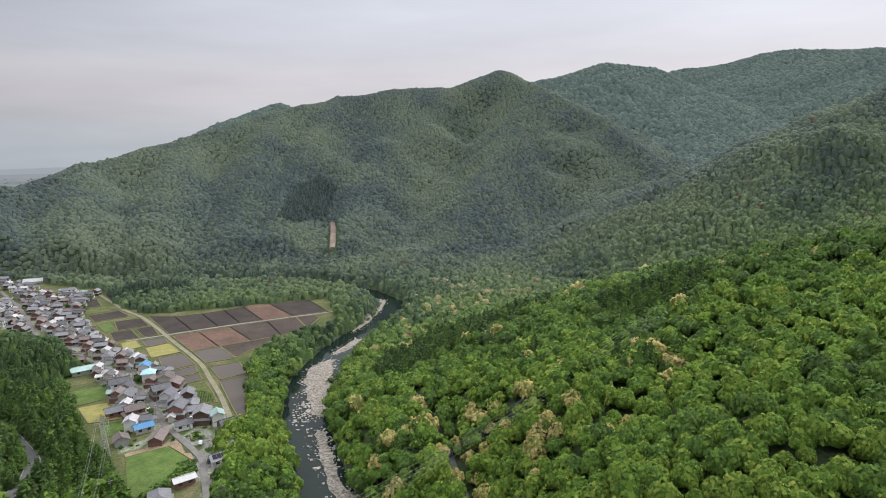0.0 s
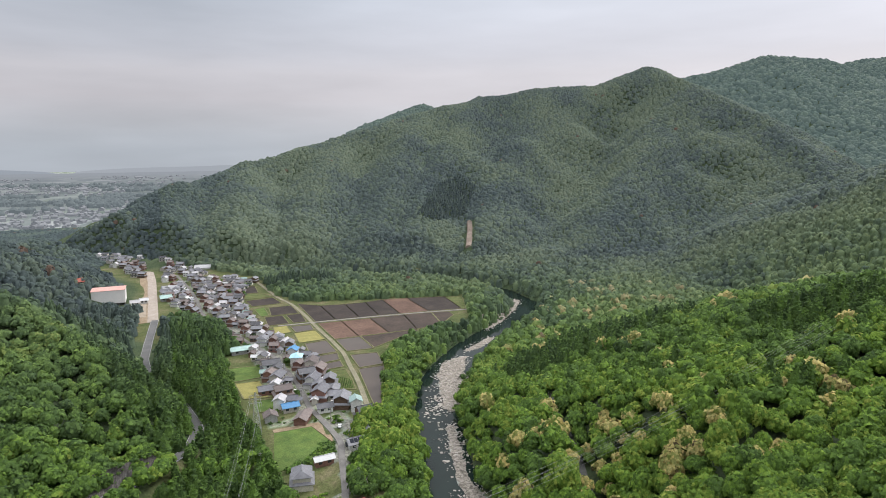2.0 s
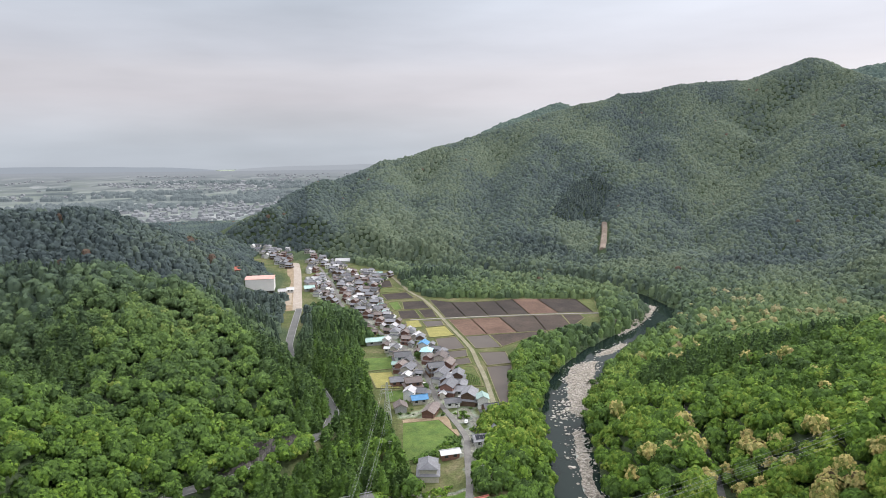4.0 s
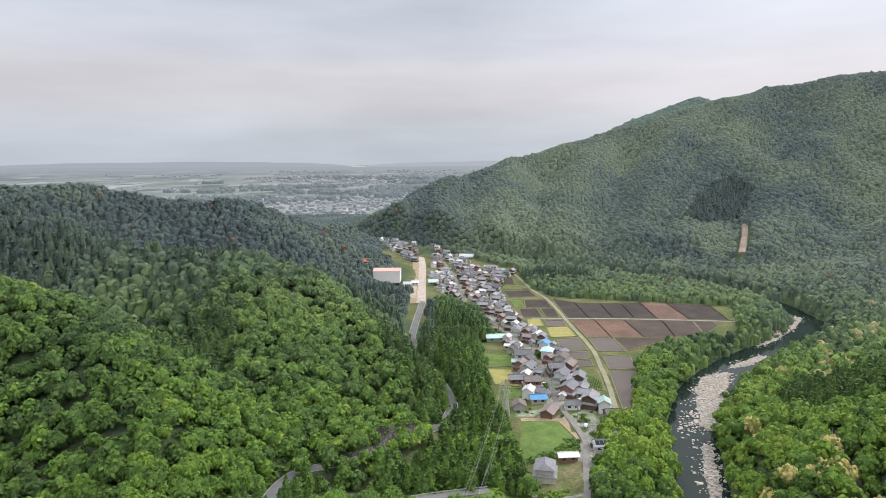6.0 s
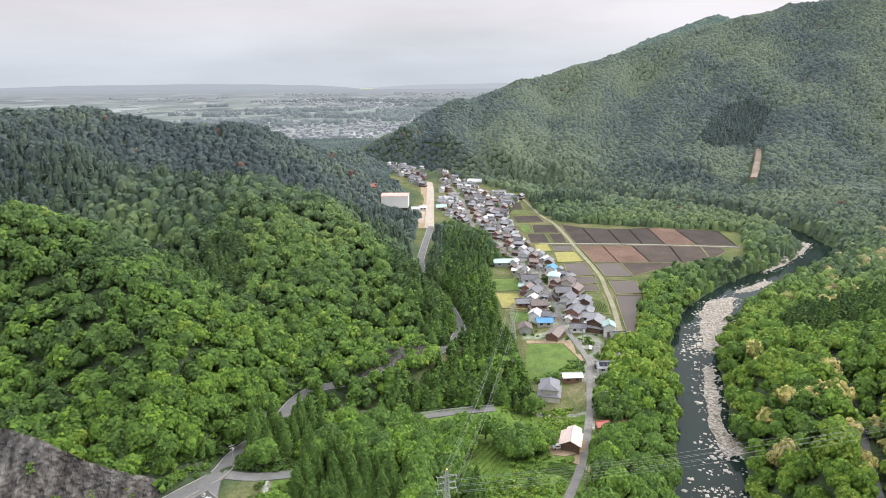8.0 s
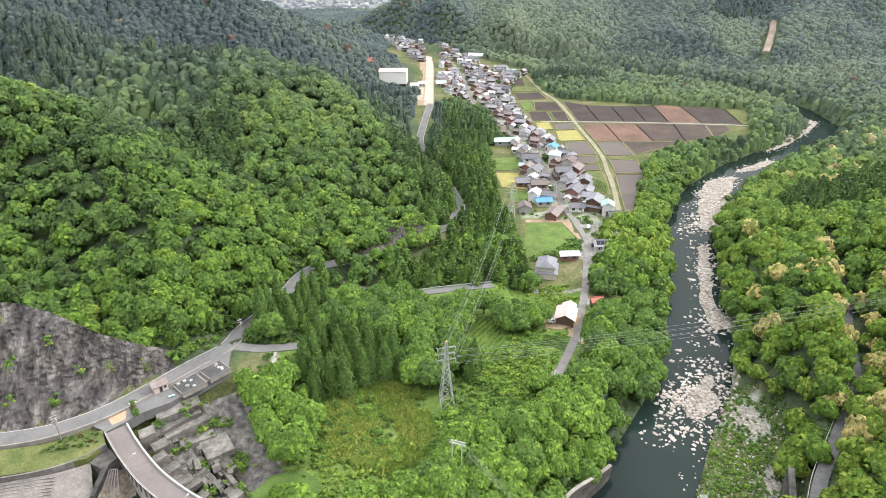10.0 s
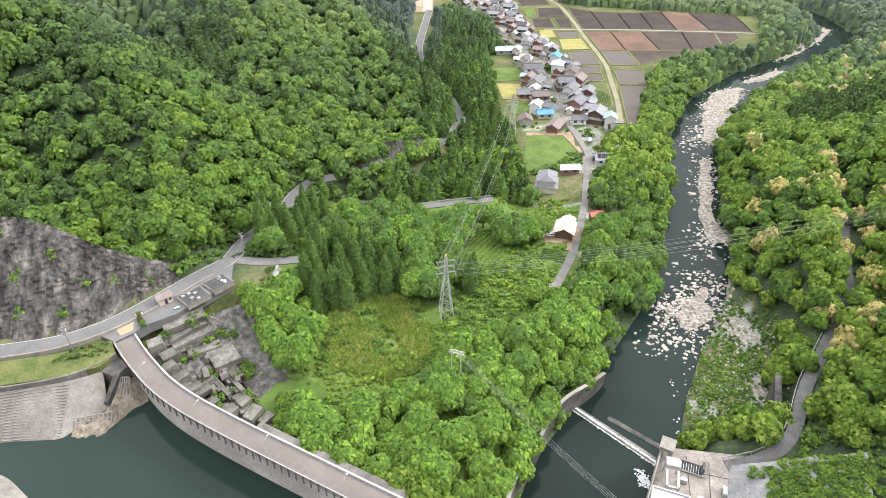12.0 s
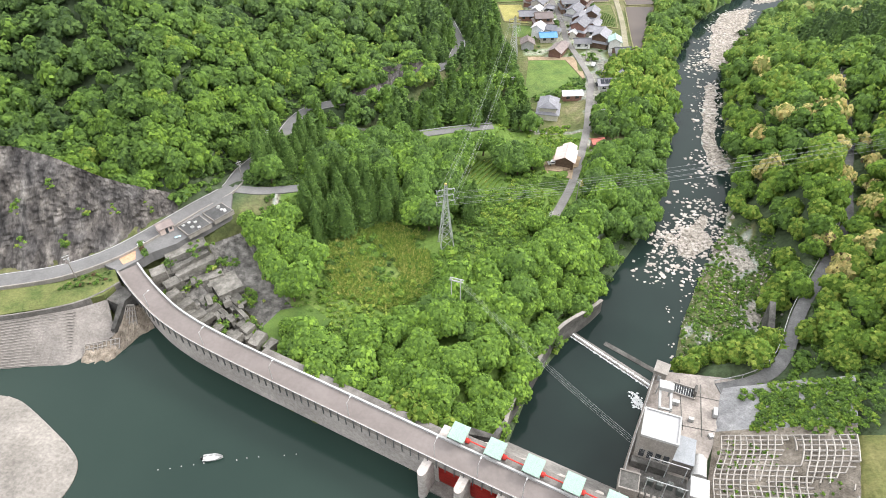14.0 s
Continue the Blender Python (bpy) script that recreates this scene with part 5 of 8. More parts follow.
# spillway: piers, red gates, hoist houses, apron
gdir = Vector((0.885, -0.465, 0))
gnor = Vector((0.465, 0.885, 0))
ang = math.degrees(math.atan2(gdir.y, gdir.x))
spill = thing("spillway", "gated concrete spillway with red steel gates", "spillway", m=pose(-2.3, 74.5, 0, 0, 0, ang))
PITCH = 8.45
CHUTE = plain("chute_concrete", (0.20, 0.19, 0.175), (0.33, 0.31, 0.285), 0.16, 0.85, bump=0.2, stain=0.35)
for k in range(5):
    bm = bmesh.new()
    prof = [(0.95 * math.cos(a), -5.6 + 1.1 * math.sin(a)) for a in np.linspace(math.pi, 2 * math.pi, 9)] + [(0.95, 6.5), (-0.95, 6.5)]
    flat_bm([(x + k * PITCH, y) for x, y in prof], -8, 14.4, bm)
    part("pier", bm, DAM_FACE, spill)
    part("pier_wing", flat_bm([(-0.8 + k * PITCH, 6.5), (0.8 + k * PITCH, 6.5), (0.8 + k * PITCH, 13.5), (-0.8 + k * PITCH, 13.5)], -8, 14, None, lambda x, y: 14.0 - (y - 6.5) * 1.5), DAM_FACE, spill)
    part("deck_beam", box_bm(k * PITCH + 0.95, (k + 1) * PITCH - 0.95, -2.6, -1.9, 13.2, 14.4), CONC_PALE, spill)
    bm = bmesh.new()
    arc = [(-1.9 - 1.4 * math.cos(t) + 1.4, 9.0 + 5.0 * math.sin(t)) for t in np.linspace(-1.0, 0.9, 9)]
    rows = [[bm.verts.new((x, y, z)) for x in (k * PITCH + 1.0, (k + 1) * PITCH - 1.0)] for y, z in arc]
    for a, b in zip(rows, rows[1:]):
        bm.faces.new((a[0], a[1], b[1], b[0]))
    bmesh.ops.solidify(bm, geom=bm.faces[:], thickness=0.25)
    part("gate", bm, RED, spill, "red steel radial gate")
    part("sill", box_bm(k * PITCH + 0.95, (k + 1) * PITCH - 0.95, -4.5, 3, -6, 5.6), CONCRETE, spill)
    bm = bmesh.new()
    prof = [(3.0, 5.6), (5.0, 4.9), (8.0, 3.0), (12.0, 0.0), (17.0, -4.0), (22.4, -7.9), (25.0, -9.8), (25.0, -11.0), (3.0, -11.0)]
    a, b = [[bm.verts.new((x, y, z)) for y, z in prof] for x in (k * PITCH + 0.9 - 1.9 * (k > 0), (k + 1) * PITCH - 0.8)]
    for i in range(len(prof)):
        bm.faces.new((a[i], a[(i + 1) % len(prof)], b[(i + 1) % len(prof)], b[i]))
    bm.faces.new(a)
    bm.faces.new(b[::-1])
    bmesh.ops.recalc_face_normals(bm, faces=bm.faces[:])
    part("chute", bm, CHUTE, spill, "stained concrete chute")


def hoist_house(m):
    root = thing("hoist_house", "small white hoist house with a pale green roof and red winch", "hoist house", "hoist houses on the spillway", m)
    part("cabin", box_bm(-1.55, 1.55, -1.0, 1.6, 0, 2.6, 0.05), WHITE, root)
    bm = box_bm(-1.9, 1.9, -2.0, 2.0, 2.65, 2.85, 0.04)
    for v in bm.verts:
        v.co.z += 0.12 * v.co.y
    part("roof", bm, MINT, root, "pale green sheet roof")
    for i in range(7):
        part("roof_seam", box_bm(-1.75 + i * 0.583 - 0.03, -1.75 + i * 0.583 + 0.03, -1.9, 1.9, 2.86, 2.92), MINT, root).rotation_euler.x = 0.119
    part("window", box_bm(-1.2, -0.3, -1.03, -0.98, 1.2, 2.0), GLASS, root)
    part("window", box_bm(0.3, 1.2, -1.03, -0.98, 1.2, 2.0), GLASS, root)
    w = part("winch", rod_bm((1.6, 0.2, 0.7), (2.5, 0.2, 0.7), 0.55, 0.55, 12), RED, root, "red winch drum")
    part("drive_shaft", rod_bm((2.5, 0.2, 0.9), (6.6, 0.2, 0.9), 0.16, 0.16, 8), RED, root, "long red drive shaft")
    part("ladder_frame", rod_bm((1.75, -0.9, 0), (1.75, -0.9, 2.6), 0.06, 0.06, 5), WHITE, root)
    part("base_slab", box_bm(-1.9, 6.9, -1.2, 1.9, -1.2, 0.0), CONCRETE, root)
    return root


hh = None
for k in range(5):
    p = Vector((-2.3, 74.5, CREST)) + gdir * (3.6 + k * PITCH) + gnor * 4.3
    m = pose(p.x, p.y, CREST - 0.2, 0, 0, ang)
    hh = hoist_house(m) if hh is None else (copy_thing(hh, m), hh)[1]

# wing wall beside the chute and the curved wall along the pool
tagged(part("wing_wall", flat_bm([(3.2, 80.2), (4.0, 82.2), (11, 83.6), (14.2, 89.4), (15.1, 89.0), (11.5, 82.6)], -10, 3.0, None, lambda x, y: 12.0 - 9.5 * min(1.0, max(0.0, (x - 4) / 11))), CONC_DARK), "stained concrete wing wall beside the chute", "wall", kind="structure")
pool_line = np.array(dense_line([(14.6, 89.2, 2.5), (15.4, 92.6, 1.8), (17.3, 97.1, 1.2), (20, 101.2, 0.8), (22.3, 104.8, 0.5), (25.2, 110, 0.2), (28, 115.4, 0.1), (31, 120.2, 0.1), (34, 123.6, 0.0), (37.4, 126.2, -0.2), (41.2, 128.9, -0.8), (44.4, 132, -1.6), (47.6, 135.6, -2.8)], 1.5))
pool_wall = tagged(part("retaining_wall", sweep_bm(pool_line, [(-0.35, -11), (0.35, -11), (0.35, -0.25), (-0.35, -0.25)]), CONC_DARK), "stained curved concrete retaining wall along the pool", "wall", kind="structure")
part("coping", sweep_bm(pool_line, [(-0.5, -0.25), (0.5, -0.25), (0.5, 0.05), (-0.5, 0.05)]), CONC_PALE, pool_wall, "pale concrete coping")
tagged(part("weir", flat_bm([(35.5, 127.4), (36.6, 128.6), (56.6, 108.6), (55.4, 107.0)], -10, -7.45), CONCRETE), "low concrete weir across the river pool", "weir", kind="structure")
FOAM = plain("foam", (0.55, 0.58, 0.57), (0.85, 0.86, 0.86), 1.2, 0.7, bump=0.8, dist=0.2)
rng_f = np.random.RandomState(15)
ft = np.linspace(0, 1, 90)[:, None]
mid_f = np.array([[36.6, 127.2]]) * (1 - ft) + np.array([[56.0, 107.2]]) * ft
down = np.array([-0.71, -0.70])
rows_f = [np.c_[mid_f + down * (w + rng_f.normal(0, s, (90, 1))), np.full((90, 1), z) + rng_f.normal(0, 0.05, (90, 1))] for w, s, z in ((-0.35, 0.05, -7.34), (0.1, 0.1, -7.40), (0.5, 0.08, -7.72), (0.95, 0.12, -7.93))]
i_f = np.arange(90 * 4).reshape(4, 90)
tagged(quad_mesh("weir_foam", np.concatenate(rows_f), np.stack([i_f[:-1, :-1], i_f[:-1, 1:], i_f[1:, 1:], i_f[1:, :-1]], -1).reshape(-1, 4), FOAM), "white water falling over the weir", "water", kind="structure")
C = np.stack([rng_f.normal(51.4, 0.9, 90), rng_f.normal(102.6, 1.4, 90), np.full(90, -7.93) + rng_f.uniform(0, 0.05, 90)], 1)
v_f, q_f = leaf_quads(rng_f, C, np.tile([0, 0, 30.0], (90, 1)), 0.42)
tagged(quad_mesh("tailrace_foam", v_f, q_f, FOAM), "white foam where the turbine water leaves the station", "water", kind="structure")
tagged(part("weir_step", flat_bm([(46.2, 122.2), (47.2, 123.4), (60.4, 112), (59.4, 110.8)], -10, -7.85), CONC_DARK), "submerged concrete step behind the weir", "weir", kind="structure")

# ---- left abutment ----
PAVING = plain("block_paving", (0.185, 0.168, 0.152), (0.27, 0.247, 0.226), 0.22, 0.92, bump=0.6, dist=0.12, stain=0.28)
def bank_sheet(name, base, top, material, label, category, wave=0.05, rows=14, cols=50):
    """A sloping sheet between two lines, a little uneven, closed below."""
    bl, tl = np.array(dense_line(base, 0.6)), np.array(dense_line(top, 0.6))
    pick = lambda line, t: np.array([np.interp(t, np.linspace(0, 1, len(line)), line[:, k]) for k in range(3)]).T
    t = np.linspace(0, 1, cols + 1)
    a, b = pick(bl, t), pick(tl, t)
    V = [a + np.array([0, 0, -4.0])]
    for i in range(rows + 1):
        p = a + (b - a) * i / rows
        V.append(p + np.array([[0, 0, wave * 2 * noise.fractal(Vector(q) * 0.5, 1.0, 2.0, 4)] for q in p]))
    V.append(b + np.array([0, 0, -4.0]))
    k = np.arange((rows + 3) * (cols + 1)).reshape(rows + 3, cols + 1)
    return tagged(quad_mesh(name, np.concatenate(V), np.stack([k[:-1, :-1], k[:-1, 1:], k[1:, 1:], k[1:, :-1]], -1).reshape(-1, 4), material), label, category, kind="structure")


paved = bank_sheet("bank_paving", [(-150, 101.5, 4.4), (-125, 103.2, 4.6), (-114.4, 104.0, 4.8), (-108.6, 104.7, 4.8), (-97.5, 105.2, 4.8), (-94.0, 108.3, 5.4), (-87.8, 114.0, 7.2)],
                   [(-150, 107.6, 13.6), (-125, 111.2, 13.6), (-115.6, 112.9, 13.6), (-107.9, 114.6, 13.6), (-100.3, 116.4, 13.6), (-94.4, 118.8, 13.4), (-90.6, 121.2, 13.2)], PAVING, "pale paved concrete-block bank above the water", "bank")
for f in np.linspace(0.05, 0.95, 17):
    line = np.array(dense_line([(-150, 101.5 + 6.1 * f, 4.4 + 9.2 * f), (-125, 103.2 + 8.0 * f, 4.6 + 9 * f), (-114.4, 104.0 + 8.9 * f, 4.8 + 8.8 * f), (-105, 105 + 10.2 * f, 4.8 + 8.8 * f), (-97.2, 105.6 + 11.5 * f, 4.9 + 8.6 * f)], 2.0))
    part("course_line", sweep_bm(line + [0, 0, 0.12], [(-0.07, -0.2), (0.07, -0.2), (0.07, 0.03), (-0.07, 0.03)]), CONC_PALE, paved, "pale course of blocks")
shore = bank_sheet("shore_paving", [(-114, 96.6, 5.25), (-108, 95.6, 5.25), (-104, 94.2, 5.25), (-99, 90.8, 5.25), (-93.2, 86.5, 5.25), (-87, 81.8, 5.25), (-83.6, 78.8, 5.25), (-82.3, 76.4, 5.25), (-81.9, 73.2, 5.25), (-82.6, 69.2, 5.25), (-86, 62, 5.25), (-95, 50, 5.25)],
                   [(-130, 93, 9.0), (-128, 88, 9.5), (-126, 84, 9.5), (-124, 80, 9.5), (-122, 76, 9.5), (-120, 73, 9.5), (-118, 70, 9.5), (-117, 67, 9.5), (-116, 64, 9.5), (-116, 60, 9.5), (-118, 54, 9.5), (-122, 46, 9.5)],
                   plain("apron_concrete", (0.20, 0.183, 0.162), (0.29, 0.268, 0.24), 0.16, 0.92, bump=0.3, stain=0.3), "broad pale concrete shore apron at the waterline", "bank", 0.03, 24, 60)
rim = np.array(dense_line([(-108, 95.4, 5.15), (-104, 94.0, 5.15), (-99, 90.6, 5.15), (-93.2, 86.3, 5.15), (-87, 81.6, 5.15), (-83.8, 78.4, 5.15), (-82.7, 76.2, 5.15), (-82.3, 73.2, 5.15), (-83, 69.2, 5.15), (-86.4, 62, 5.15)], 1.0))
part("rim_kerb", sweep_bm(rim, [(-0.3, -0.6), (0.3, -0.6), (0.3, 0.1), (-0.3, 0.1)]), CONC_PALE, shore, "pale rounded rim of the apron")
tagged(part("bank_kerb", sweep_bm(dense_line([(-150, 109, 14.6), (-115, 113.2, 14.6), (-101.6, 116.2, 14.6), (-90.5, 120.4, 14.6), (-88.6, 126, 14.6)], 3), [(-0.25, -3), (0.25, -3), (0.25, 0.5), (-0.25, 0.5)]), CONCRETE),
       "grey concrete kerb wall round the lawn", "wall", kind="structure")
tagged(part("lawn", flat_bm([(-150, 110), (-115, 114), (-101.6, 117), (-91, 121), (-88.8, 126.2), (-92, 131.2), (-104, 126.2), (-122, 122.6), (-150, 116.6)], 12, 14.95), GRASS), "mown yellow-green lawn beside the road", "lawn", kind="structure")
tagged(part("forecourt", flat_bm([(-97, 133.5), (-90.6, 130.4), (-86, 135.4), (-84, 138), (-78, 142), (-66, 157), (-68, 167), (-77, 158), (-88, 144)], 12, 15.08), ASPHALT), "grey asphalt forecourt at the dam's end", "pavement", kind="structure")
tagged(part("painted_patch", flat_bm([(-92.2, 135.2), (-90.2, 133.0), (-87.6, 135.2), (-88.8, 138.6), (-91, 138.4)], 15, 15.1), plain("orange_paint", (0.44, 0.24, 0.14), (0.52, 0.33, 0.22), 0.6, 0.9)), "faded orange paint patch at the crest road's mouth", "marking", kind="structure")

# lattice frames on the slope by the wall
RUBBLE = plain("tan_rubble_bank", (0.20, 0.165, 0.125), (0.42, 0.36, 0.29), 0.7, 0.95, bump=1.0, dist=0.3, stain=0.3)
bank_sheet("rubble_bank", [(-94.6, 105.6, 4.7), (-91, 105.4, 4.7), (-86.4, 106.8, 4.7), (-83.4, 113.4, 4.7), (-79.4, 118.2, 4.7)], [(-94.0, 109.9, 7.0), (-90, 111, 7.1), (-86.6, 113.6, 8.0), (-85.8, 120.0, 11.4), (-82.4, 123.2, 9.6)], RUBBLE, "tan rubble bank at the foot of the dam's end", "bank", 0.35, 12, 40)
tagged(part("wing_wall", flat_bm([(-90.8, 121.0), (-88.6, 126.2), (-84.4, 123.2), (-85.6, 120.4), (-87.6, 114.4), (-88.6, 114.2), (-87.4, 119.6)], 3, 13.4, None, lambda x, y: 13.4 - 0.75 * max(0, 120.5 - y)), CONC_DARK), "dark concrete wing wall beside the dam's end", "wall", kind="structure")
fr = thing("concrete_lattice", "broken pale concrete lattice on a rubble slope", "lattice")
for q, nu_, nv_ in (([(-87.1, 114.1, 5.4), (-83.0, 116.5, 5.4), (-83.7, 120.4, 11.3), (-85.5, 120.0, 11.6)], 5, 6), ([(-94.1, 108.2, 5.3), (-85.8, 110.3, 5.4), (-85.7, 112.0, 7.4), (-94.0, 109.9, 7.3)], 9, 3)):
    q = [Vector(p) + Vector((0, 0, 0.45)) for p in q]
    for i in range(nu_):
        t = i / (nu_ - 1)
        part("beam", rod_bm(q[0].lerp(q[1], t), q[3].lerp(q[2], t), 0.17, 0.17, 4), CONC_PALE, fr)
    for i in range(nv_):
        t = i / (nv_ - 1)
        part("beam", rod_bm(q[0].lerp(q[3], t), q[1].lerp(q[2], t), 0.17, 0.17, 4), CONC_PALE, fr)

# rock cut above the road
def rock_face(name, base, top, rows, cols, amp, material, label, seed):
    bl, tl = dense_line(base, 1.5), dense_line(top, 1.5)
    def at(line, t):
        f = t * (len(line) - 1)
        i = min(int(f), len(line) - 2)
        return line[i] + (line[i + 1] - line[i]) * (f - i)
    V = np.zeros((rows + 1, cols + 1, 3))
    for i in range(rows + 1):
        for j in range(cols + 1):
            v = i / rows
            p = at(bl, j / cols) * (1 - v) + at(tl, j / cols) * v
            q = Vector(p) * 0.11 + Vector((seed, 0, 0))
            n = noise.fractal(Vector((q.x * 1.5, q.y * 0.7, q.z * 0.55)), 0.9, 2.2, 6) + 0.25 * noise.noise(Vector(p) * 0.9)
            edge = min(1, j / 3, (cols - j) / 3)
            V[i, j] = p + np.array([0.45, -0.75, 0.35]) * n * amp * edge
    idx = np.arange((rows + 1) * (cols + 1)).reshape(rows + 1, cols + 1)
    q = np.stack([idx[:-1, :-1], idx[:-1, 1:], idx[1:, 1:], idx[1:, :-1]], -1).reshape(-1, 4)
    ob = quad_mesh(name, V.reshape(-1, 3), q, material)
    return tagged(ob, label, "rock face", kind="structure")


rock_face("rock_cut", [(-165, 122.5, 14), (-122, 130.4, 14), (-106, 133.6, 14), (-95.6, 143.6, 14), (-86, 156, 14), (-81, 163, 14)],
          [(-172, 150, 47), (-142, 155, 42), (-124, 157.5, 39), (-113, 157, 35.5), (-99, 155, 29), (-84.5, 164, 17)], 70, 170, 3.0, ROCK, "grey weathered rock cutting above the road", 3.1)
rock_face("rock_outcrop", [(-43, 242.6, 8.4), (-30, 250, 8), (-20, 257, 7.5), (-9, 269, 6.5)], [(-45, 247, 13), (-32, 254.5, 15.5), (-21, 262, 14.5), (-9, 274, 11)], 12, 40, 0.8, ROCK, "small grey rock outcrop above the cedars", 8.2)

# stepped old concrete blocks below the forecourt
OLD_BLOCK = plain("old_mossy_concrete", (0.075, 0.072, 0.06), (0.27, 0.255, 0.23), 0.28, 0.93, bump=0.9, dist=0.25, stain=0.5, vary=0.25)
steps = thing("stepped_blocks", "dark weathered stepped concrete blocks of an old intake", "stepped blocks")
for x, y, w, d, z0, z1, turn in ((-75.4, 141.6, 12, 4.5, 6, 13.4, 33), (-73.2, 138.8, 11.5, 2.0, 5, 12.2, 33), (-71.4, 136.4, 11.5, 3.2, 3, 11.4, 33), (-69.0, 133.2, 10.5, 3.6, 2, 9.0, 33), (-63.6, 132.4, 7.5, 7.5, 0, 8.4, 40),
                                 (-68.6, 129.2, 4.2, 8.0, 0, 7.2, 40), (-60.0, 127.2, 5.0, 5.5, 0, 6.6, 40), (-80.6, 133.0, 4.0, 3.6, 6, 13.6, 38), (-77.2, 129.4, 4.2, 3.4, 5, 12.2, 40), (-74.2, 125.6, 4.4, 3.4, 4, 11.0, 42),
                                 (-70.6, 122.4, 4.4, 3.2, 3, 9.8, 44), (-66.8, 119.4, 4.4, 3.4, 2, 8.4, 46), (-63.0, 122.6, 3.6, 4.2, 0, 6.6, 45), (-59.2, 121.0, 1.2, 8.0, 0, 7.2, 42), (-56.8, 122.4, 1.2, 7.5, 0, 6.8, 42), (-53.6, 116.0, 3.6, 3.0, 0, 7.0, 60),
                                 (-61.6, 115.2, 4.6, 3.0, 0, 7.4, 54), (-49.4, 112.6, 4.6, 3.2, 0, 7.6, 62), (-45.6, 109.8, 3.6, 2.6, 0, 7.4, 62), (-55.6, 111.6, 3.8, 2.8, 0, 8.0, 58)):
    bm = box_bm(-w / 2, w / 2, -d / 2, d / 2, z0, z1, 0.12)
    for v in bm.verts:
        v.co.z += 0.05 * v.co.x * (v.co.z > z0 + 1)
    rng_b = random.Random(int(x * 13 + y))
    for v in bm.verts:
        if v.co.z > z0 + 1:
            v.co += Vector((rng_b.uniform(-0.12, 0.12), rng_b.uniform(-0.12, 0.12), rng_b.uniform(-0.22, 0.22)))
    part("block", bm, OLD_BLOCK, steps).matrix_basis = pose(x, y, 0, rng_b.uniform(-6, 6), rng_b.uniform(-6, 6), turn + rng_b.uniform(-7, 7))
rng_c = random.Random(88)
for k in range(46):
    f, g = rng_c.random(), rng_c.uniform(-6.5, 6.5)
    x, y = -80 + 31 * f + 0.55 * g, 133 - 22 * f + 0.83 * g
    a, b, c = rng_c.uniform(0.5, 2.1), rng_c.uniform(0.3, 1.1), rng_c.uniform(0.15, 0.5)
    bm = box_bm(-a, a, -b, b, -c - 1.2, c, 0.06)
    for v in bm.verts:
        v.co += Vector((rng_c.uniform(-0.2, 0.2), rng_c.uniform(-0.2, 0.2), rng_c.uniform(-0.2, 0.2)))
    part("broken_slab", bm, OLD_BLOCK, steps).matrix_basis = pose(x, y, 11.0 - 6.4 * f + rng_c.uniform(-0.8, 0.3), rng_c.uniform(-18, 18), rng_c.uniform(-18, 18), 38 + rng_c.choice((0, 90)) + rng_c.uniform(-15, 15))
RUBBLE_GREY = plain("grey_rubble", (0.07, 0.068, 0.06), (0.30, 0.285, 0.262), 0.55, 0.95, bump=1.0, dist=0.4, stain=0.4)
rock_face("rubble_slope", [(-71, 146, 11), (-66, 138, 7.6), (-59, 128, 4.6), (-50, 119, 3.8)], [(-58, 153, 12.0), (-53, 146, 9.0), (-47.5, 137, 6.4), (-41, 126, 5.0)], 30, 60, 1.5, RUBBLE_GREY, "grey rubble slope beside the stepped blocks", 5.5)
P_w = np.array([(-43 + 34 * t, 242.6 + 26 * t + 5 * t * t, 9 + 5 * q) for t in np.linspace(0, 1, 40) for q in (0.0, 0.45, 0.95)]) + np.random.RandomState(3).normal(0, 0.9, (120, 3))
scatter("rock_shrubs", BUSH, P_w, np.random.RandomState(4).uniform(0.5, 1.7, 120), np.full(120, 0.8), np.random.RandomState(5).uniform(0.3, 0.62, 120), "green shrubs growing over the rock outcrop", "undergrowth", 8)
rock_face("rubble_slope", [(-84, 131, 9), (-76, 122, 6), (-66, 114, 4), (-52, 107, 3.5)], [(-78, 141, 12.6), (-70, 132, 8), (-60, 122, 5), (-47, 113, 4.5)], 20, 60, 1.1, RUBBLE_GREY, "mossy rubble and broken concrete below the crest", 9.5)
tagged(part("meadow_patch", flat_bm([(-52, 113.5), (-47, 109.5), (-36, 113), (-31, 120), (-38, 126), (-46, 124)], 2, 5.6), plain("lush_grass", (0.062, 0.118, 0.022), (0.10, 0.155, 0.032), 0.25, 0.9, bump=0.8, dist=0.3, stain=0.2)), "bright green grassy patch below the dam", "meadow", kind="structure")


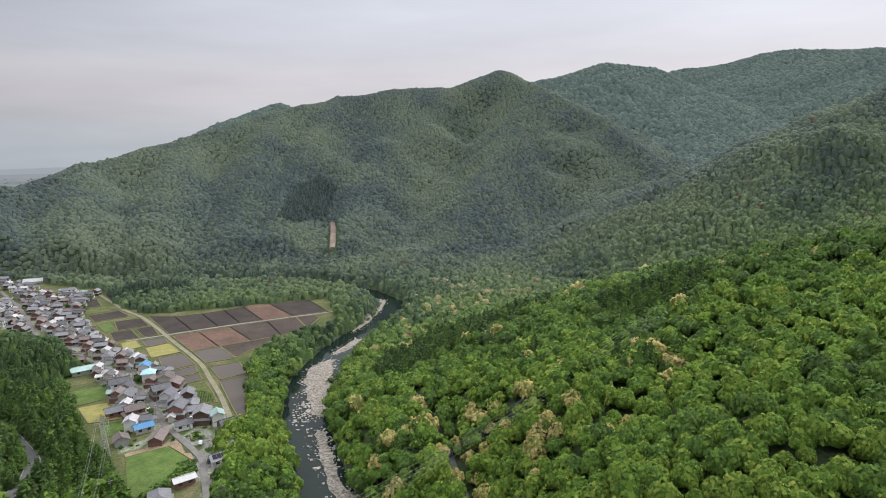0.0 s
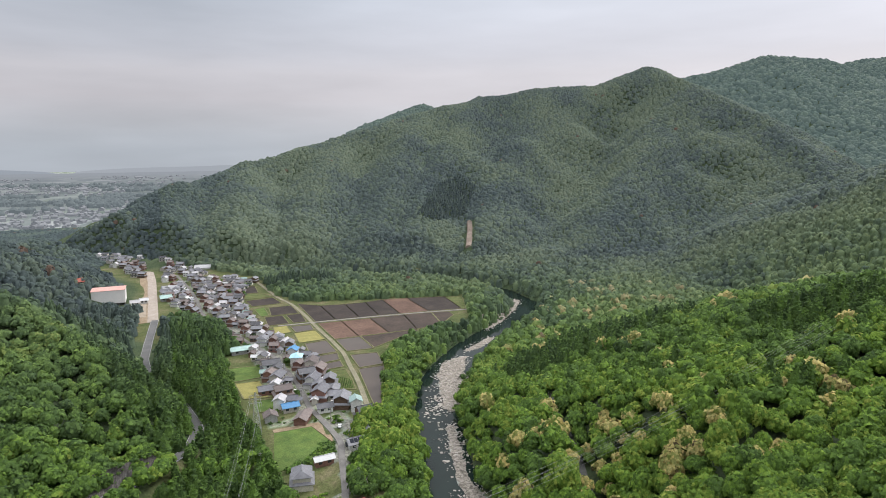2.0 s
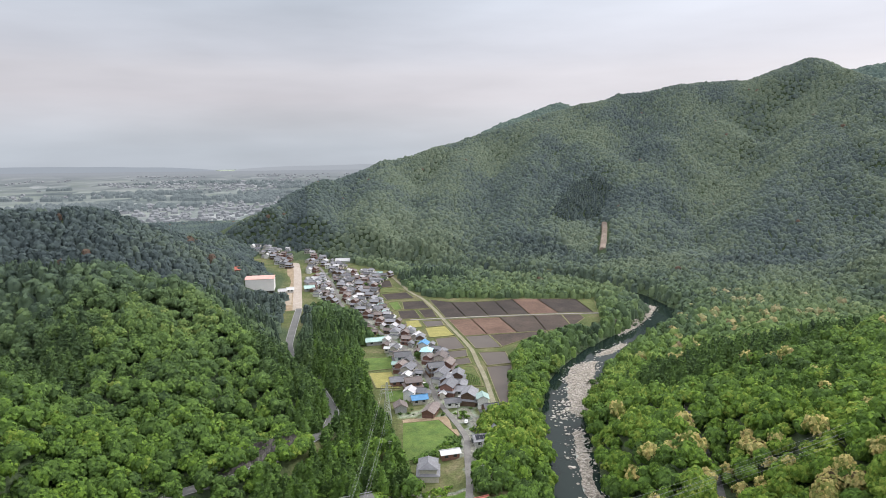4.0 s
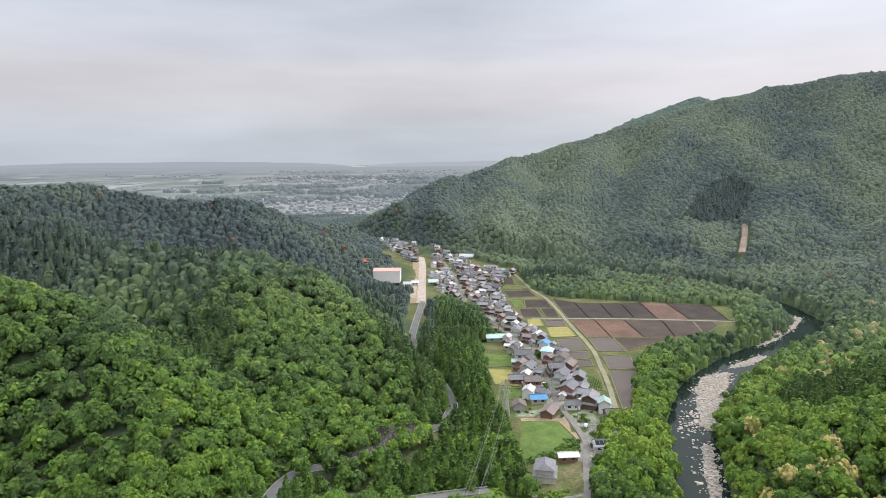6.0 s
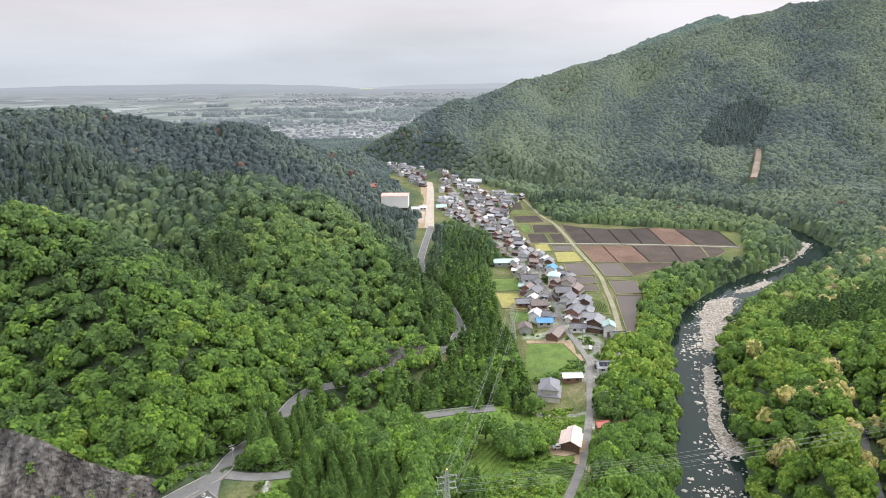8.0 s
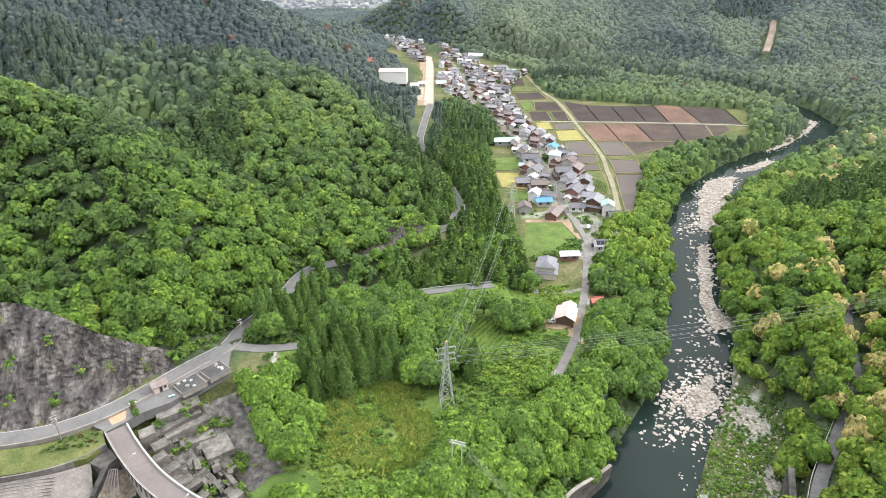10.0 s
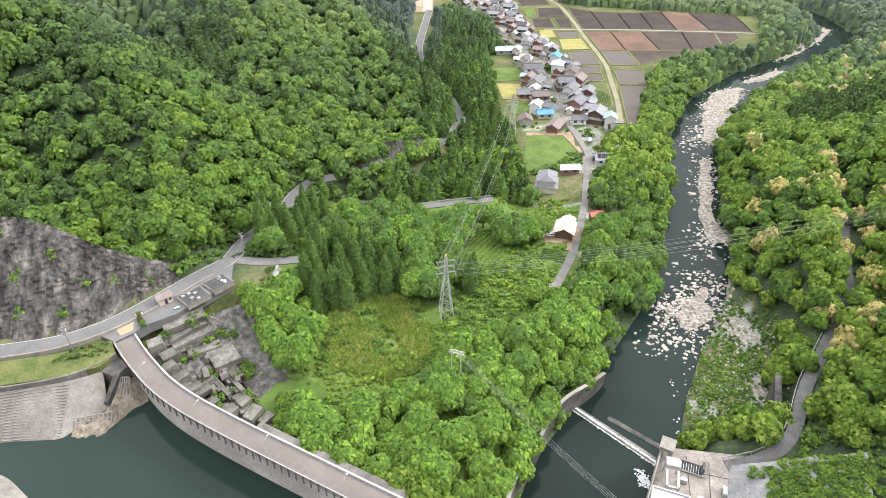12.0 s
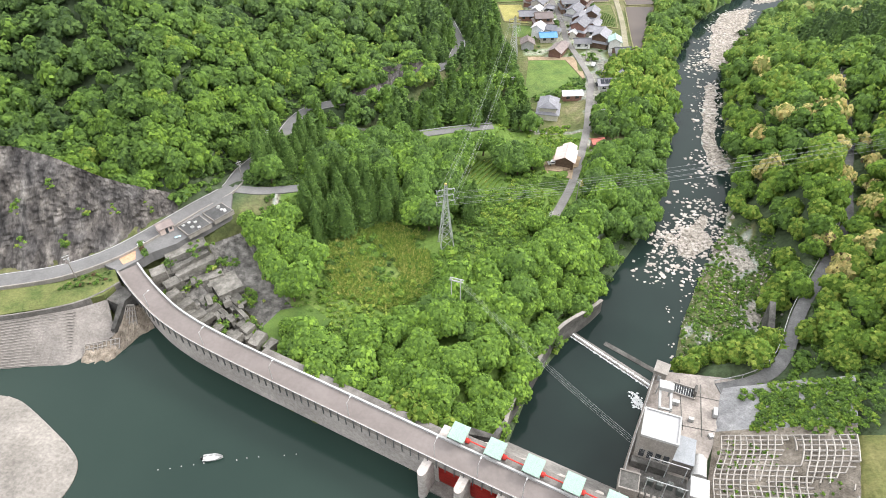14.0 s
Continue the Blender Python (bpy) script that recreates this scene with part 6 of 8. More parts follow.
def flat_hut(x, y, w, d, h, turn, label):
    root = thing("valve_house", label, "building", "low valve houses", pose(x, y, 15.0, 0, 0, turn))
    part("wall", box_bm(-w / 2, w / 2, -d / 2, d / 2, -0.5, h), CONC_PALE, root)
    part("roof", box_bm(-w / 2 + 0.3, w / 2 - 0.3, -d / 2 + 0.3, d / 2 - 0.3, h, h + 0.12), plain("dark_roofing", (0.05, 0.05, 0.05), (0.09, 0.09, 0.088), 0.5, 0.9), root, "dark flat roofing felt")
    rng = random.Random(int(x * 10))
    for i in range(6):
        bx, by = rng.uniform(-w / 2 + 1, w / 2 - 1), rng.uniform(-d / 2 + 1, d / 2 - 1)
        part("roof_vent", box_bm(bx - 0.45, bx + 0.45, by - 0.35, by + 0.35, h + 0.1, h + 0.5, 0.04), WHITE, root, "white roof vent")
    part("parapet", box_bm(-w / 2 - 0.05, w / 2 + 0.05, -d / 2 - 0.05, -d / 2 + 0.25, h, h + 0.25), CONCRETE, root)
    part("parapet", box_bm(-w / 2 - 0.05, w / 2 + 0.05, d / 2 - 0.25, d / 2 + 0.05, h, h + 0.25), CONCRETE, root)


flat_hut(-74.8, 149.4, 7.6, 6.4, 0.9, 48, "low flat-roofed valve house with white vents")
flat_hut(-69.4, 156.0, 7.0, 6.2, 0.9, 50, "low dark-roofed valve house beside the road")


# ---- power station on the right bank ----
YARD_Z = 0.4
yard = tagged(part("yard", flat_bm([(33, 60), (41.2, 78.6), (49.4, 94.6), (55.9, 107.2), (59, 105.6), (75.5, 103.2), (73.5, 100), (69, 95), (65.2, 86.4), (60, 78.4), (56, 68), (52, 60)], -11, YARD_Z), plain("yard_concrete", (0.215, 0.19, 0.168), (0.335, 0.298, 0.268), 0.22, 0.9, bump=0.3, stain=0.35)), "pale stained concrete power station yard", "pavement", kind="structure")
for a, b in (((56, 100), (70.5, 96)), ((55, 90), (66, 87.2)), ((61, 103.4), (57.5, 88)), ((66, 101.5), (61.5, 86))):
    part("joint", sweep_bm(np.array([(*a, YARD_Z), ((a[0] + b[0]) / 2, (a[1] + b[1]) / 2, YARD_Z), (*b, YARD_Z)]), [(-0.12, -0.1), (0.12, -0.1), (0.12, 0.04), (-0.12, 0.04)]), CONC_DARK, yard, "dark drain channel")
tagged(part("yard_parapet", sweep_bm(dense_line([(34, 62, YARD_Z), (41.6, 78.6, YARD_Z), (49.8, 94.4, YARD_Z), (56, 106.6, YARD_Z)], 2), [(-0.2, -0.6), (0.2, -0.6), (0.2, 1.0), (-0.2, 1.0)]), CONC_PALE), "pale parapet wall along the river edge", "wall", kind="structure")
ps_turn = -21.0
station = thing("power_station", "white flat-roofed concrete power station building", "building", m=pose(48.6, 82.2, YARD_Z, 0, 0, ps_turn))
part("wall", box_bm(-4.0, 4.0, -4.0, 3.6, 0, 10.6, 0.06), CONC_PALE, station)
part("roof", box_bm(-3.75, 3.75, -3.75, 3.35, 10.6, 10.72), plain("white_membrane", (0.33, 0.33, 0.33), (0.38, 0.38, 0.38), 0.4, 0.5, stain=0.15, grain=0.3), station, "white roof membrane")
for x0, x1, y0, y1 in ((-4.1, 4.1, -4.1, -3.75), (-4.1, 4.1, 3.35, 3.7), (-4.1, -3.75, -3.75, 3.35), (3.75, 4.1, -3.75, 3.35)):
    part("parapet", box_bm(x0, x1, y0, y1, 10.4, 11.1), WHITE, station)
for i in range(4):
    part("window", box_bm(-3.3 + i * 1.8, -2.1 + i * 1.8, -4.06, -3.98, 3.0, 5.6), GLASS, station)
part("annex", box_bm(4.0, 8.6, -3.8, 3.2, 0, 4.8, 0.05), CONCRETE, station)
part("annex_roof", box_bm(4.05, 8.7, -3.9, 3.3, 4.8, 4.95), plain("grey_sheet_roof", (0.24, 0.255, 0.27), (0.30, 0.315, 0.33), 0.5, 0.6), station, "grey sheet roof")
part("rear_annex", box_bm(-3.0, 4.5, 3.6, 8.2, 0, 3.6, 0.05), CONCRETE, station)
part("lower_terrace", box_bm(-4.4, 3.6, -5.6, -4.0, 0, 2.4, 0.04), CONC_DARK, station)
gan = thing("gantry_crane", "white steel gantry crane over the intake", "crane", m=pose(54.2, 95.0, YARD_Z, 0, 0, ps_turn + 4))
for sx in (-1.3, 1.3):
    part("beam", box_bm(sx - 0.3, sx + 0.3, -4.6, 4.0, 4.4, 5.1, 0.05), WHITE, gan)
    for sy in (-4.2, 3.6):
        part("leg", rod_bm((sx * 1.2, sy, 0), (sx, sy, 4.5), 0.22, 0.18, 4), WHITE, gan)
part("trolley", box_bm(-1.7, 1.7, 0.6, 2.8, 5.1, 6.3, 0.06), WHITE, gan)
part("cross_beam", box_bm(-1.6, 1.6, 3.6, 4.2, 4.5, 5.1, 0.04), WHITE, gan)
part("cross_beam", box_bm(-1.6, 1.6, -4.7, -4.2, 4.5, 5.1, 0.04), WHITE, gan)
hut = thing("pump_hut", "grey flat-roofed concrete hut by the water", "building", m=pose(40.6, 73.0, YARD_Z, 0, 0, -19))
part("wall", box_bm(-2.2, 2.2, -2.3, 2.3, 0, 3.4, 0.05), CONC_PALE, hut)
part("roof", box_bm(-1.95, 1.95, -2.05, 2.05, 3.4, 3.5), CONC_DARK, hut)
for y0 in (-2.35, 2.05):
    part("parapet", box_bm(-2.3, 2.3, y0, y0 + 0.3, 3.3, 3.75), CONC_PALE, hut)
hut2 = thing("intake_hut", "small pale concrete control hut at the weir", "building", m=pose(56.2, 104.4, YARD_Z, 0, 0, -28))
part("wall", box_bm(-1.6, 1.6, -1.8, 1.8, 0, 3.2, 0.05), CONC_PALE, hut2)
part("roof", box_bm(-1.8, 1.8, -2.0, 2.0, 3.2, 3.45, 0.04), CONC_PALE, hut2)
part("door", box_bm(-0.45, 0.45, -1.86, -1.78, 0, 2.0), STEEL, hut2)
tank = thing("penstock", "large white steel pipe emerging from the slope", "pipe", m=pose(57.4, 76.5, YARD_Z, 0, 0, -19))
part("pipe", rod_bm((0, -2.4, 2.0), (0, 2.6, 2.0), 1.7, 1.7, 24), WHITE, tank)
part("pipe_end", rod_bm((0, 2.6, 2.0), (0, 3.4, 2.0), 1.2, 1.1, 24), WHITE, tank)
part("housing", box_bm(-2.0, 2.0, -8.5, -3.4, 0, 4.0, 0.06), WHITE, tank, "white sheet-clad housing")
part("cradle", box_bm(-1.8, 1.8, -2.0, 2.2, 0, 1.0), CONCRETE, tank)
part("cradle", box_bm(-1.5, 1.5, -3.3, -2.5, 0, 3.4), CONC_DARK, tank)
rngq = random.Random(4)
sw = thing("switchyard", "open switchyard with dark transformers and steel frames", "switchyard", m=pose(49.0, 74.0, YARD_Z, 0, 0, -21))
part("gravel_bed", box_bm(-5.2, 5.0, -5.2, 3.0, -0.3, 0.06), CONC_DARK, sw)
for i in range(4):
    x, y = -3 + i * 2.2, rngq.uniform(-1.5, 1.0)
    t = part("transformer", box_bm(x - 0.7, x + 0.7, y - 0.6, y + 0.6, 0, 1.9, 0.08), plain("dark_green_paint", (0.07, 0.08, 0.075), (0.11, 0.12, 0.11), 1.0, 0.5), sw)
    part("bushing", rod_bm((x - 0.3, y, 1.9), (x - 0.3, y, 2.7), 0.1, 0.06, 6), STEEL, t)
    part("bushing", rod_bm((x + 0.3, y, 1.9), (x + 0.3, y, 2.7), 0.1, 0.06, 6), STEEL, t)
for x in (-4, 0, 4):
    for y in (-3.6, 1.8):
        part("mast", rod_bm((x, y, 0), (x, y, 6.2), 0.13, 0.09, 6), STEEL, sw)
for y in (-3.6, 1.8):
    part("busbar", rod_bm((-4.4, y, 6.1), (4.4, y, 6.1), 0.10, 0.10, 6), STEEL, sw)
for i in range(7):
    part("cabinet", box_bm(-4.6 + i * 1.3, -3.8 + i * 1.3, -5.0, -4.4, 0, 1.5, 0.03), CONC_PALE, sw)

# intake well, railings and loose gear on the yard
well = thing("intake_well", "intake well with a steel screen in the yard, its depth painted dark", "intake well", m=pose(61.0, 99.4, YARD_Z, 0, 0, -24))
# near-black sheet at yard level, painted for the shade inside the well
part("well_floor", box_bm(-2.6, 2.6, -1.5, 1.5, -0.3, 0.05), plain("well_shade_paint", (0.02, 0.022, 0.024), (0.04, 0.042, 0.045), 0.8, 0.6), well, "near-black sheet painted for the shade in the well")
for x0, x1, y0, y1 in ((-2.9, 2.9, -1.8, -1.5), (-2.9, 2.9, 1.5, 1.8), (-2.9, -2.6, -1.5, 1.5), (2.6, 2.9, -1.5, 1.5)):
    part("curb", box_bm(x0, x1, y0, y1, -0.3, 0.6, 0.03), CONC_PALE, well)
for i in range(9):
    part("screen_bar", box_bm(-2.4 + i * 0.6 - 0.05, -2.4 + i * 0.6 + 0.05, -1.5, 1.5, 0.08, 0.2), STEEL, well)
part("screen_rake", box_bm(2.3, 2.9, -1.2, 1.2, 0.6, 2.6, 0.05), CONC_DARK, well, "dark rake machine")
fence = thing("yard_railing", "thin grey steel railing along the yard's river edge", "railing")
rl = np.array(dense_line([(36, 66, YARD_Z + 1.0), (41.6, 78.6, YARD_Z + 1.0), (49.8, 94.4, YARD_Z + 1.0), (55.4, 105.4, YARD_Z + 1.0)], 2.0))
for lift in (0.55, 1.0):
    part("rail", sweep_bm(rl + [0, 0, lift], [(-0.04, -0.04), (0.04, -0.04), (0.04, 0.04), (-0.04, 0.04)]), STEEL, fence)
for p in rl:
    part("post", rod_bm((p[0], p[1], YARD_Z + 0.9), (p[0], p[1], YARD_Z + 2.05), 0.05, 0.05, 5), STEEL, fence)
for x, y, w, d, h, turn, words in ((66.6, 92.4, 2.4, 0.9, 1.5, 70, "grey steel control cabinet on the yard"), (60.2, 90.6, 1.2, 0.8, 1.1, -20, "small grey steel cabinet beside the annex"), (57.8, 95.6, 1.6, 1.0, 1.3, -20, "pale steel equipment box by the crane"), (63.6, 86.0, 1.0, 1.0, 0.9, 10, "low grey junction box on the yard")):
    cab = thing("control_cabinet", words, "cabinet", m=pose(x, y, YARD_Z, 0, 0, turn))
    part("body", box_bm(-w / 2, w / 2, -d / 2, d / 2, 0.08, h, 0.03), STEEL, cab)
    part("plinth", box_bm(-w / 2 - 0.08, w / 2 + 0.08, -d / 2 - 0.08, d / 2 + 0.08, -0.1, 0.08), CONC_DARK, cab)
    part("door_seam", box_bm(-0.02, 0.02, -d / 2 - 0.012, -d / 2 + 0.01, 0.15, h - 0.08), CONC_DARK, cab)

# shotcrete and the concrete grid on the cut slope
def on_slope(u, v):
    """u: along the foot of the slope, v: up it, in metres of plan."""
    x, y = 65.2 - 0.41 * u + 0.91 * v, 86.4 - 0.91 * u - 0.41 * v
    return x, y, float(floor_height(np.array(x), np.array(y)))


def slope_sheet(name, u0, u1, v0, v1, lift, rough, material, label, category, rest=False):
    """A lumpy sheet laid on the cut slope, or on the land behind it."""
    us, vs = np.arange(u0, u1 + 0.01, 1.0), np.arange(v0, v1 + 0.01, 0.9)
    V = []
    for u in us:
        for v in vs:
            x, y, z = on_slope(u, v)
            z = float(surface(x, y)) if rest else z
            V.append((x, y, z + lift + rough * noise.fractal(Vector((x, y, 0)) * 0.3, 1.0, 2.0, 4)))
    k = np.arange(len(us) * len(vs)).reshape(len(us), len(vs))
    return tagged(quad_mesh(name, np.array(V), np.stack([k[:-1, :-1], k[1:, :-1], k[1:, 1:], k[:-1, 1:]], -1).reshape(-1, 4), material), label, category, kind="structure")


slope_sheet("cut_slope", -1, 37, -0.5, 24, 0.12, 0.5, plain("slope_earth", (0.13, 0.11, 0.085), (0.33, 0.29, 0.24), 0.3, 0.95, bump=0.8, dist=0.3, stain=0.35), "rough pale earth of the cut slope above the yard", "slope")
slope_sheet("shotcrete", -15, -1, -0.5, 24, 0.12, 0.45, plain("shotcrete", (0.235, 0.235, 0.24), (0.36, 0.357, 0.355), 0.3, 0.93, bump=0.6, dist=0.3, stain=0.3), "grey sprayed concrete on the slope above the yard", "slope")
slope_sheet("grass_bank", 1, 46, 24.2, 38, 0.35, 0.25, plain("dry_bank_grass", (0.13, 0.15, 0.045), (0.24, 0.225, 0.09), 0.14, 0.95, bump=0.8, dist=0.3, stain=0.15), "yellow-green grass bank beside the lattice", "grass", True)
LATTICE = plain("lattice_concrete", (0.31, 0.285, 0.255), (0.44, 0.41, 0.37), 0.4, 0.9, bump=0.3, stain=0.2)
grid = thing("concrete_lattice", "pale broken concrete lattice of beams on the cut slope", "lattice")
rng_g = np.random.RandomState(41)
GRID_U, GRID_V = 30, 20
def grid_node(i, j):
    """A crossing of the lattice: wide cells below, narrow ones at the far end, all a little out of line."""
    u = 0.6 + i * (1.35 if i < 14 else 1.05) + (0 if i < 14 else 14 * 0.30) + 0.08 * j
    v = 0.8 + j * 1.19 + 0.5 * math.sin(i * 0.55) + 0.25 * math.sin(i * 1.7 + j)
    x, y, z = on_slope(u, min(v, 23.8))
    return np.array((x, y, z + 0.42 + 0.16 * math.sin(i * 2.3 + j * 1.1)))


def beam_run(nodes, name):
    if len(nodes) > 1:
        line = np.array(dense_line([tuple(q) for q in nodes], 0.9))
        part(name, sweep_bm(line, [(-0.12, -0.5), (0.12, -0.5), (0.12, 0.16), (-0.12, 0.16)]), LATTICE, grid)


missing = {(i, j) for i in range(GRID_U) for j in range(GRID_V) if fbm(np.array(i * 1.0), np.array(j * 1.0 + 40), 5.0, 2) > 0.70 or rng_g.rand() < 0.02}
for j in range(GRID_V):
    run = []
    for i in range(GRID_U):
        run.append(grid_node(i, j))
        if (i, j) in missing:
            beam_run(run, "rail_beam")
            run = []
    beam_run(run, "rail_beam")
for i in range(GRID_U):
    run = []
    for j in range(GRID_V):
        run.append(grid_node(i, j))
        if (i, j) in missing:
            beam_run(run, "rib_beam")
            run = []
    beam_run(run, "rib_beam")
bank_v, bank_q = [], []
for i in range(170):
    on_top = i < 120
    u, v = (rng_g.uniform(-14, 2), rng_g.uniform(3, 24)) if on_top else (rng_g.uniform(2, 34), rng_g.uniform(6, 23.5))
    x, y, z = on_slope(u, v)
    if on_top and (fbm(np.array(x), np.array(y), 9, 2) < 0.46 and v < 17):
        continue
    bank_v.append((x, y, z - 0.1))
rad = rng_g.uniform(0.4, 1.2, len(bank_v))
rad[-50:] *= 0.5
scatter("slope_undergrowth", BUSH, np.array(bank_v), rad, rng_g.uniform(0.5, 0.9, len(bank_v)), rng_g.uniform(0.48, 0.70, len(bank_v)), "bright green shrubs creeping over the cut slope", "undergrowth", 42)
wall_r = tagged(part("retaining_wall", flat_bm([(86.2, 110.6), (93.8, 128.8), (95.4, 128.4), (90.4, 116), (87.6, 110)], -7, 2.0, None, lambda x, y: 1.2 + 0.1 * (y - 110)), CONC_DARK), "dark stained retaining wall under the lane", "wall", kind="structure")
rail_r = thing("guard_rail", "white-topped guard rail along the wooded lane", "guard rail")
gl = offset_line(line_right, -2.2)
part("rail", sweep_bm(gl + [0, 0, 0.85], [(-0.06, -0.15), (0.06, -0.15), (0.06, 0.15), (-0.06, 0.15)]), WHITE, rail_r)
pm = None
for i in range(0, len(gl), 1):
    if pm is None:
        ob = part("post", rod_bm((0, 0, -0.5), (0, 0, 0.9), 0.07, 0.07, 5), WHITE, rail_r)
        pm = ob.data
    else:
        ob = new("post", pm)
        ob.parent = rail_r
    ob.location = gl[i]

# ---- on the reservoir ----
boat = thing("boat", "small white motorboat moored on the reservoir", "boat", m=pose(-52.7, 78.4, WATER_R, 0, 0, 6))
bm = bmesh.new()
rings = []
for x, w, zt in ((-2.2, 0.75, 0.55), (-1.0, 0.9, 0.55), (0.6, 0.85, 0.6), (1.6, 0.5, 0.7), (2.3, 0.06, 0.8)):
    rings.append([bm.verts.new((x, yy * w, zz)) for yy, zz in ((-1, zt), (-0.8, 0.0), (0, -0.25), (0.8, 0.0), (1, zt), (0.8, zt - 0.05), (0.6, 0.15), (-0.6, 0.15), (-0.8, zt - 0.05))])
for a, b in zip(rings, rings[1:]):
    for i in range(9):
        bm.faces.new((a[i], a[(i + 1) % 9], b[(i + 1) % 9], b[i]))
bm.faces.new(rings[0])
bm.faces.new(rings[-1][::-1])
bmesh.ops.recalc_face_normals(bm, faces=bm.faces[:])
part("hull", bm, WHITE, boat)
for x in (-1.2, 0.2):
    part("bench", box_bm(x - 0.2, x + 0.2, -0.7, 0.7, 0.3, 0.38), STEEL, boat)
part("outboard_motor", box_bm(-2.6, -2.2, -0.2, 0.2, 0.1, 0.95, 0.06), plain("black_plastic", (0.02, 0.02, 0.02), (0.04, 0.04, 0.04), 2, 0.4), boat)
buoy = None
for x, y in ((-64.2, 75.6), (-61.6, 75.9), (-59.2, 76.4), (-56.6, 76.8), (-47.2, 77.9), (-45.0, 78.4), (-42.4, 78.7), (-36.6, 79.0), (-54.4, 77.2), (-34, 79.3)):
    if buoy is None:
        bm = bmesh.new()
        bmesh.ops.create_uvsphere(bm, u_segments=10, v_segments=6, radius=0.16)
        buoy = tagged(part("buoy", bm, WHITE), "small white float of a boom line", "buoy", "buoys of the boom")
        buoy.matrix_basis = pose(x, y, WATER_R + 0.02)
    else:
        copy_thing(buoy, pose(x, y, WATER_R + 0.02))

# ---- fields ----
def soil(name, c1, c2):
    return plain(name, c1, c2, 0.06, 0.9, bump=0.4, dist=0.1, stain=0.25)


SOIL = {"dark": soil("dark_wet_soil", (0.034, 0.027, 0.024), (0.062, 0.048, 0.040)), "brown": soil("brown_puddled_soil", (0.052, 0.040, 0.033), (0.090, 0.066, 0.053)),
        "red": soil("reddish_soil", (0.125, 0.075, 0.055), (0.18, 0.112, 0.082)), "water": PADDY_WATER, "yellow": plain("ripening_barley", (0.24, 0.22, 0.07), (0.32, 0.295, 0.10), 0.2, 0.9, bump=0.6, dist=0.2),
        "green": LAWN, "grass": GRASS}
FIELD_WORDS = {"dark": "ploughed dark wet paddy field", "brown": "puddled brown paddy field", "red": "drying reddish-brown paddy field", "water": "flooded paddy field reflecting the sky", "yellow": "field of ripening yellow barley",
               "green": "bright green seedling field", "grass": "grassy fallow field"}
BUND = plain("grassy_bund", (0.12, 0.125, 0.05), (0.22, 0.205, 0.11), 0.4, 0.95, bump=0.5, dist=0.1)


def field(kind, poly):
    c = np.mean(poly, axis=0)
    root = tagged(part("paddy_field", flat_bm(poly, -0.5, 0.16), SOIL[kind]), FIELD_WORDS[kind] + " with low grassy bunds", "field", kind="structure")
    ring = [np.array(p, float) for p in poly] + [np.array(poly[0], float)]
    for a, b in zip(ring, ring[1:]):
        d = (b - a) / max(1e-6, np.hypot(*(b - a)))
        n = np.array([-d[1], d[0]]) * 0.3
        bm = flat_bm([a + n, b + n, b - n, a - n], -0.5, 0.34)
        part("bund", bm, BUND, root)


TOP = [(103.5, 553), (120.6, 538), (141.4, 534), (159.5, 533.5), (177, 536.5), (199, 532.5), (232.6, 524), (247, 516)]
CUT = [(104.8, 487.2), (121.3, 486.8), (140.5, 485.4), (157, 484.4), (174.4, 483), (199, 481), (228, 476.8), (232, 477)]
for i, k in enumerate(("dark", "dark", "dark", "dark", "red", "dark", "grass")):
    field(k, [CUT[i], CUT[i + 1], TOP[i + 1], TOP[i]])
LOW = [(107.2, 435.5), (125, 435.5), (148, 435), (170.4, 434.8), (193, 440.5)]
MID = [(105.4, 481.6), (124.1, 480.6), (147.2, 479.6), (176.1, 478.4), (199, 475.8)]
for i, k in enumerate(("red", "red", "brown", "brown")):
    field(k, [LOW[i], LOW[i + 1], MID[i + 1], MID[i]])
field("brown", [(193.6, 440.6), (213.3, 462), (214, 472.4), (199.6, 475.6)])
field("water", [(107.8, 405), (126, 403.6), (125.2, 434), (107.4, 434.2)])
field("brown", [(127, 405), (150, 420), (168, 428), (170, 434), (126, 434)])
field("water", [(106, 370), (122.4, 371), (125.6, 394.5), (107.6, 396.5)])
field("water", [(95.4, 301), (104.6, 312), (108.6, 334.3), (121.6, 367.6), (104.8, 368), (102.4, 352), (98, 322)])
field("water", [(85, 464.5), (99, 466), (99.8, 481), (84.4, 482)])
field("yellow", [(82, 437), (100.8, 438.4), (99.6, 464), (83.4, 462.6)])
field("water", [(83.4, 405.4), (101.4, 407), (101, 435), (85.4, 433.8)])
field("water", [(82.4, 387), (98.6, 390.4), (101, 404), (83, 402.6)])
field("water", [(82, 374.6), (97.6, 376), (98.6, 388), (82.2, 385)])
field("grass", [(83, 341), (94, 336), (96.4, 352), (97.4, 371), (87, 371)])
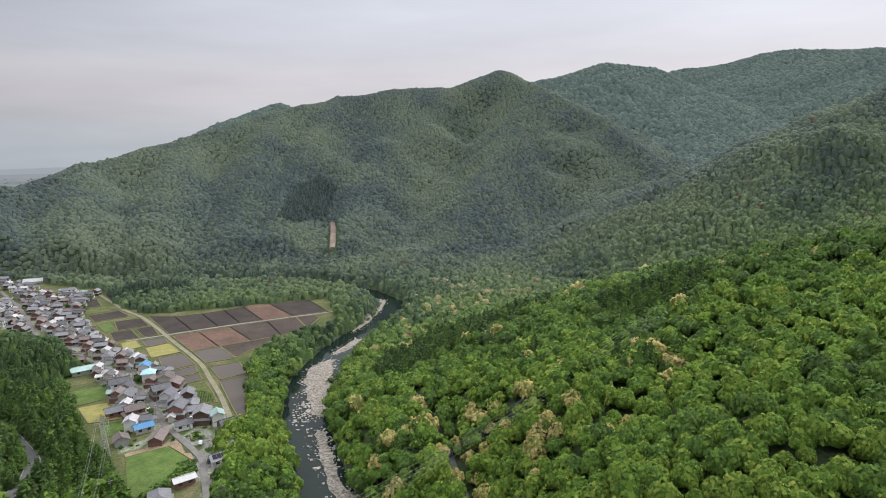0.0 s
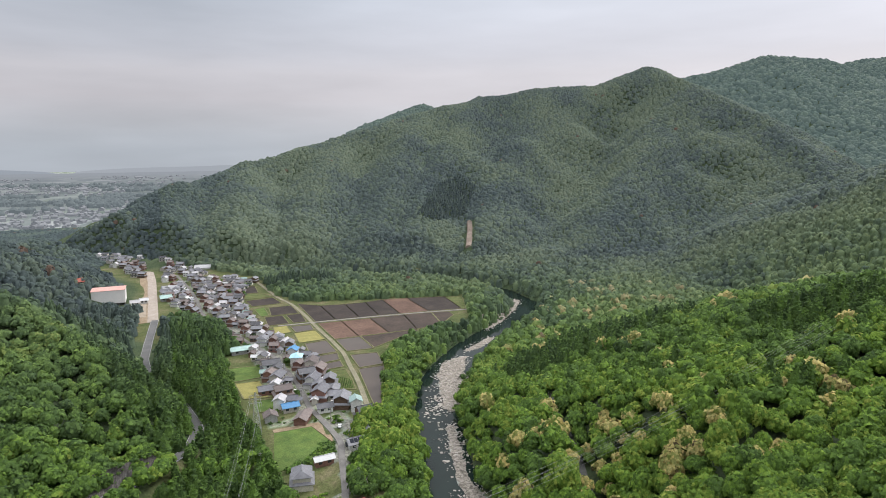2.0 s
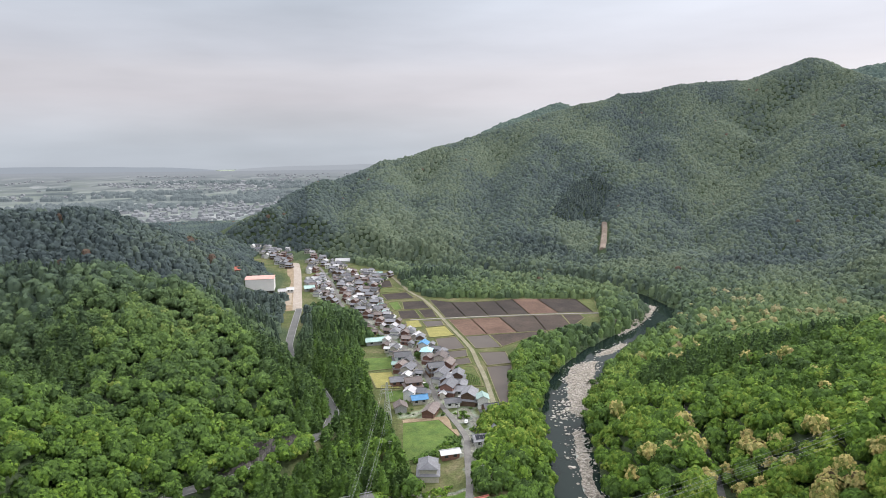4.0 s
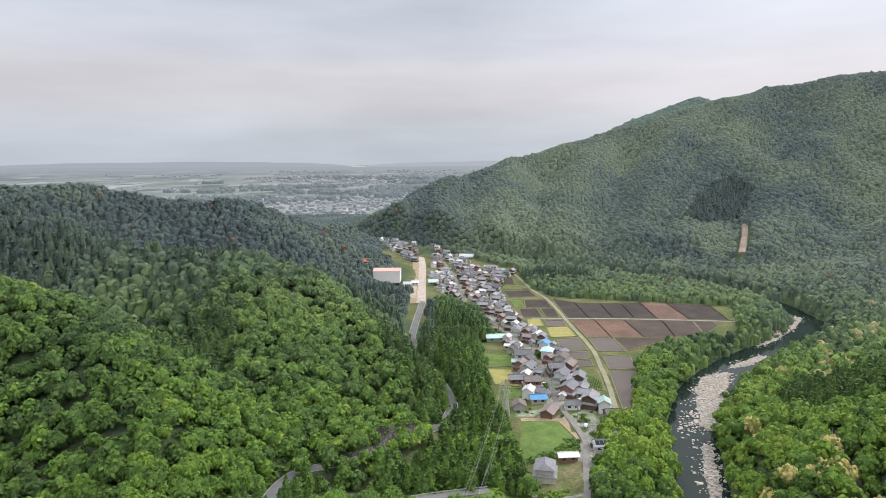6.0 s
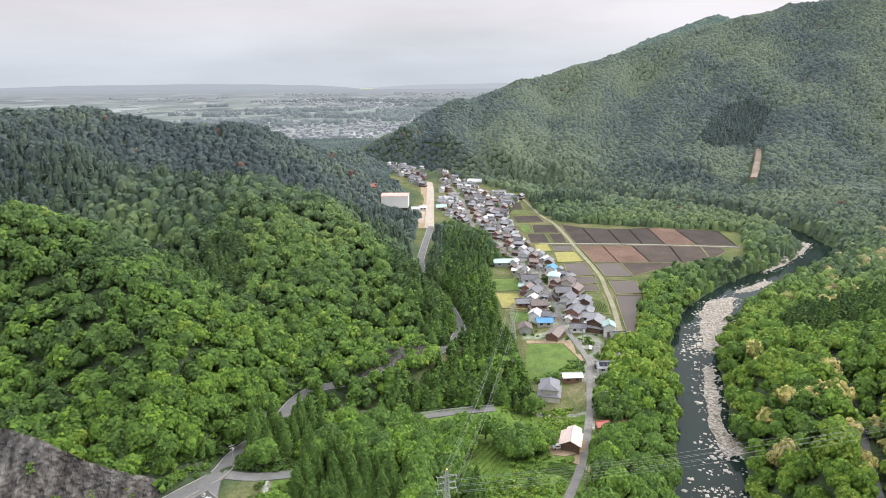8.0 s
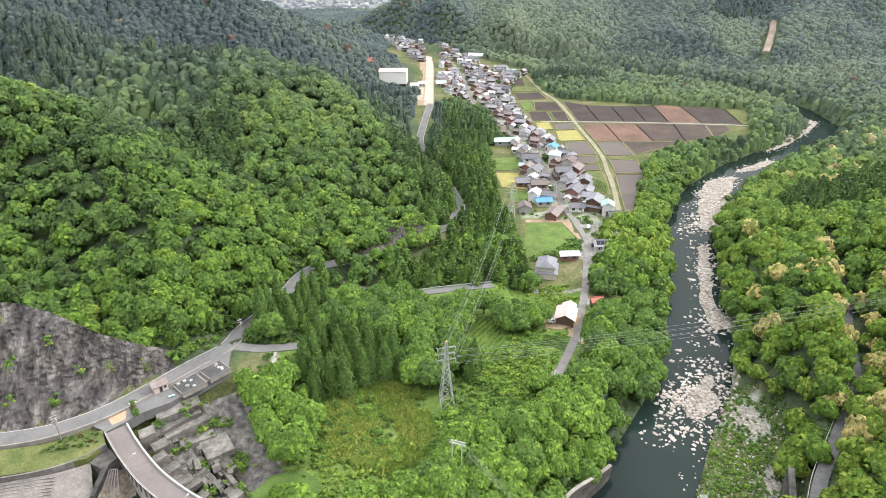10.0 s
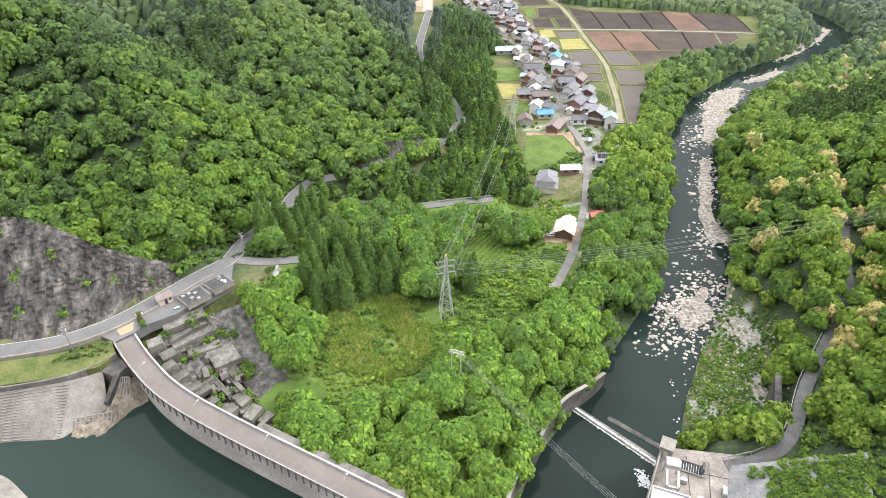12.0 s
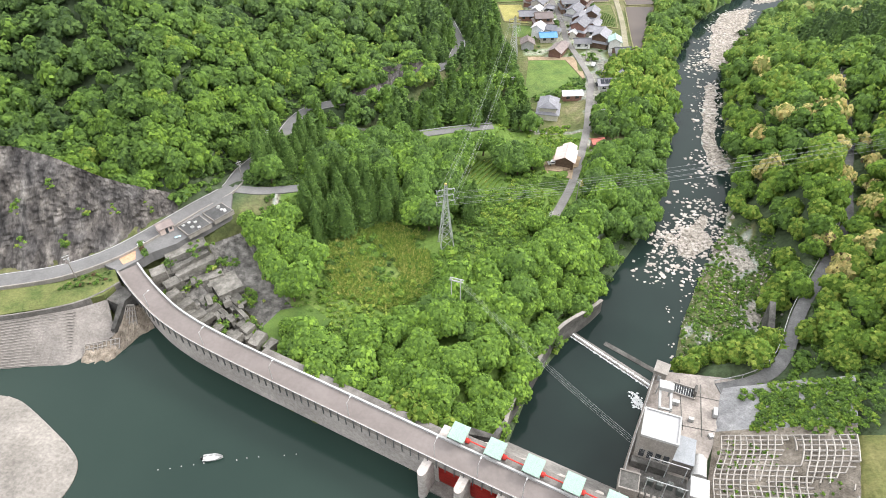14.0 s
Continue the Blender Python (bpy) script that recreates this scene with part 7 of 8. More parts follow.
for k, poly in (("dark", [(64.5, 613.5), (78.5, 613), (79.6, 645), (66, 644)]), ("grass", [(64, 590), (88.6, 590), (80, 611), (63.5, 611)]), ("dark", [(66, 559), (91.6, 561), (88, 586.4), (63.6, 583)]),
                ("dark", [(76, 521), (98.4, 520.8), (97.4, 549), (78.4, 549.4)]), ("dark", [(69, 491.4), (85.2, 491), (84.6, 518), (70, 517.6)]), ("dark", [(88.4, 491), (98.6, 490.8), (99.6, 518), (87.4, 517.6)]),
                ("green", [(68, 521), (74.6, 523), (75, 550), (66, 550)]), ("yellow", [(70, 465), (82, 466), (82, 486), (72, 485)]),
                ("green", [(30, 376), (50, 378), (50, 400), (29, 402)]), ("yellow", [(34, 347), (47, 344), (46, 372), (32, 373)]), ("green", [(37, 325), (50, 325), (49, 341), (38, 342)])):
    field(k, poly)
tagged(part("meadow_patch", flat_bm([(36, 258), (60, 262), (66, 272), (62, 288), (60, 297), (42, 297)], -0.4, 0.24), LAWN), "bright green uncut meadow by the lane", "meadow", kind="structure")
tagged(part("earth_patch", flat_bm([(42, 297.2), (60.2, 297.2), (62.6, 288), (66.2, 273), (66.6, 290), (64.4, 300.6), (42, 300.8)], -0.4, 0.3), EARTH), "bare trodden earth beside the meadow", "ground", kind="structure")
tagged(part("earth_patch", flat_bm([(37.4, 193), (47.6, 190), (50.6, 199), (52, 207.4), (41.4, 207), (37, 200)], 0, 1, None, lambda x, y: float(surface(x, y)) + 0.12), EARTH), "bare tan earth yard round the farmhouse", "ground", kind="structure")
tagged(part("earth_patch", flat_bm([(-30, 560), (-18, 560), (-18, 640), (-40, 632), (-62, 622), (-60, 598), (-34, 594)], -0.4, 0.24), plain("yard_gravel", (0.30, 0.25, 0.19), (0.44, 0.37, 0.29), 0.1, 0.95)), "bare gravel works yard beside the new road", "ground", kind="structure")

# ---- houses ----
def tiles(name, c1, c2):
    m, n, l, b = mat_base(name, 0.55, 0.0, 0.4)
    big = noise_node(n, l, 0.5, 5, 0.65)
    col = ramp_node(n, [(0.33, c1), (0.67, c2)])
    l.new(big.outputs["Fac"], col.inputs["Fac"])
    oi = n.new("ShaderNodeObjectInfo")
    vr = ramp_node(n, [(0.0, (0.72, 0.72, 0.74)), (1.0, (1.25, 1.25, 1.25))])
    l.new(oi.outputs["Random"], vr.inputs["Fac"])
    l.new(mix_node(n, l, col.outputs["Color"], vr.outputs["Color"], 1.0, "MULTIPLY"), b.inputs["Base Color"])
    tc = n.new("ShaderNodeTexCoord")
    w = n.new("ShaderNodeTexWave")
    w.inputs["Scale"].default_value = 1.1
    l.new(tc.outputs["Object"], w.inputs["Vector"])
    bump_link(n, l, b, w.outputs["Fac"], 0.5, 0.06)
    return m


ROOF = {"grey": tiles("grey_roof_tiles", (0.15, 0.15, 0.165), (0.22, 0.22, 0.235)), "dark": tiles("dark_roof_tiles", (0.07, 0.07, 0.078), (0.11, 0.11, 0.118)), "brown": tiles("brown_roof_tiles", (0.135, 0.108, 0.10), (0.195, 0.158, 0.145)),
        "pale": tiles("pale_sheet_roof", (0.38, 0.37, 0.38), (0.48, 0.47, 0.48)), "pink": tiles("pinkish_roof", (0.46, 0.36, 0.33), (0.56, 0.45, 0.41)), "blue": tiles("blue_sheet_roof", (0.08, 0.25, 0.48), (0.12, 0.33, 0.58)),
        "cyan": tiles("pale_blue_roof", (0.30, 0.50, 0.56), (0.38, 0.60, 0.66)), "red": tiles("red_sheet_roof", (0.30, 0.08, 0.055), (0.40, 0.12, 0.08)), "mint": tiles("mint_sheet_roof", (0.32, 0.46, 0.42), (0.40, 0.54, 0.50)), "white": tiles("white_sheet_roof", (0.46, 0.46, 0.46), (0.55, 0.55, 0.55))}
WALLS = {"plaster": plain("cream_plaster", (0.50, 0.47, 0.41), (0.60, 0.57, 0.51), 0.6, 0.85, vary=0.15, stain=0.15), "timber": plain("dark_timber_boards", (0.10, 0.065, 0.045), (0.18, 0.12, 0.085), 1.0, 0.8, vary=0.3), "white": plain("white_render", (0.62, 0.62, 0.60), (0.72, 0.72, 0.70), 0.6, 0.8, vary=0.1),
         "redwall": plain("red_brown_siding", (0.18, 0.095, 0.075), (0.25, 0.14, 0.115), 0.8, 0.8, vary=0.2), "grey": plain("grey_siding", (0.30, 0.30, 0.30), (0.40, 0.40, 0.39), 0.8, 0.8, vary=0.2)}
SOLAR = plain("solar_panel", (0.02, 0.025, 0.04), (0.035, 0.04, 0.06), 1.0, 0.15, bump=0.0, spec=0.6)


def gable_bm(w, d, z, rise, over, thick=0.18, hip=0.0):
    """A roof with its ridge along x: two slopes with thickness; hip draws the ridge's ends in."""
    bm = bmesh.new()
    hw, hd, r = w / 2 + over, d / 2 + over, w / 2 + over - hip
    drop = over * rise / (d / 2)
    top = [(-hw, -hd, z - drop), (hw, -hd, z - drop), (hw, hd, z - drop), (-hw, hd, z - drop), (-r, 0, z + rise), (r, 0, z + rise)]
    a = [bm.verts.new(p) for p in top]
    b = [bm.verts.new((x, y, q - thick)) for x, y, q in top]
    for f in ((0, 1, 5, 4), (2, 3, 4, 5), (1, 2, 5), (3, 0, 4)):
        if len(f) == 3 and hip == 0:
            continue
        bm.faces.new([a[i] for i in f])
        bm.faces.new([b[i] for i in reversed(f)])
    for i, j in ((0, 1), (2, 3)) + (((1, 2), (3, 0)) if hip else ((1, 5), (5, 2), (3, 4), (4, 0))):
        bm.faces.new((a[i], b[i], b[j], a[j]))
    bmesh.ops.recalc_face_normals(bm, faces=bm.faces[:])
    return bm


def wall_bm(w, d, h, rise=0.0):
    """Walls with gable ends under a ridge along x."""
    bm = box_bm(-w / 2, w / 2, -d / 2, d / 2, -0.6, h)
    if rise:
        for s in (-1, 1):
            v = [bm.verts.new((s * (w / 2 - e), y, z)) for e in (0, 0.25) for y, z in ((-d / 2 + 0.05, h), (d / 2 - 0.05, h), (0, h + rise - 0.1))]
            bm.faces.new(v[:3])
            bm.faces.new(v[3:])
            for i in range(3):
                bm.faces.new((v[i], v[(i + 1) % 3], v[3 + (i + 1) % 3], v[3 + i]))
        bmesh.ops.recalc_face_normals(bm, faces=bm.faces[:])
    return bm


def house(m, w, d, storeys, roof, wall, label, skirt=True, solar=False, hip=0.0, group="", wing=False, kind="house"):
    root = thing(kind, label, "house" if kind == "house" else "building", group, m)
    h = 2.7 * storeys + 0.3
    rise = d * 0.26
    part("wall", wall_bm(w, d, h, 0 if hip else rise), WALLS[wall], root)
    rf = part("roof", gable_bm(w, d, h, rise, 0.75, hip=hip), ROOF[roof], root)
    part("ridge_cap", rod_bm((-w / 2 - 0.7 + hip, 0, h + rise + 0.05), (w / 2 + 0.7 - hip, 0, h + rise + 0.05), 0.2, 0.2, 6), ROOF[roof], rf)
    if skirt and storeys == 2:
        part("lower_roof", gable_bm(w + 1.6, d + 2.0, 2.75, 1.4, 0.5, hip=min(w, d) / 2 - 0.6), ROOF[roof], root)
        part("ground_floor", box_bm(-w / 2 - 0.7, w / 2 + 0.7, -d / 2 - 0.9, d / 2 + 0.9, -0.6, 2.7), WALLS[wall], root)
    if wing:
        wg = part("wing", box_bm(w / 2 - 0.5, w / 2 + 3.4, -d / 2 + 0.4, d / 2 - 1.6, -0.6, 2.6), WALLS[wall], root)
        bm = gable_bm(4.4, d - 2.0, 2.6, (d - 2.0) * 0.24, 0.5)
        bmesh.ops.translate(bm, verts=bm.verts[:], vec=(w / 2 + 1.5, -0.6, 0))
        part("wing_roof", bm, ROOF[roof], root)
    for side in (-1, 1):
        for f in range(storeys):
            grow = 0.9 if (skirt and storeys == 2 and f == 0) else 0.0
            for i in range(2):
                cx = (-0.25 + 0.5 * i) * w
                y = side * (d / 2 + grow)
                part("window", box_bm(cx - 0.8, cx + 0.8, min(y, y + side * 0.06), max(y, y + side * 0.06), 0.9 + 2.7 * f, 2.1 + 2.7 * f), GLASS, root)
    if solar:
        bm = bmesh.new()
        n = 4
        s = rise / (d / 2)
        for i in range(n):
            x0 = -w / 2 + 0.5 + i * (w - 1) / n
            vs = [bm.verts.new((x, y, h + rise + y * s * 1.0 + 0.12 + 0.0)) for x, y in ((x0, -d / 2 + 0.3), (x0 + (w - 1) / n - 0.12, -d / 2 + 0.3), (x0 + (w - 1) / n - 0.12, -0.5), (x0, -0.5))]
            bm.faces.new(vs)
        bmesh.ops.solidify(bm, geom=bm.faces[:], thickness=0.06)
        part("solar_panels", bm, SOLAR, rf, "dark solar panels")
    return root


def gz(x, y):
    return float(surface(x, y))


# the houses by the lane, each as it stands
HOUSES = [(44.6, 243.4, 8.5, 7.0, 2, "grey", "plaster", 78, "two-storey house with grey tiled roofs beside the meadow", dict(hip=2.2)),
          (56.8, 257.2, 8.0, 3.6, 1, "white", "redwall", 4, "small brick-red shed with a white sheet roof", dict(kind="shed")),
          (45.4, 201.2, 8.0, 6.5, 1, "pink", "timber", 74, "farmhouse with a pale pinkish roof beside the lane", dict(wing=True)),
          (59.6, 213.6, 4.0, 3.2, 1, "red", "timber", 10, "small barn with a red sheet roof", dict(kind="barn")),
          (57.2, 304.6, 9.5, 6.0, 1, "brown", "redwall", 62, "brown-roofed farmhouse with a wing", dict(wing=True)),
          (70.6, 313.0, 7.5, 5.0, 1, "dark", "white", 0, "white garage with a dark flat-pitched roof", dict(kind="garage")),
          (80.6, 315.6, 9.0, 7.0, 2, "grey", "timber", 64, "two-storey timber house with grey roofs", {}),
          (86.0, 308.6, 6.0, 5.4, 2, "mint", "white", 80, "white house with a mint green roof", dict(skirt=False)),
          (86.2, 293.0, 7.2, 9.0, 2, "dark", "timber", 4, "dark timber house with layered grey roofs", {}),
          (82.6, 276.6, 8.0, 6.0, 1, "grey", "plaster", 70, "low grey-roofed house behind the trees", dict(wing=True)),
          (74.6, 267.4, 8.6, 6.0, 1, "grey", "white", 2, "white house with dark solar panels on its roof", dict(solar=True)),
          (54.2, 321.0, 8.0, 5.0, 1, "blue", "plaster", 4, "shed with a bright blue sheet roof", dict(kind="shed")),
          (43.0, 313.0, 6.0, 6.0, 1, "brown", "grey", 88, "dark brown flat-roofed store", dict(kind="store")),
          (72.6, 330.6, 10.0, 7.0, 2, "grey", "redwall", 60, "two-storey house with grey roof and red-brown walls", {}),
          (80.6, 335.4, 7.0, 6.0, 1, "grey", "timber", 66, "small grey-roofed timber store behind the houses", dict(wing=True)),
          (81.6, 346.4, 8.0, 6.0, 2, "grey", "timber", 70, "two-storey grey-roofed timber farmhouse by the fields", {}),
          (72.8, 350.6, 9.0, 6.4, 2, "grey", "white", 58, "white two-storey house with grey roof", {}),
          (71.4, 362.0, 9.0, 7.0, 2, "dark", "timber", 5, "dark timber house with a dark roof beside the lane", {}),
          (80.0, 366.4, 9.0, 6.6, 2, "brown", "redwall", 62, "brown-roofed house with red-brown walls", {}),
          (78.4, 379.8, 9.0, 6.6, 2, "brown", "plaster", 66, "house with brown tiled roof and plaster walls", {}),
          (71.6, 392.6, 6.6, 6.6, 2, "cyan", "white", 70, "house with a pale blue pyramid roof", dict(hip=3.0, skirt=False)),
          (72.4, 408.0, 6.4, 5.6, 2, "blue", "white", 65, "house with a bright blue roof", dict(skirt=False)),
          (54.0, 340.4, 8.6, 6.4, 2, "brown", "timber", 4, "brown-roofed timber house beside the lane", {}),
          (46.4, 350.4, 8.0, 6.0, 1, "grey", "redwall", 2, "red-walled barn with a grey roof", dict(kind="barn")),
          (55.0, 363.0, 9.0, 6.6, 2, "grey", "plaster", 60, "grey-roofed plaster house along the lane", {}),
          (54.8, 386.0, 10.0, 7.0, 2, "dark", "white", 2, "large white house with dark roofs", {}),
          (42.6, 430.6, 14.0, 6.0, 1, "mint", "grey", 4, "long store with a pale green roof", dict(kind="store")),
          (72.4, 436.0, 8.0, 6.0, 1, "pale", "plaster", 60, "pale-roofed plaster workshop by the fields", dict(kind="workshop"))]
for x, y, w, d, st, rf, wl_, turn, label, extra in HOUSES:
    house(pose(x, y, gz(x, y) + 0.35, 0, 0, turn), w, d, st, rf, wl_, label, **extra)

# the rest of the village: a few patterns, repeated along the street
PATTERNS = []
for w, d, st, rf, wl_, label, extra in ((9.5, 7.0, 2, "grey", "timber", "two-storey timber village house with grey tiled roofs", {}), (8.5, 6.4, 2, "dark", "plaster", "two-storey plaster village house with dark roofs", {}),
                                        (10.5, 7.2, 1, "grey", "plaster", "low village house with a wide grey roof", dict(wing=True)), (7.0, 5.4, 1, "brown", "timber", "small timber outhouse with a brown roof", {}),
                                        (8.0, 6.6, 2, "brown", "redwall", "two-storey village house with brown roofs", {}), (7.5, 6.0, 2, "pale", "white", "white village house with a pale sheet roof", dict(skirt=False)),
                                        (6.5, 5.0, 1, "grey", "grey", "small grey store with a tiled roof", {}), (8.6, 7.0, 2, "grey", "white", "white village house with hipped grey roofs", dict(hip=2.4))):
    PATTERNS.append((w, d, st, rf, wl_, label, extra, []))
rng_v = random.Random(12)
placed = [(h[0], h[1]) for h in HOUSES]
spots = []
yy = 326.0
while yy < 900:
    stepv = 7.3
    xx = -80.0
    while xx < 92:
        x, y = xx + rng_v.uniform(-2.6, 2.6), yy + rng_v.uniform(-2.6, 2.6)
        xx += stepv * 0.95
        far_part = y > 705 and abs(x - (18 - (y - 705) * 0.36)) < 34 and rng_v.random() < 0.75
        if not (inside(np.array(x), np.array(y), VILLAGE_AREA) or far_part):
            continue
        if min(math.hypot(x - a, y - b) for a, b in placed) < 6.4 or line_dist(np.array(x), np.array(y), LANE[0])[0] < 5.6 or abs(x + 14) < 10:
            continue
        placed.append((x, y))
        spots.append((x, y))
    yy += stepv
pattern_first = {}
for x, y in spots:
    k = rng_v.choices(range(8), (5, 4, 4, 3, 3, 2, 2, 3))[0]
    w, d, st, rf, wl_, label, extra, _ = PATTERNS[k]
    turn = rng_v.choice((62, 66, 70, -24, -20, 64)) + rng_v.uniform(-6, 6)
    m = pose(x, y, gz(x, y) + 0.3, 0, 0, turn) @ Matrix.Diagonal((0.86, 0.86, 0.9, 1))
    if k not in pattern_first:
        pattern_first[k] = house(m, w, d, st, rf, wl_, label, group="village houses", **extra)
    else:
        copy_thing(pattern_first[k], m)

# sheds and lean-tos in the gaps between the houses
SHEDS = [(4.2, 3.2, "pale", "white", "small white garden shed with a pale roof"), (5.0, 3.4, "brown", "timber", "small timber shed with a brown roof"), (3.6, 3.0, "grey", "grey", "small grey lean-to with a tiled roof"), (4.4, 3.6, "mint", "grey", "small grey shed with a green sheet roof"),
         (5.2, 3.0, "white", "plaster", "small plaster carport with a white roof")]
shed_first = {}
tries = 0
while tries < 1500:
    tries += 1
    x, y = rng_v.uniform(-10, 92), 326 + 380 * rng_v.random() ** 1.3
    if not inside(np.array(x), np.array(y), VILLAGE_AREA) or min(math.hypot(x - a, y - b) for a, b in placed) < 5.6 or line_dist(np.array(x), np.array(y), LANE[0])[0] < 4.2:
        continue
    placed.append((x, y))
    k = rng_v.choices(range(5), (4, 3, 4, 1, 2))[0]
    m = pose(x, y, gz(x, y) + 0.25, 0, 0, rng_v.choice((64, -24, 68)) + rng_v.uniform(-5, 5))
    w, d, rf, wl_, label = SHEDS[k]
    if k not in shed_first:
        shed_first[k] = house(m, w, d, 1, rf, wl_, label, group="village sheds", kind="shed", skirt=False)
    else:
        copy_thing(shed_first[k], m)

# the works hall and its neighbours
hall = thing("works_hall", "large white hall with an orange-red roof edge on stilts", "hall", m=pose(-47, 614, 0.2, 0, 0, -1))
part("upper_wall", box_bm(-13, 13, -9, 9, 4.0, 15.5, 0.1), plain("white_cladding", (0.72, 0.69, 0.68), (0.78, 0.75, 0.74), 0.1, 0.7, bump=0.0, grain=0.15), hall)
part("roof", gable_bm(26, 18, 15.5, 0.7, 0.4), plain("orange_roof", (0.60, 0.33, 0.28), (0.66, 0.40, 0.35), 0.2, 0.6), hall, "orange-red sheet roof")
part("base", box_bm(-12, 12, -7, 8, -0.5, 4.0), CONC_DARK, hall)
for i in range(6):
    part("pillar", box_bm(-12.6 + i * 5, -12.0 + i * 5, -8.8, -8.2, -0.5, 4.0), CONC_PALE, hall)
house(pose(-72.5, 628, gz(-72.5, 628) + 0.3, 0, 0, 20), 10, 8, 1, "red", "timber", "red-roofed shed beside the works hall", kind="shed")
house(pose(-27, 607, 0.5, 0, 0, 2), 7, 6, 1, "pale", "white", "small white site office", kind="office", skirt=False)
house(pose(-20, 613, 0.5, 0, 0, 2), 6, 5, 1, "white", "white", "small white site hut", kind="office", skirt=False)
house(pose(44, 762, 0.2, 0, 0, -12), 28, 9, 1, "white", "white", "long white greenhouse-like shed at the village edge", kind="shed", skirt=False)
house(pose(2, 655, 0.4, 0, 0, 5), 12, 9, 1, "white", "plaster", "white-roofed workshop at the village edge", kind="workshop", skirt=False)
house(pose(-2, 616, 0.4, 0, 0, 5), 9, 7, 1, "mint", "grey", "green-roofed store at the village edge", kind="store", skirt=False)

# ---- river stones ----
def stone_shape(seed):
    v, q = cube_sphere(1)
    v = np.concatenate([v, [[0, 0, -0.6]]])[:-1]
    rng = np.random.RandomState(seed)
    return v * rng.uniform(0.6, 1.25, (len(v), 1)) * [1, 0.8, 0.55], q


STONES = [stone_shape(i) for i in range(8)]


def stones(name, polys, n, lo, hi, seed, material, label):
    rng = np.random.RandomState(seed)
    X, Y = [], []
    for poly in polys:
        p = np.array(poly)
        a = 0.5 * abs(np.dot(p[:, 0], np.roll(p[:, 1], 1)) - np.dot(p[:, 1], np.roll(p[:, 0], 1)))
        m = int(n * a / 400) + 10
        x, y = rng.uniform(p[:, 0].min() - 3, p[:, 0].max() + 3, m * 3), rng.uniform(p[:, 1].min() - 3, p[:, 1].max() + 3, m * 3)
        ok = edge_dist(x, y, poly) < rng.uniform(-1.5, 4.0, m * 3)
        X.append(x[ok])
        Y.append(y[ok])
    x, y = np.concatenate(X), np.concatenate(Y)
    z = np.maximum(surface(x, y), WATER_D - 0.1)
    R = lo + (hi - lo) * rng.rand(len(x)) ** 4
    ob = scatter(name, STONES, np.stack([x, y, z], 1), R, rng.uniform(0.6, 1.1, len(x)), rng.rand(len(x)), label, "stones", seed, material)
    return ob


STONE_MAT = plain("river_stone", (0.30, 0.265, 0.23), (0.52, 0.475, 0.43), 0.35, 0.9, bump=0.5, dist=0.1)
stones("river_stones", BARS, 420, 0.25, 1.3, 31, STONE_MAT, "pale rounded boulders and cobbles on the gravel bars")
RAPIDS = [[(66, 150), (78, 176), (92, 198), (104, 190), (90, 160), (78, 146)], [(126, 305), (140, 335), (158, 358), (172, 350), (154, 322), (140, 304)], [(96, 200), (104, 228), (114, 222), (110, 200)], [(112, 250), (124, 290), (134, 288), (122, 248)]]
stones("river_stones", RAPIDS, 130, 0.3, 1.5, 32, STONE_MAT, "scattered pale boulders standing in the shallow river")
stones("river_stones", [FLAT], 520, 0.15, 0.7, 33, STONE_MAT, "pale stones strewn over the overgrown flat")
stones("shore_rubble", [[(-96, 106), (-90, 113), (-84, 116), (-82, 113), (-90, 107)], [(-112, 95), (-108, 98.5), (-102, 94.5), (-105, 91)]], 900, 0.2, 0.8, 34, plain("tan_rubble", (0.22, 0.17, 0.12), (0.36, 0.30, 0.22), 0.5, 0.9), "tan rubble stones at the water's edge")

# weeds on and between the old blocks, and on the cut slope
rng_w = np.random.RandomState(5)
wx, wy, wz = [], [], []
for cx, cy, cz, s, n in ((-72.4, 141.2, 13.4, 3, 14), (-66.6, 139.6, 9.2, 2.2, 22), (-73.6, 130.6, 8.6, 2.6, 30), (-64.6, 126.0, 6.4, 2.4, 24), (-56.5, 128.0, 5.4, 3.4, 60), (-52.5, 118.0, 5.2, 2.4, 26), (-60.0, 117.6, 6.4, 2.0, 18), (-79.2, 136.2, 12.6, 1.6, 10), (-77.4, 126.6, 9.4, 1.6, 12), (-63.5, 141.5, 7.6, 2.0, 22), (-68.8, 137.0, 9.8, 1.2, 10)):
    wx.append(rng_w.normal(cx, s * 0.6, n)), wy.append(rng_w.normal(cy, s * 0.6, n)), wz.append(np.full(n, cz) + rng_w.uniform(-0.6, 0.2, n))
P = np.stack([np.concatenate(wx), np.concatenate(wy), np.concatenate(wz)], 1)
scatter("block_weeds", BUSH, P, rng_w.uniform(0.35, 1.0, len(P)), rng_w.uniform(0.6, 1.1, len(P)), rng_w.uniform(0.36, 0.74, len(P)), "green weeds and shrubs rooted between the blocks", "undergrowth", 41)
wu, wv = rng_w.uniform(-13, 34, 900), rng_w.uniform(0, 28, 900)
ok = (wv < 24) & (fbm(wu * 1.0 + 40, wv, 9, 3) > 0.55) | ((wu < -2) & (wv > 7)) | ((wu < 1) & (wv > 12))
P = np.array([on_slope(u, v) for u, v in zip(wu[ok], wv[ok])])
scatter("slope_weeds", BUSH, P, rng_w.uniform(0.2, 0.6, len(P)) + 0.6 * (wu[ok] < 0), rng_w.uniform(0.6, 0.9, len(P)), rng_w.uniform(0.38, 0.70, len(P)), "green weeds growing over the cut slope", "undergrowth", 42)
gu, gv = rng_w.uniform(-15, -0.5, 620), rng_w.uniform(4, 24.5, 620)
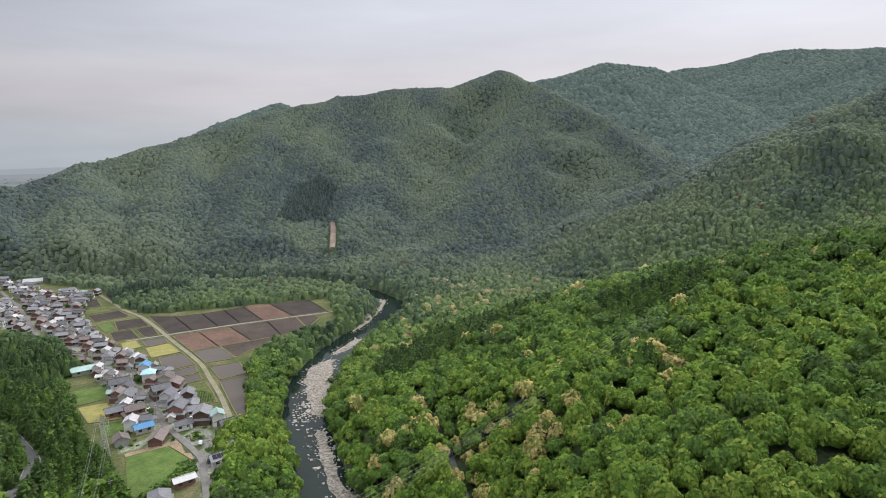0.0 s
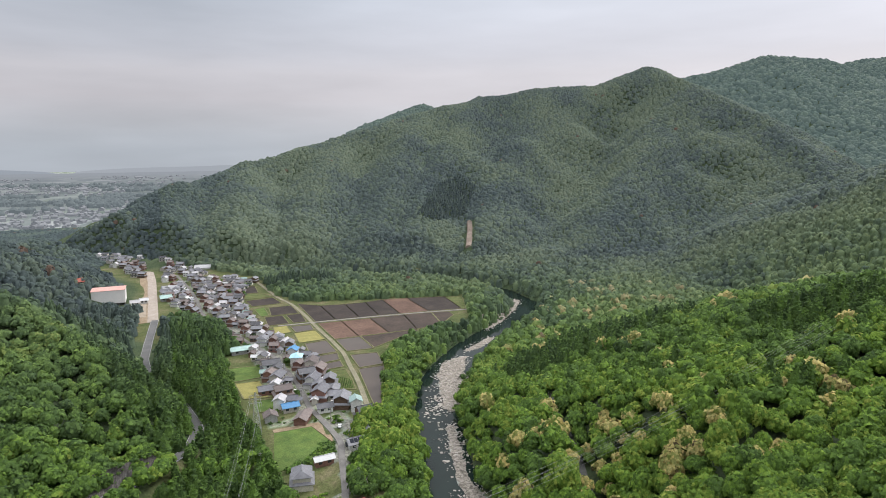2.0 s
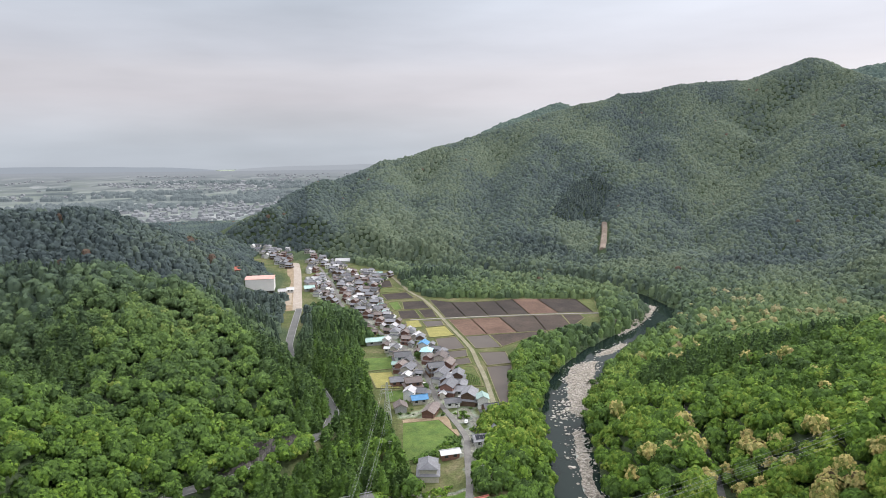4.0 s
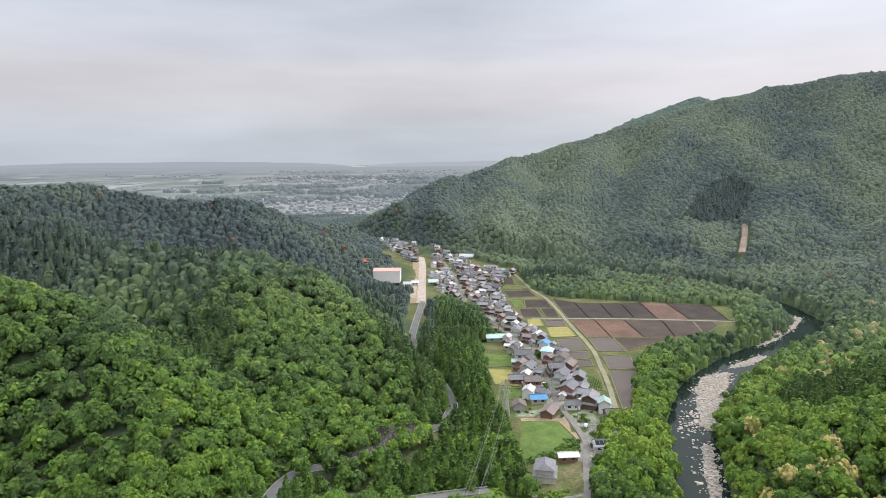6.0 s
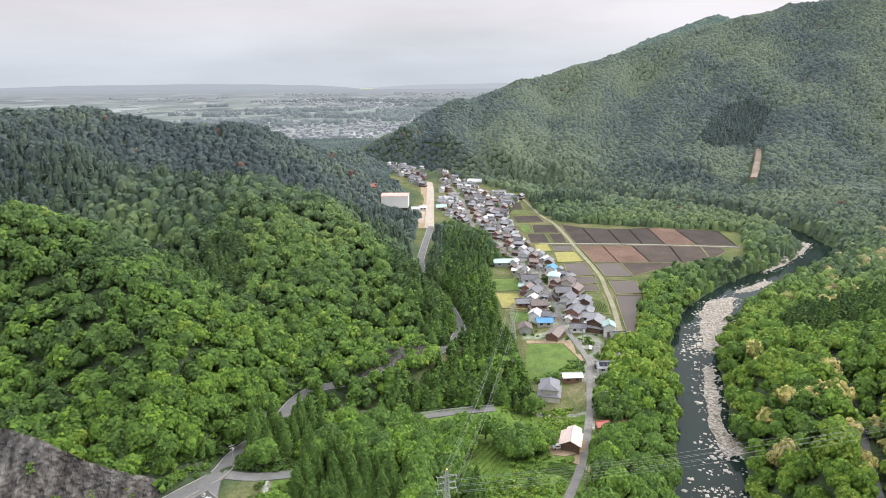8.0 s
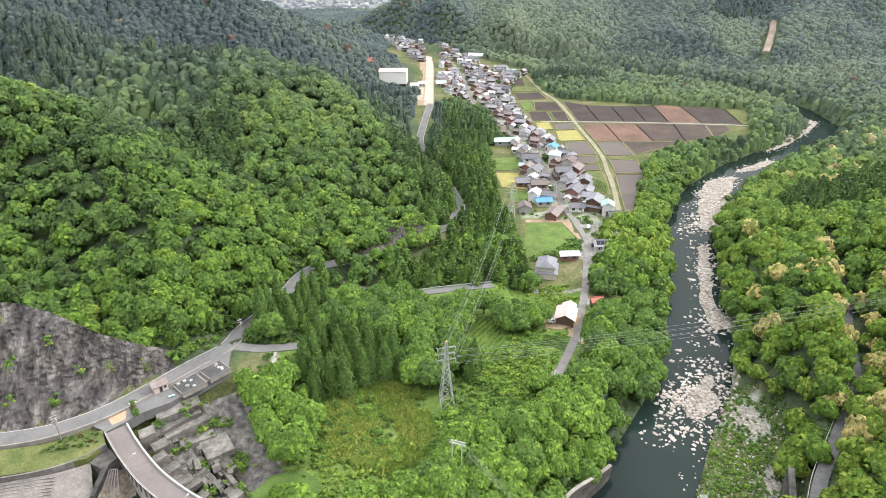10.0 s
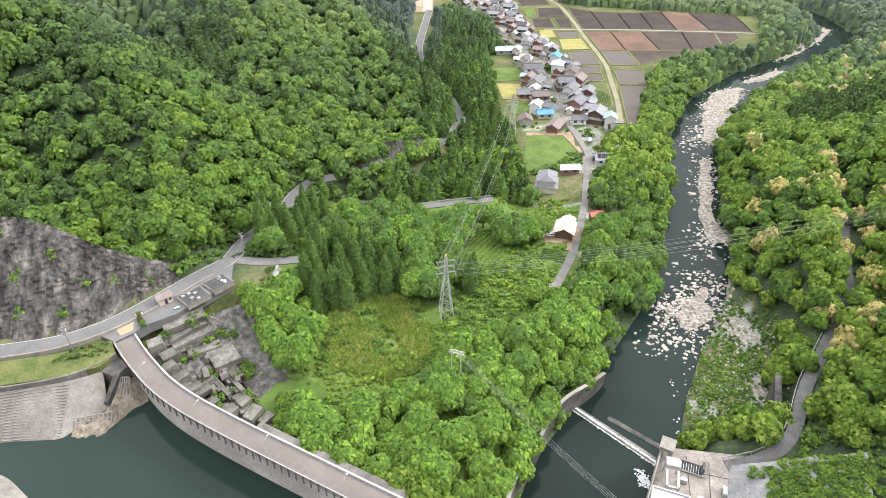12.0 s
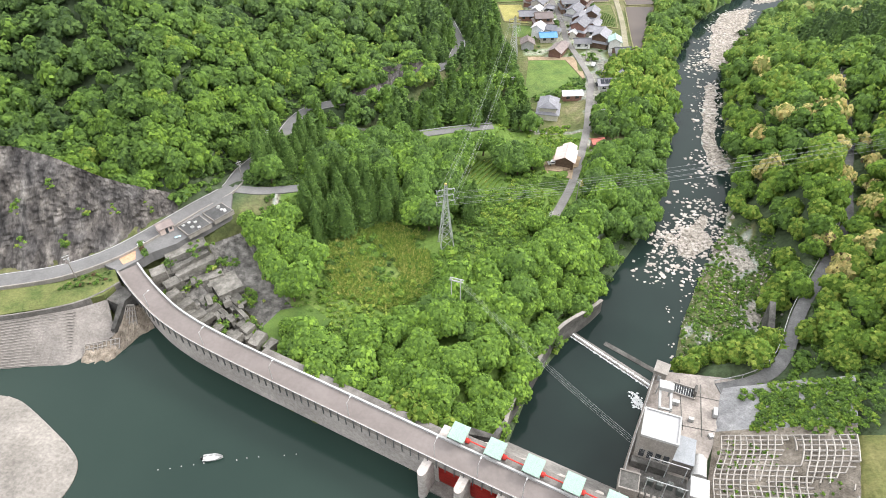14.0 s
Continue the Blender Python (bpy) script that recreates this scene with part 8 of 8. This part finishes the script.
ok = (fbm(gu + 9, gv + 4, 6, 3) > 0.40) & (gv > 6 - gu * 0.2)
P = np.array([on_slope(u, v) for u, v in zip(gu[ok], gv[ok])])
scatter("slope_grass", BUSH, P, rng_w.uniform(0.35, 0.95, len(P)), rng_w.uniform(0.35, 0.6, len(P)), rng_w.uniform(0.62, 0.72, len(P)), "bright green grass and creepers over the sprayed concrete", "undergrowth", 45)
cu = np.array([(-120, 143, 27), (-104, 146, 23), (-132, 147, 33), (-112, 150, 30), (-140, 138, 24), (-97, 149, 22), (-126, 152, 36), (-108, 138, 18), (-118, 136, 20), (-90, 155, 18)])
P = np.repeat(cu, 7, axis=0) + rng_w.normal(0, 0.9, (70, 3))
scatter("cliff_weeds", BUSH, P, rng_w.uniform(0.4, 1.1, 70), rng_w.uniform(0.6, 1.0, 70), rng_w.uniform(0.45, 0.75, 70), "yellow-green shrubs clinging to the rock cutting", "undergrowth", 43)
gxx, gyy = rng_w.uniform(-106, -89, 120), rng_w.uniform(121.5, 131, 120)
ok = inside(gxx, gyy, [(-105, 122.4), (-100, 127.6), (-92.6, 130.6), (-90.2, 126), (-96, 124.4)])
P = np.stack([gxx[ok], gyy[ok], np.full(ok.sum(), 14.9)], 1)
scatter("garden_shrubs", BUSH, P, rng_w.uniform(0.35, 0.8, len(P)), rng_w.uniform(0.6, 0.9, len(P)), np.where(rng_w.rand(len(P)) < 0.15, 0.99, rng_w.uniform(0.3, 0.6, len(P))), "clipped garden shrubs on the lawn", "shrub", 44)

# ---- pylons, poles and wires ----
def pylon(m, h, base, label):
    root = thing("pylon", label, "pylon", "", m)
    def leg_at(sx, sy, z):
        f = base / 2 * (1 - 0.72 * min(1, z / (h * 0.72))) if z < h * 0.72 else base / 2 * 0.28 * (1 - 0.5 * (z - h * 0.72) / (h * 0.28))
        return Vector((sx * f, sy * f, z))
    levels = [0, 0.16, 0.31, 0.44, 0.55, 0.645, 0.72, 0.79, 0.86, 0.93, 1.0]
    corners = ((-1, -1), (1, -1), (1, 1), (-1, 1))
    for sx, sy in corners:
        bm = bmesh.new()
        for a, b in zip(levels, levels[1:]):
            rod_bm(leg_at(sx, sy, a * h), leg_at(sx, sy, b * h), 0.12, 0.11, 4, bm)
        part("leg", bm, STEEL, root)
    for k in range(4):
        (ax, ay), (bx, by) = corners[k], corners[(k + 1) % 4]
        for a, b in zip(levels, levels[1:]):
            part("brace", rod_bm(leg_at(ax, ay, a * h), leg_at(bx, by, b * h), 0.06, 0.06, 4), STEEL, root)
            part("brace", rod_bm(leg_at(bx, by, a * h), leg_at(ax, ay, b * h), 0.06, 0.06, 4), STEEL, root)
            part("strut", rod_bm(leg_at(ax, ay, b * h), leg_at(bx, by, b * h), 0.05, 0.05, 4), STEEL, root)
    for f, span in ((0.74, 2.8), (0.83, 2.4), (0.92, 2.7)):
        for s in (-1, 1):
            arm = part("cross_arm", rod_bm((0, 0, f * h + 0.5), (s * span, 0, f * h), 0.10, 0.05, 4, rod_bm((0, 0, f * h - 0.2), (s * span, 0, f * h), 0.10, 0.05, 4)), STEEL, root)
            part("insulator", rod_bm((s * span, 0, f * h), (s * span, 0, f * h - 1.3), 0.14, 0.10, 8), WHITE, arm)
            part("insulator", rod_bm((s * span, 0, f * h - 0.1), (s * span, 1.2, f * h - 0.5), 0.10, 0.10, 8), WHITE, arm)
    part("peak_cap", box_bm(-0.3, 0.3, -0.3, 0.3, h - 0.1, h + 0.5), plain("yellow_marker", (0.50, 0.40, 0.12), (0.58, 0.46, 0.15), 1, 0.6), root, "yellow marker cap")
    return root


P1 = (0.6, 152.6, gz(0.6, 152.6))
P2 = (34.5, 300.0, gz(34.5, 300))
pylon(pose(*P1, 0, 0, 14), 23.0, 4.2, "grey lattice steel power pylon in the terrace shrubs")
pylon(pose(*P2, 0, 0, -10), 21.0, 4.6, "grey lattice steel power pylon beside the village")


def wire(a, b, sag, r=0.02):
    a, b = Vector(a), Vector(b)
    n = 16
    pts = [a + (b - a) * i / n - Vector((0, 0, 4 * sag * (i / n) * (1 - i / n))) for i in range(n + 1)]
    return sweep_bm(np.array([tuple(p) for p in pts]), [(-r, -r), (r, -r), (r, r), (-r, r)])


WIRE = plain("aluminium_wire", (0.30, 0.31, 0.31), (0.38, 0.39, 0.39), 1.0, 0.5, 0.5, 0)
cables = thing("power_line", "thin aluminium wires strung between pylons", "power line")
for f, span in ((0.74, 2.8), (0.83, 2.4), (0.92, 2.7)):
    for s in (-1, 1):
        a = (P1[0] + s * span * 0.97, P1[1] + s * span * 0.24, P1[2] + f * 23 - 1.2)
        part("wire", wire(a, (P2[0] + s * span, P2[1], P2[2] + f * 21 - 1.2), 5), WIRE, cables)
        part("wire", wire(a, (250, 170 + s * 3, 52 + 12 * f), 7), WIRE, cables)
for k in range(4):
    part("wire", wire((3.0 + k * 0.5, 123.0 + k * 0.1, gz(3, 123) + 12.8), (46.5 + k * 0.9, 76.0 - k * 0.3, 6.3), 2.0, 0.014), WIRE, cables)
hf = thing("transmission_frame", "white steel frame of two poles with a crossbeam", "pole frame", m=pose(3.1, 123.0, gz(3.1, 123.0), 0, 0, -20))
for x in (-1.3, 1.3):
    part("pole", rod_bm((x, 0, -0.5), (x, 0, 13.2), 0.16, 0.13, 8), WHITE, hf)
part("crossbeam", box_bm(-2.0, 2.0, -0.15, 0.15, 12.4, 12.7), WHITE, hf)
part("crossbeam", box_bm(-2.0, 2.0, 0.7, 0.9, 12.6, 12.8), WHITE, hf)
for x in (-1.6, 0, 1.6):
    part("insulator", rod_bm((x, 0, 12.7), (x, 0, 13.4), 0.12, 0.08, 6), STEEL, hf)


def pole(m, h=9.0):
    root = thing("utility_pole", "grey concrete utility pole with a crossarm", "utility pole", "utility poles", m)
    part("shaft", rod_bm((0, 0, -0.6), (0, 0, h), 0.17, 0.11, 8), CONC_PALE, root)
    part("crossarm", box_bm(-0.9, 0.9, -0.07, 0.07, h - 0.9, h - 0.75), STEEL, root)
    part("crossarm", box_bm(-0.7, 0.7, -0.07, 0.07, h - 1.7, h - 1.55), STEEL, root)
    part("transformer_can", rod_bm((0.35, 0.1, h - 2.8), (0.35, 0.1, h - 2.0), 0.24, 0.24, 8), STEEL, root)
    return root


first_pole = None
for x, y, turn in ((64.8, 231.8, 10), (70.0, 252.0, 12), (33.6, 158.5, 30), (45.5, 176.4, 20), (31, 262, 0), (69.6, 296, 5), (62, 330, 5), (67, 352, 5), (60, 372, 5), (63, 402, 10), (54, 430, 15), (47, 458, 15), (38, 492, 15), (29, 525, 15), (-101.6, 128.2, 40), (-66.5, 174.6, 40), (-63.4, 200, 0), (-96, 58.0, 0)):
    if y < 60:
        continue
    m = pose(x, y, gz(x, y), 0, 0, turn)
    if first_pole is None:
        first_pole = pole(m)
    else:
        copy_thing(first_pole, m)

# ---- gardens, vehicles and clutter near the lane ----
def car(m, body, label):
    root = thing("car", label, "car", "", m)
    bm = bmesh.new()
    prof = [(-1.9, 0.35), (-1.95, 0.8), (-1.5, 0.95), (-1.15, 1.45), (0.55, 1.48), (1.1, 0.98), (1.85, 0.85), (1.9, 0.35)]
    a, b = [[bm.verts.new((x, y, z)) for x, z in prof] for y in (-0.8, 0.8)]
    for i in range(8):
        bm.faces.new((a[i], a[(i + 1) % 8], b[(i + 1) % 8], b[i]))
    bm.faces.new(a), bm.faces.new(b[::-1])
    bmesh.ops.recalc_face_normals(bm, faces=bm.faces[:])
    bmesh.ops.bevel(bm, geom=bm.edges[:], offset=0.06, segments=1, affect="EDGES")
    part("body", bm, body, root)
    part("windscreen", box_bm(0.62, 0.98, -0.62, 0.62, 1.0, 1.4), GLASS, root)
    for y in (-0.82, 0.78):
        part("side_window", box_bm(-1.0, 0.5, y, y + 0.04, 1.0, 1.36), GLASS, root)
    for x in (-1.2, 1.15):
        for y in (-0.78, 0.78):
            part("wheel", rod_bm((x, y - 0.1, 0.3), (x, y + 0.1, 0.3), 0.3, 0.3, 12), plain("tyre", (0.02, 0.02, 0.02), (0.035, 0.035, 0.035), 2, 0.8), root)
    return root


CARW, CARD = plain("white_car_paint", (0.66, 0.66, 0.66), (0.72, 0.72, 0.72), 0.5, 0.3, bump=0), plain("dark_car_paint", (0.04, 0.045, 0.05), (0.06, 0.065, 0.07), 0.5, 0.3, bump=0)
for x, y, turn, paint, label in ((72.6, 290.4, 70, CARW, "white car parked beside the lane"), (70.5, 269.0, 85, CARD, "dark car parked by the solar-roofed house"), (40.4, 199.0, 10, CARW, "white car parked by the pink-roofed farmhouse"), (61.5, 345.4, 90, CARW, "white car parked on the village lane"),
                                 (76.8, 321.4, 60, CARW, "white van-like car beside the garage"), (58.4, 398.0, 100, CARD, "dark car on the village lane"), (84.8, 358.2, 20, CARD, "dark pickup beside the farmhouses"), (-88.0, 141.8, 50, CARW, "white car on the dam forecourt")):
    car(pose(x, y, gz(x, y) + (0.95 if x < 0 else 0.45), 0, 0, turn), paint, label)


def rows_of_plants(name, poly, turn, gap, label, lo=0.5, hi=0.66):
    """Low crop rows inside a polygon."""
    p = np.array(poly)
    c = p.mean(axis=0)
    u, v = np.array([math.cos(radians(turn)), math.sin(radians(turn))]), np.array([-math.sin(radians(turn)), math.cos(radians(turn))])
    s, t = np.meshgrid(np.arange(-18, 18, 0.6), np.arange(-18, 18, gap))
    x, y = (c[0] + s * u[0] + t * v[0]).ravel(), (c[1] + s * u[1] + t * v[1]).ravel()
    ok = inside(x, y, poly)
    x, y = x[ok], y[ok]
    rng = np.random.RandomState(3)
    n = len(x)
    scatter(name, BUSH, np.stack([x, y, surface(x, y)], 1), np.full(n, 0.42), rng.uniform(0.7, 0.9, n), rng.uniform(lo, hi, n), label, "crop", 5)


rows_of_plants("tea_rows", [(33.6, 183.4), (41.9, 181.1), (43.6, 187.9), (35.8, 190.4)], -12, 1.25, "clipped dark green tea hedges in rows", 0.36, 0.46)
rows_of_plants("vegetable_rows", [(48.3, 187.9), (52.9, 186.7), (58, 204.4), (53, 205.4)], 68, 1.1, "bright green vegetable rows beside the lane", 0.55, 0.66)
rows_of_plants("orchard_rows", [(10, 182), (21, 182), (20, 203), (9, 203)], 60, 1.9, "rows of pale yellow-green saplings", 0.60, 0.78)
rows_of_plants("garden_rows", [(84, 342), (93, 338), (95.6, 352), (86, 366)], 70, 1.3, "dull green kitchen garden rows", 0.34, 0.6)
rows_of_plants("garden_rows", [(73, 277), (80, 281), (82, 288), (74, 286)], 60, 1.4, "mixed kitchen garden rows by the houses", 0.36, 0.8)
tagged(part("earth_patch", flat_bm([(37, 195), (42, 193.6), (50, 199), (52.4, 206), (45.6, 208.4), (39.6, 206)], 2, 3.6, None, lambda x, y: gz(x, y) + 0.22), EARTH), "bare earth yard round the farmhouse", "ground", kind="structure")
for x, y, t in ((37.2, 209, 0.79), (49.2, 184.0, 0.79), (25.5, 206.5, 0.80), (31, 212, 0.74), (27, 199, 0.7)):
    ob = copy_thing(KINDS[sorted(k for k in KINDS if not k[0])[0]], pose(x, y, gz(x, y) - 0.2))
    ob.scale = (2.1, 2.1, 1.9)
    crown = [c for c in ob.children if "crown" in c.name][0]
    crown.data = crown.data.copy()
    crown.data.attributes["tint"].data.foreach_set("value", np.full(len(crown.data.vertices), t, np.float32))
    tagged(ob, "bright yellow-leaved rounded garden tree", "tree", "yellow trees by the lane")
hut3 = thing("gate_hut", "small hut with a brown roof on the forecourt", "hut", m=pose(-83.2, 148.0, 15.05, 0, 0, 42))
part("wall", box_bm(-2.0, 2.0, -1.6, 1.6, 0, 2.5, 0.04), plain("peach_render", (0.50, 0.40, 0.35), (0.58, 0.48, 0.43), 0.6, 0.8), hut3)
part("roof", gable_bm(4.0, 3.2, 2.5, 0.8, 0.4), ROOF["brown"], hut3)
part("door", box_bm(-0.4, 0.4, -1.66, -1.58, 0, 1.95), GLASS, hut3)
part("window", box_bm(0.9, 1.6, -1.66, -1.58, 0.9, 1.7), GLASS, hut3)
P = np.array([(-88.2 + 0.5 * i, 141.0 - 0.55 * i, 15.0) for i in range(9)]) + rng_w.normal(0, 0.4, (9, 3)) * [1, 1, 0.1]
scatter("forecourt_shrubs", BUSH, P, rng_w.uniform(0.6, 1.1, 9), np.full(9, 0.9), np.array([0.5, 0.46, 0.99, 0.99, 0.5, 0.44, 0.6, 0.5, 0.45]), "green and dark red shrubs beside the forecourt", "shrub", 45)
bench = thing("bench", "pale blue slatted bench on the forecourt", "bench", m=pose(-78.4, 144.6, 15.1, 0, 0, 30))
for i in range(3):
    part("slat", box_bm(-0.9, 0.9, -0.3 + i * 0.2, -0.14 + i * 0.2, 0.42, 0.47), ROOF["cyan"], bench)
for x in (-0.7, 0.7):
    part("leg", box_bm(x - 0.05, x + 0.05, -0.25, 0.25, 0, 0.42), STEEL, bench)

# trees standing among the houses
gt = sorted(k for k in KINDS if not k[0])
rng_g = random.Random(8)
for i in range(46):
    for _ in range(30):
        y = rng_g.uniform(330, 690)
        x = rng_g.uniform(0, 88)
        if inside(np.array(x), np.array(y), VILLAGE_AREA) and min(math.hypot(x - a, y - b) for a, b in placed) > 5.6 and line_dist(np.array(x), np.array(y), LANE[0])[0] > 3.5:
            break
    else:
        continue
    ob = copy_thing(KINDS[gt[i % len(gt)]], pose(x, y, gz(x, y), 0, 0, i * 47))
    s = rng_g.uniform(1.2, 2.6)
    ob.scale = (s, s, s)
    tagged(ob, "rounded green garden tree between the village houses", "tree", "garden trees of the village")

# landslide scar on the mountain and a dry clearing across the river
SCAR_MAT = plain("bare_slip_soil", (0.20, 0.155, 0.125), (0.32, 0.26, 0.215), 0.06, 0.95, bump=0.6, dist=0.5, stain=0.3)
sl = dense_line([(401, 811, 0), (386, 778, 0), (372, 752, 0), (356, 722, 0)], 4)
sl[:, 2] = surface(sl[:, 0], sl[:, 1]) + 0.9
slx = offset_line(sl, 0)
tagged(part("landslide_scar", sweep_bm(sl, [(-5.5, -3), (5.5, -3), (4.5, 0.2), (1.5, 0.8), (-2, 0.3), (-5, 0.4)]), SCAR_MAT), "bare brown landslide scar on the wooded slope", "scar", kind="structure")

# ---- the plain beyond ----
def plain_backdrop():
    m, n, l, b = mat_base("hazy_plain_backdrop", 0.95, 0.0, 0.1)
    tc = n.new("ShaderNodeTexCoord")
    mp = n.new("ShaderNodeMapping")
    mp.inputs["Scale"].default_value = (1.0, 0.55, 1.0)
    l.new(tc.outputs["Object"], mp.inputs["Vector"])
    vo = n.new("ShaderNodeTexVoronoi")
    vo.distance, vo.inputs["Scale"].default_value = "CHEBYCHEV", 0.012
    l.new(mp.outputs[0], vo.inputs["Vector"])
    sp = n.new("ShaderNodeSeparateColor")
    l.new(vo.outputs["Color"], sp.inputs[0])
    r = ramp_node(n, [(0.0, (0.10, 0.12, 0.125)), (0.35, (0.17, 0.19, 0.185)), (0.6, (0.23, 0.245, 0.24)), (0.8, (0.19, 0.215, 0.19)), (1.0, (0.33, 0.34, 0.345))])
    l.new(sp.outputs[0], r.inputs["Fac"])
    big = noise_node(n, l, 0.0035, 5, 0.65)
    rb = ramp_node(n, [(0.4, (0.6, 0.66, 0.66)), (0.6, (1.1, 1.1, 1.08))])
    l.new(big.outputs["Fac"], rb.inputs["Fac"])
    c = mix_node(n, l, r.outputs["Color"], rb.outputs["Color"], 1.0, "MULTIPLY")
    # haze is painted in: paler colour and stronger glow with distance
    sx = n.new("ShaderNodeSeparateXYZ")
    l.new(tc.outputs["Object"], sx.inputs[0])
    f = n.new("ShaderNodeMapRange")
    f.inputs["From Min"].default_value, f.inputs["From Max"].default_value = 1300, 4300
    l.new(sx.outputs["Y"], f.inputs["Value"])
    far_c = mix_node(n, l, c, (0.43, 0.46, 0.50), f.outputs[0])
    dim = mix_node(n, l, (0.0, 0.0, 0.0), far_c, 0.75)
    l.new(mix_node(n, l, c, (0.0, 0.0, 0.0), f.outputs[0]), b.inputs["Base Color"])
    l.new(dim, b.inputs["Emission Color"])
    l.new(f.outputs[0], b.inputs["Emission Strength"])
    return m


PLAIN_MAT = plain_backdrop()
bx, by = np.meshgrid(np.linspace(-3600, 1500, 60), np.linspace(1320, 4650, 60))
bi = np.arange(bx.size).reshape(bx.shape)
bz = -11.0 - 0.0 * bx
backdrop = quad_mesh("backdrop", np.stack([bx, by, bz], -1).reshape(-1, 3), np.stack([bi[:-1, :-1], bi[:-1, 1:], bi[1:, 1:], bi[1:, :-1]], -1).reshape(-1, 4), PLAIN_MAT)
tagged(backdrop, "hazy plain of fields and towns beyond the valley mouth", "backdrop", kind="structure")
rng_t = np.random.RandomState(77)
bearing = rng_t.normal(-9.5, 6.5, 1500)
away = 1400 + 2500 * rng_t.rand(1500) ** 1.1
tx, ty = away * np.sin(np.radians(bearing)), away * np.cos(np.radians(bearing))
ok = (fbm(tx, ty, 320, 3) > 0.47) & (ty > 1330)
tx, ty = tx[ok], ty[ok]
sv, sq = np.array([(-1, -1, 0), (1, -1, 0), (1, 1, 0), (-1, 1, 0), (-1, -1, 1), (1, -1, 1), (1, 1, 1), (-1, 1, 1), (-1, 0, 1.5), (1, 0, 1.5)], float), np.array([(0, 1, 5, 4), (1, 2, 6, 5), (2, 3, 7, 6), (3, 0, 4, 7), (4, 5, 9, 8), (6, 7, 8, 9)])
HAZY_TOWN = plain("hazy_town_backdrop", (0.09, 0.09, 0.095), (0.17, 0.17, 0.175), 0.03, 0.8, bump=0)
# grey-blue emission paints haze over the town
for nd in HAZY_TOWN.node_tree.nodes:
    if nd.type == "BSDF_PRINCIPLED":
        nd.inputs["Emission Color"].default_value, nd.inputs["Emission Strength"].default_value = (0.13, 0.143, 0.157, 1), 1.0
big_h = rng_t.rand(len(tx)) < 0.012
town = scatter("far_town", [(sv, sq)], np.stack([tx, ty, np.full(len(tx), -11.2)], 1), np.where(big_h, rng_t.uniform(12, 22, len(tx)), rng_t.uniform(3.5, 6.5, len(tx))), np.where(big_h, 0.35, 0.9), rng_t.rand(len(tx)), "small houses and sheds of a far town, paled by painted haze", "houses", 9, HAZY_TOWN)
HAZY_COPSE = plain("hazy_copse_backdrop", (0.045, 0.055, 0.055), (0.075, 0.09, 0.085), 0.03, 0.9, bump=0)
# the copses get painted haze too, as a bluish emission
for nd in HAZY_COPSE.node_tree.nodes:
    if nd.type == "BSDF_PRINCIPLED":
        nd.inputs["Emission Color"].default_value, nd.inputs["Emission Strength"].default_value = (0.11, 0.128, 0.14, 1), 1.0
hx, hy = rng_t.uniform(-900, 120, 260), rng_t.uniform(1350, 3000, 260)
ok = (fbm(hx * 0.5 + 500, hy * 1.5, 260, 2) > 0.56)
P = np.stack([hx[ok], hy[ok], np.full(ok.sum(), -11.5)], 1)
P = (P[:, None, :] + rng_t.normal(0, 1, (len(P), 9, 3)) * [38, 7, 0]).reshape(-1, 3)
scatter("far_copses", BC["far"], P, rng_t.uniform(6, 12, len(P)), np.full(len(P), 0.9), rng_t.uniform(0.1, 0.6, len(P)), "strips of far woodland on the plain, paled by painted haze", "woods", 10, HAZY_COPSE)
# low hills on the horizon, their pale blue haze painted as emission
for y0, x0, x1, top, c in ((4640, -3400, -600, 34, (0.40, 0.44, 0.49)), (4660, -500, 900, 30, (0.46, 0.49, 0.53))):
    hxs = np.linspace(x0, x1, 90)
    prof = np.sin(np.linspace(0, math.pi, 90)) ** 0.45 * (0.62 + 0.5 * fbm(hxs, hxs * 0 + 3.0, 520, 4)) * (top + 12)
    V = np.concatenate([np.stack([hxs, np.full(90, y0), np.full(90, -12.0)], 1), np.stack([hxs, np.full(90, y0 + 60.0), prof - 12.0], 1)])
    i = np.arange(89)
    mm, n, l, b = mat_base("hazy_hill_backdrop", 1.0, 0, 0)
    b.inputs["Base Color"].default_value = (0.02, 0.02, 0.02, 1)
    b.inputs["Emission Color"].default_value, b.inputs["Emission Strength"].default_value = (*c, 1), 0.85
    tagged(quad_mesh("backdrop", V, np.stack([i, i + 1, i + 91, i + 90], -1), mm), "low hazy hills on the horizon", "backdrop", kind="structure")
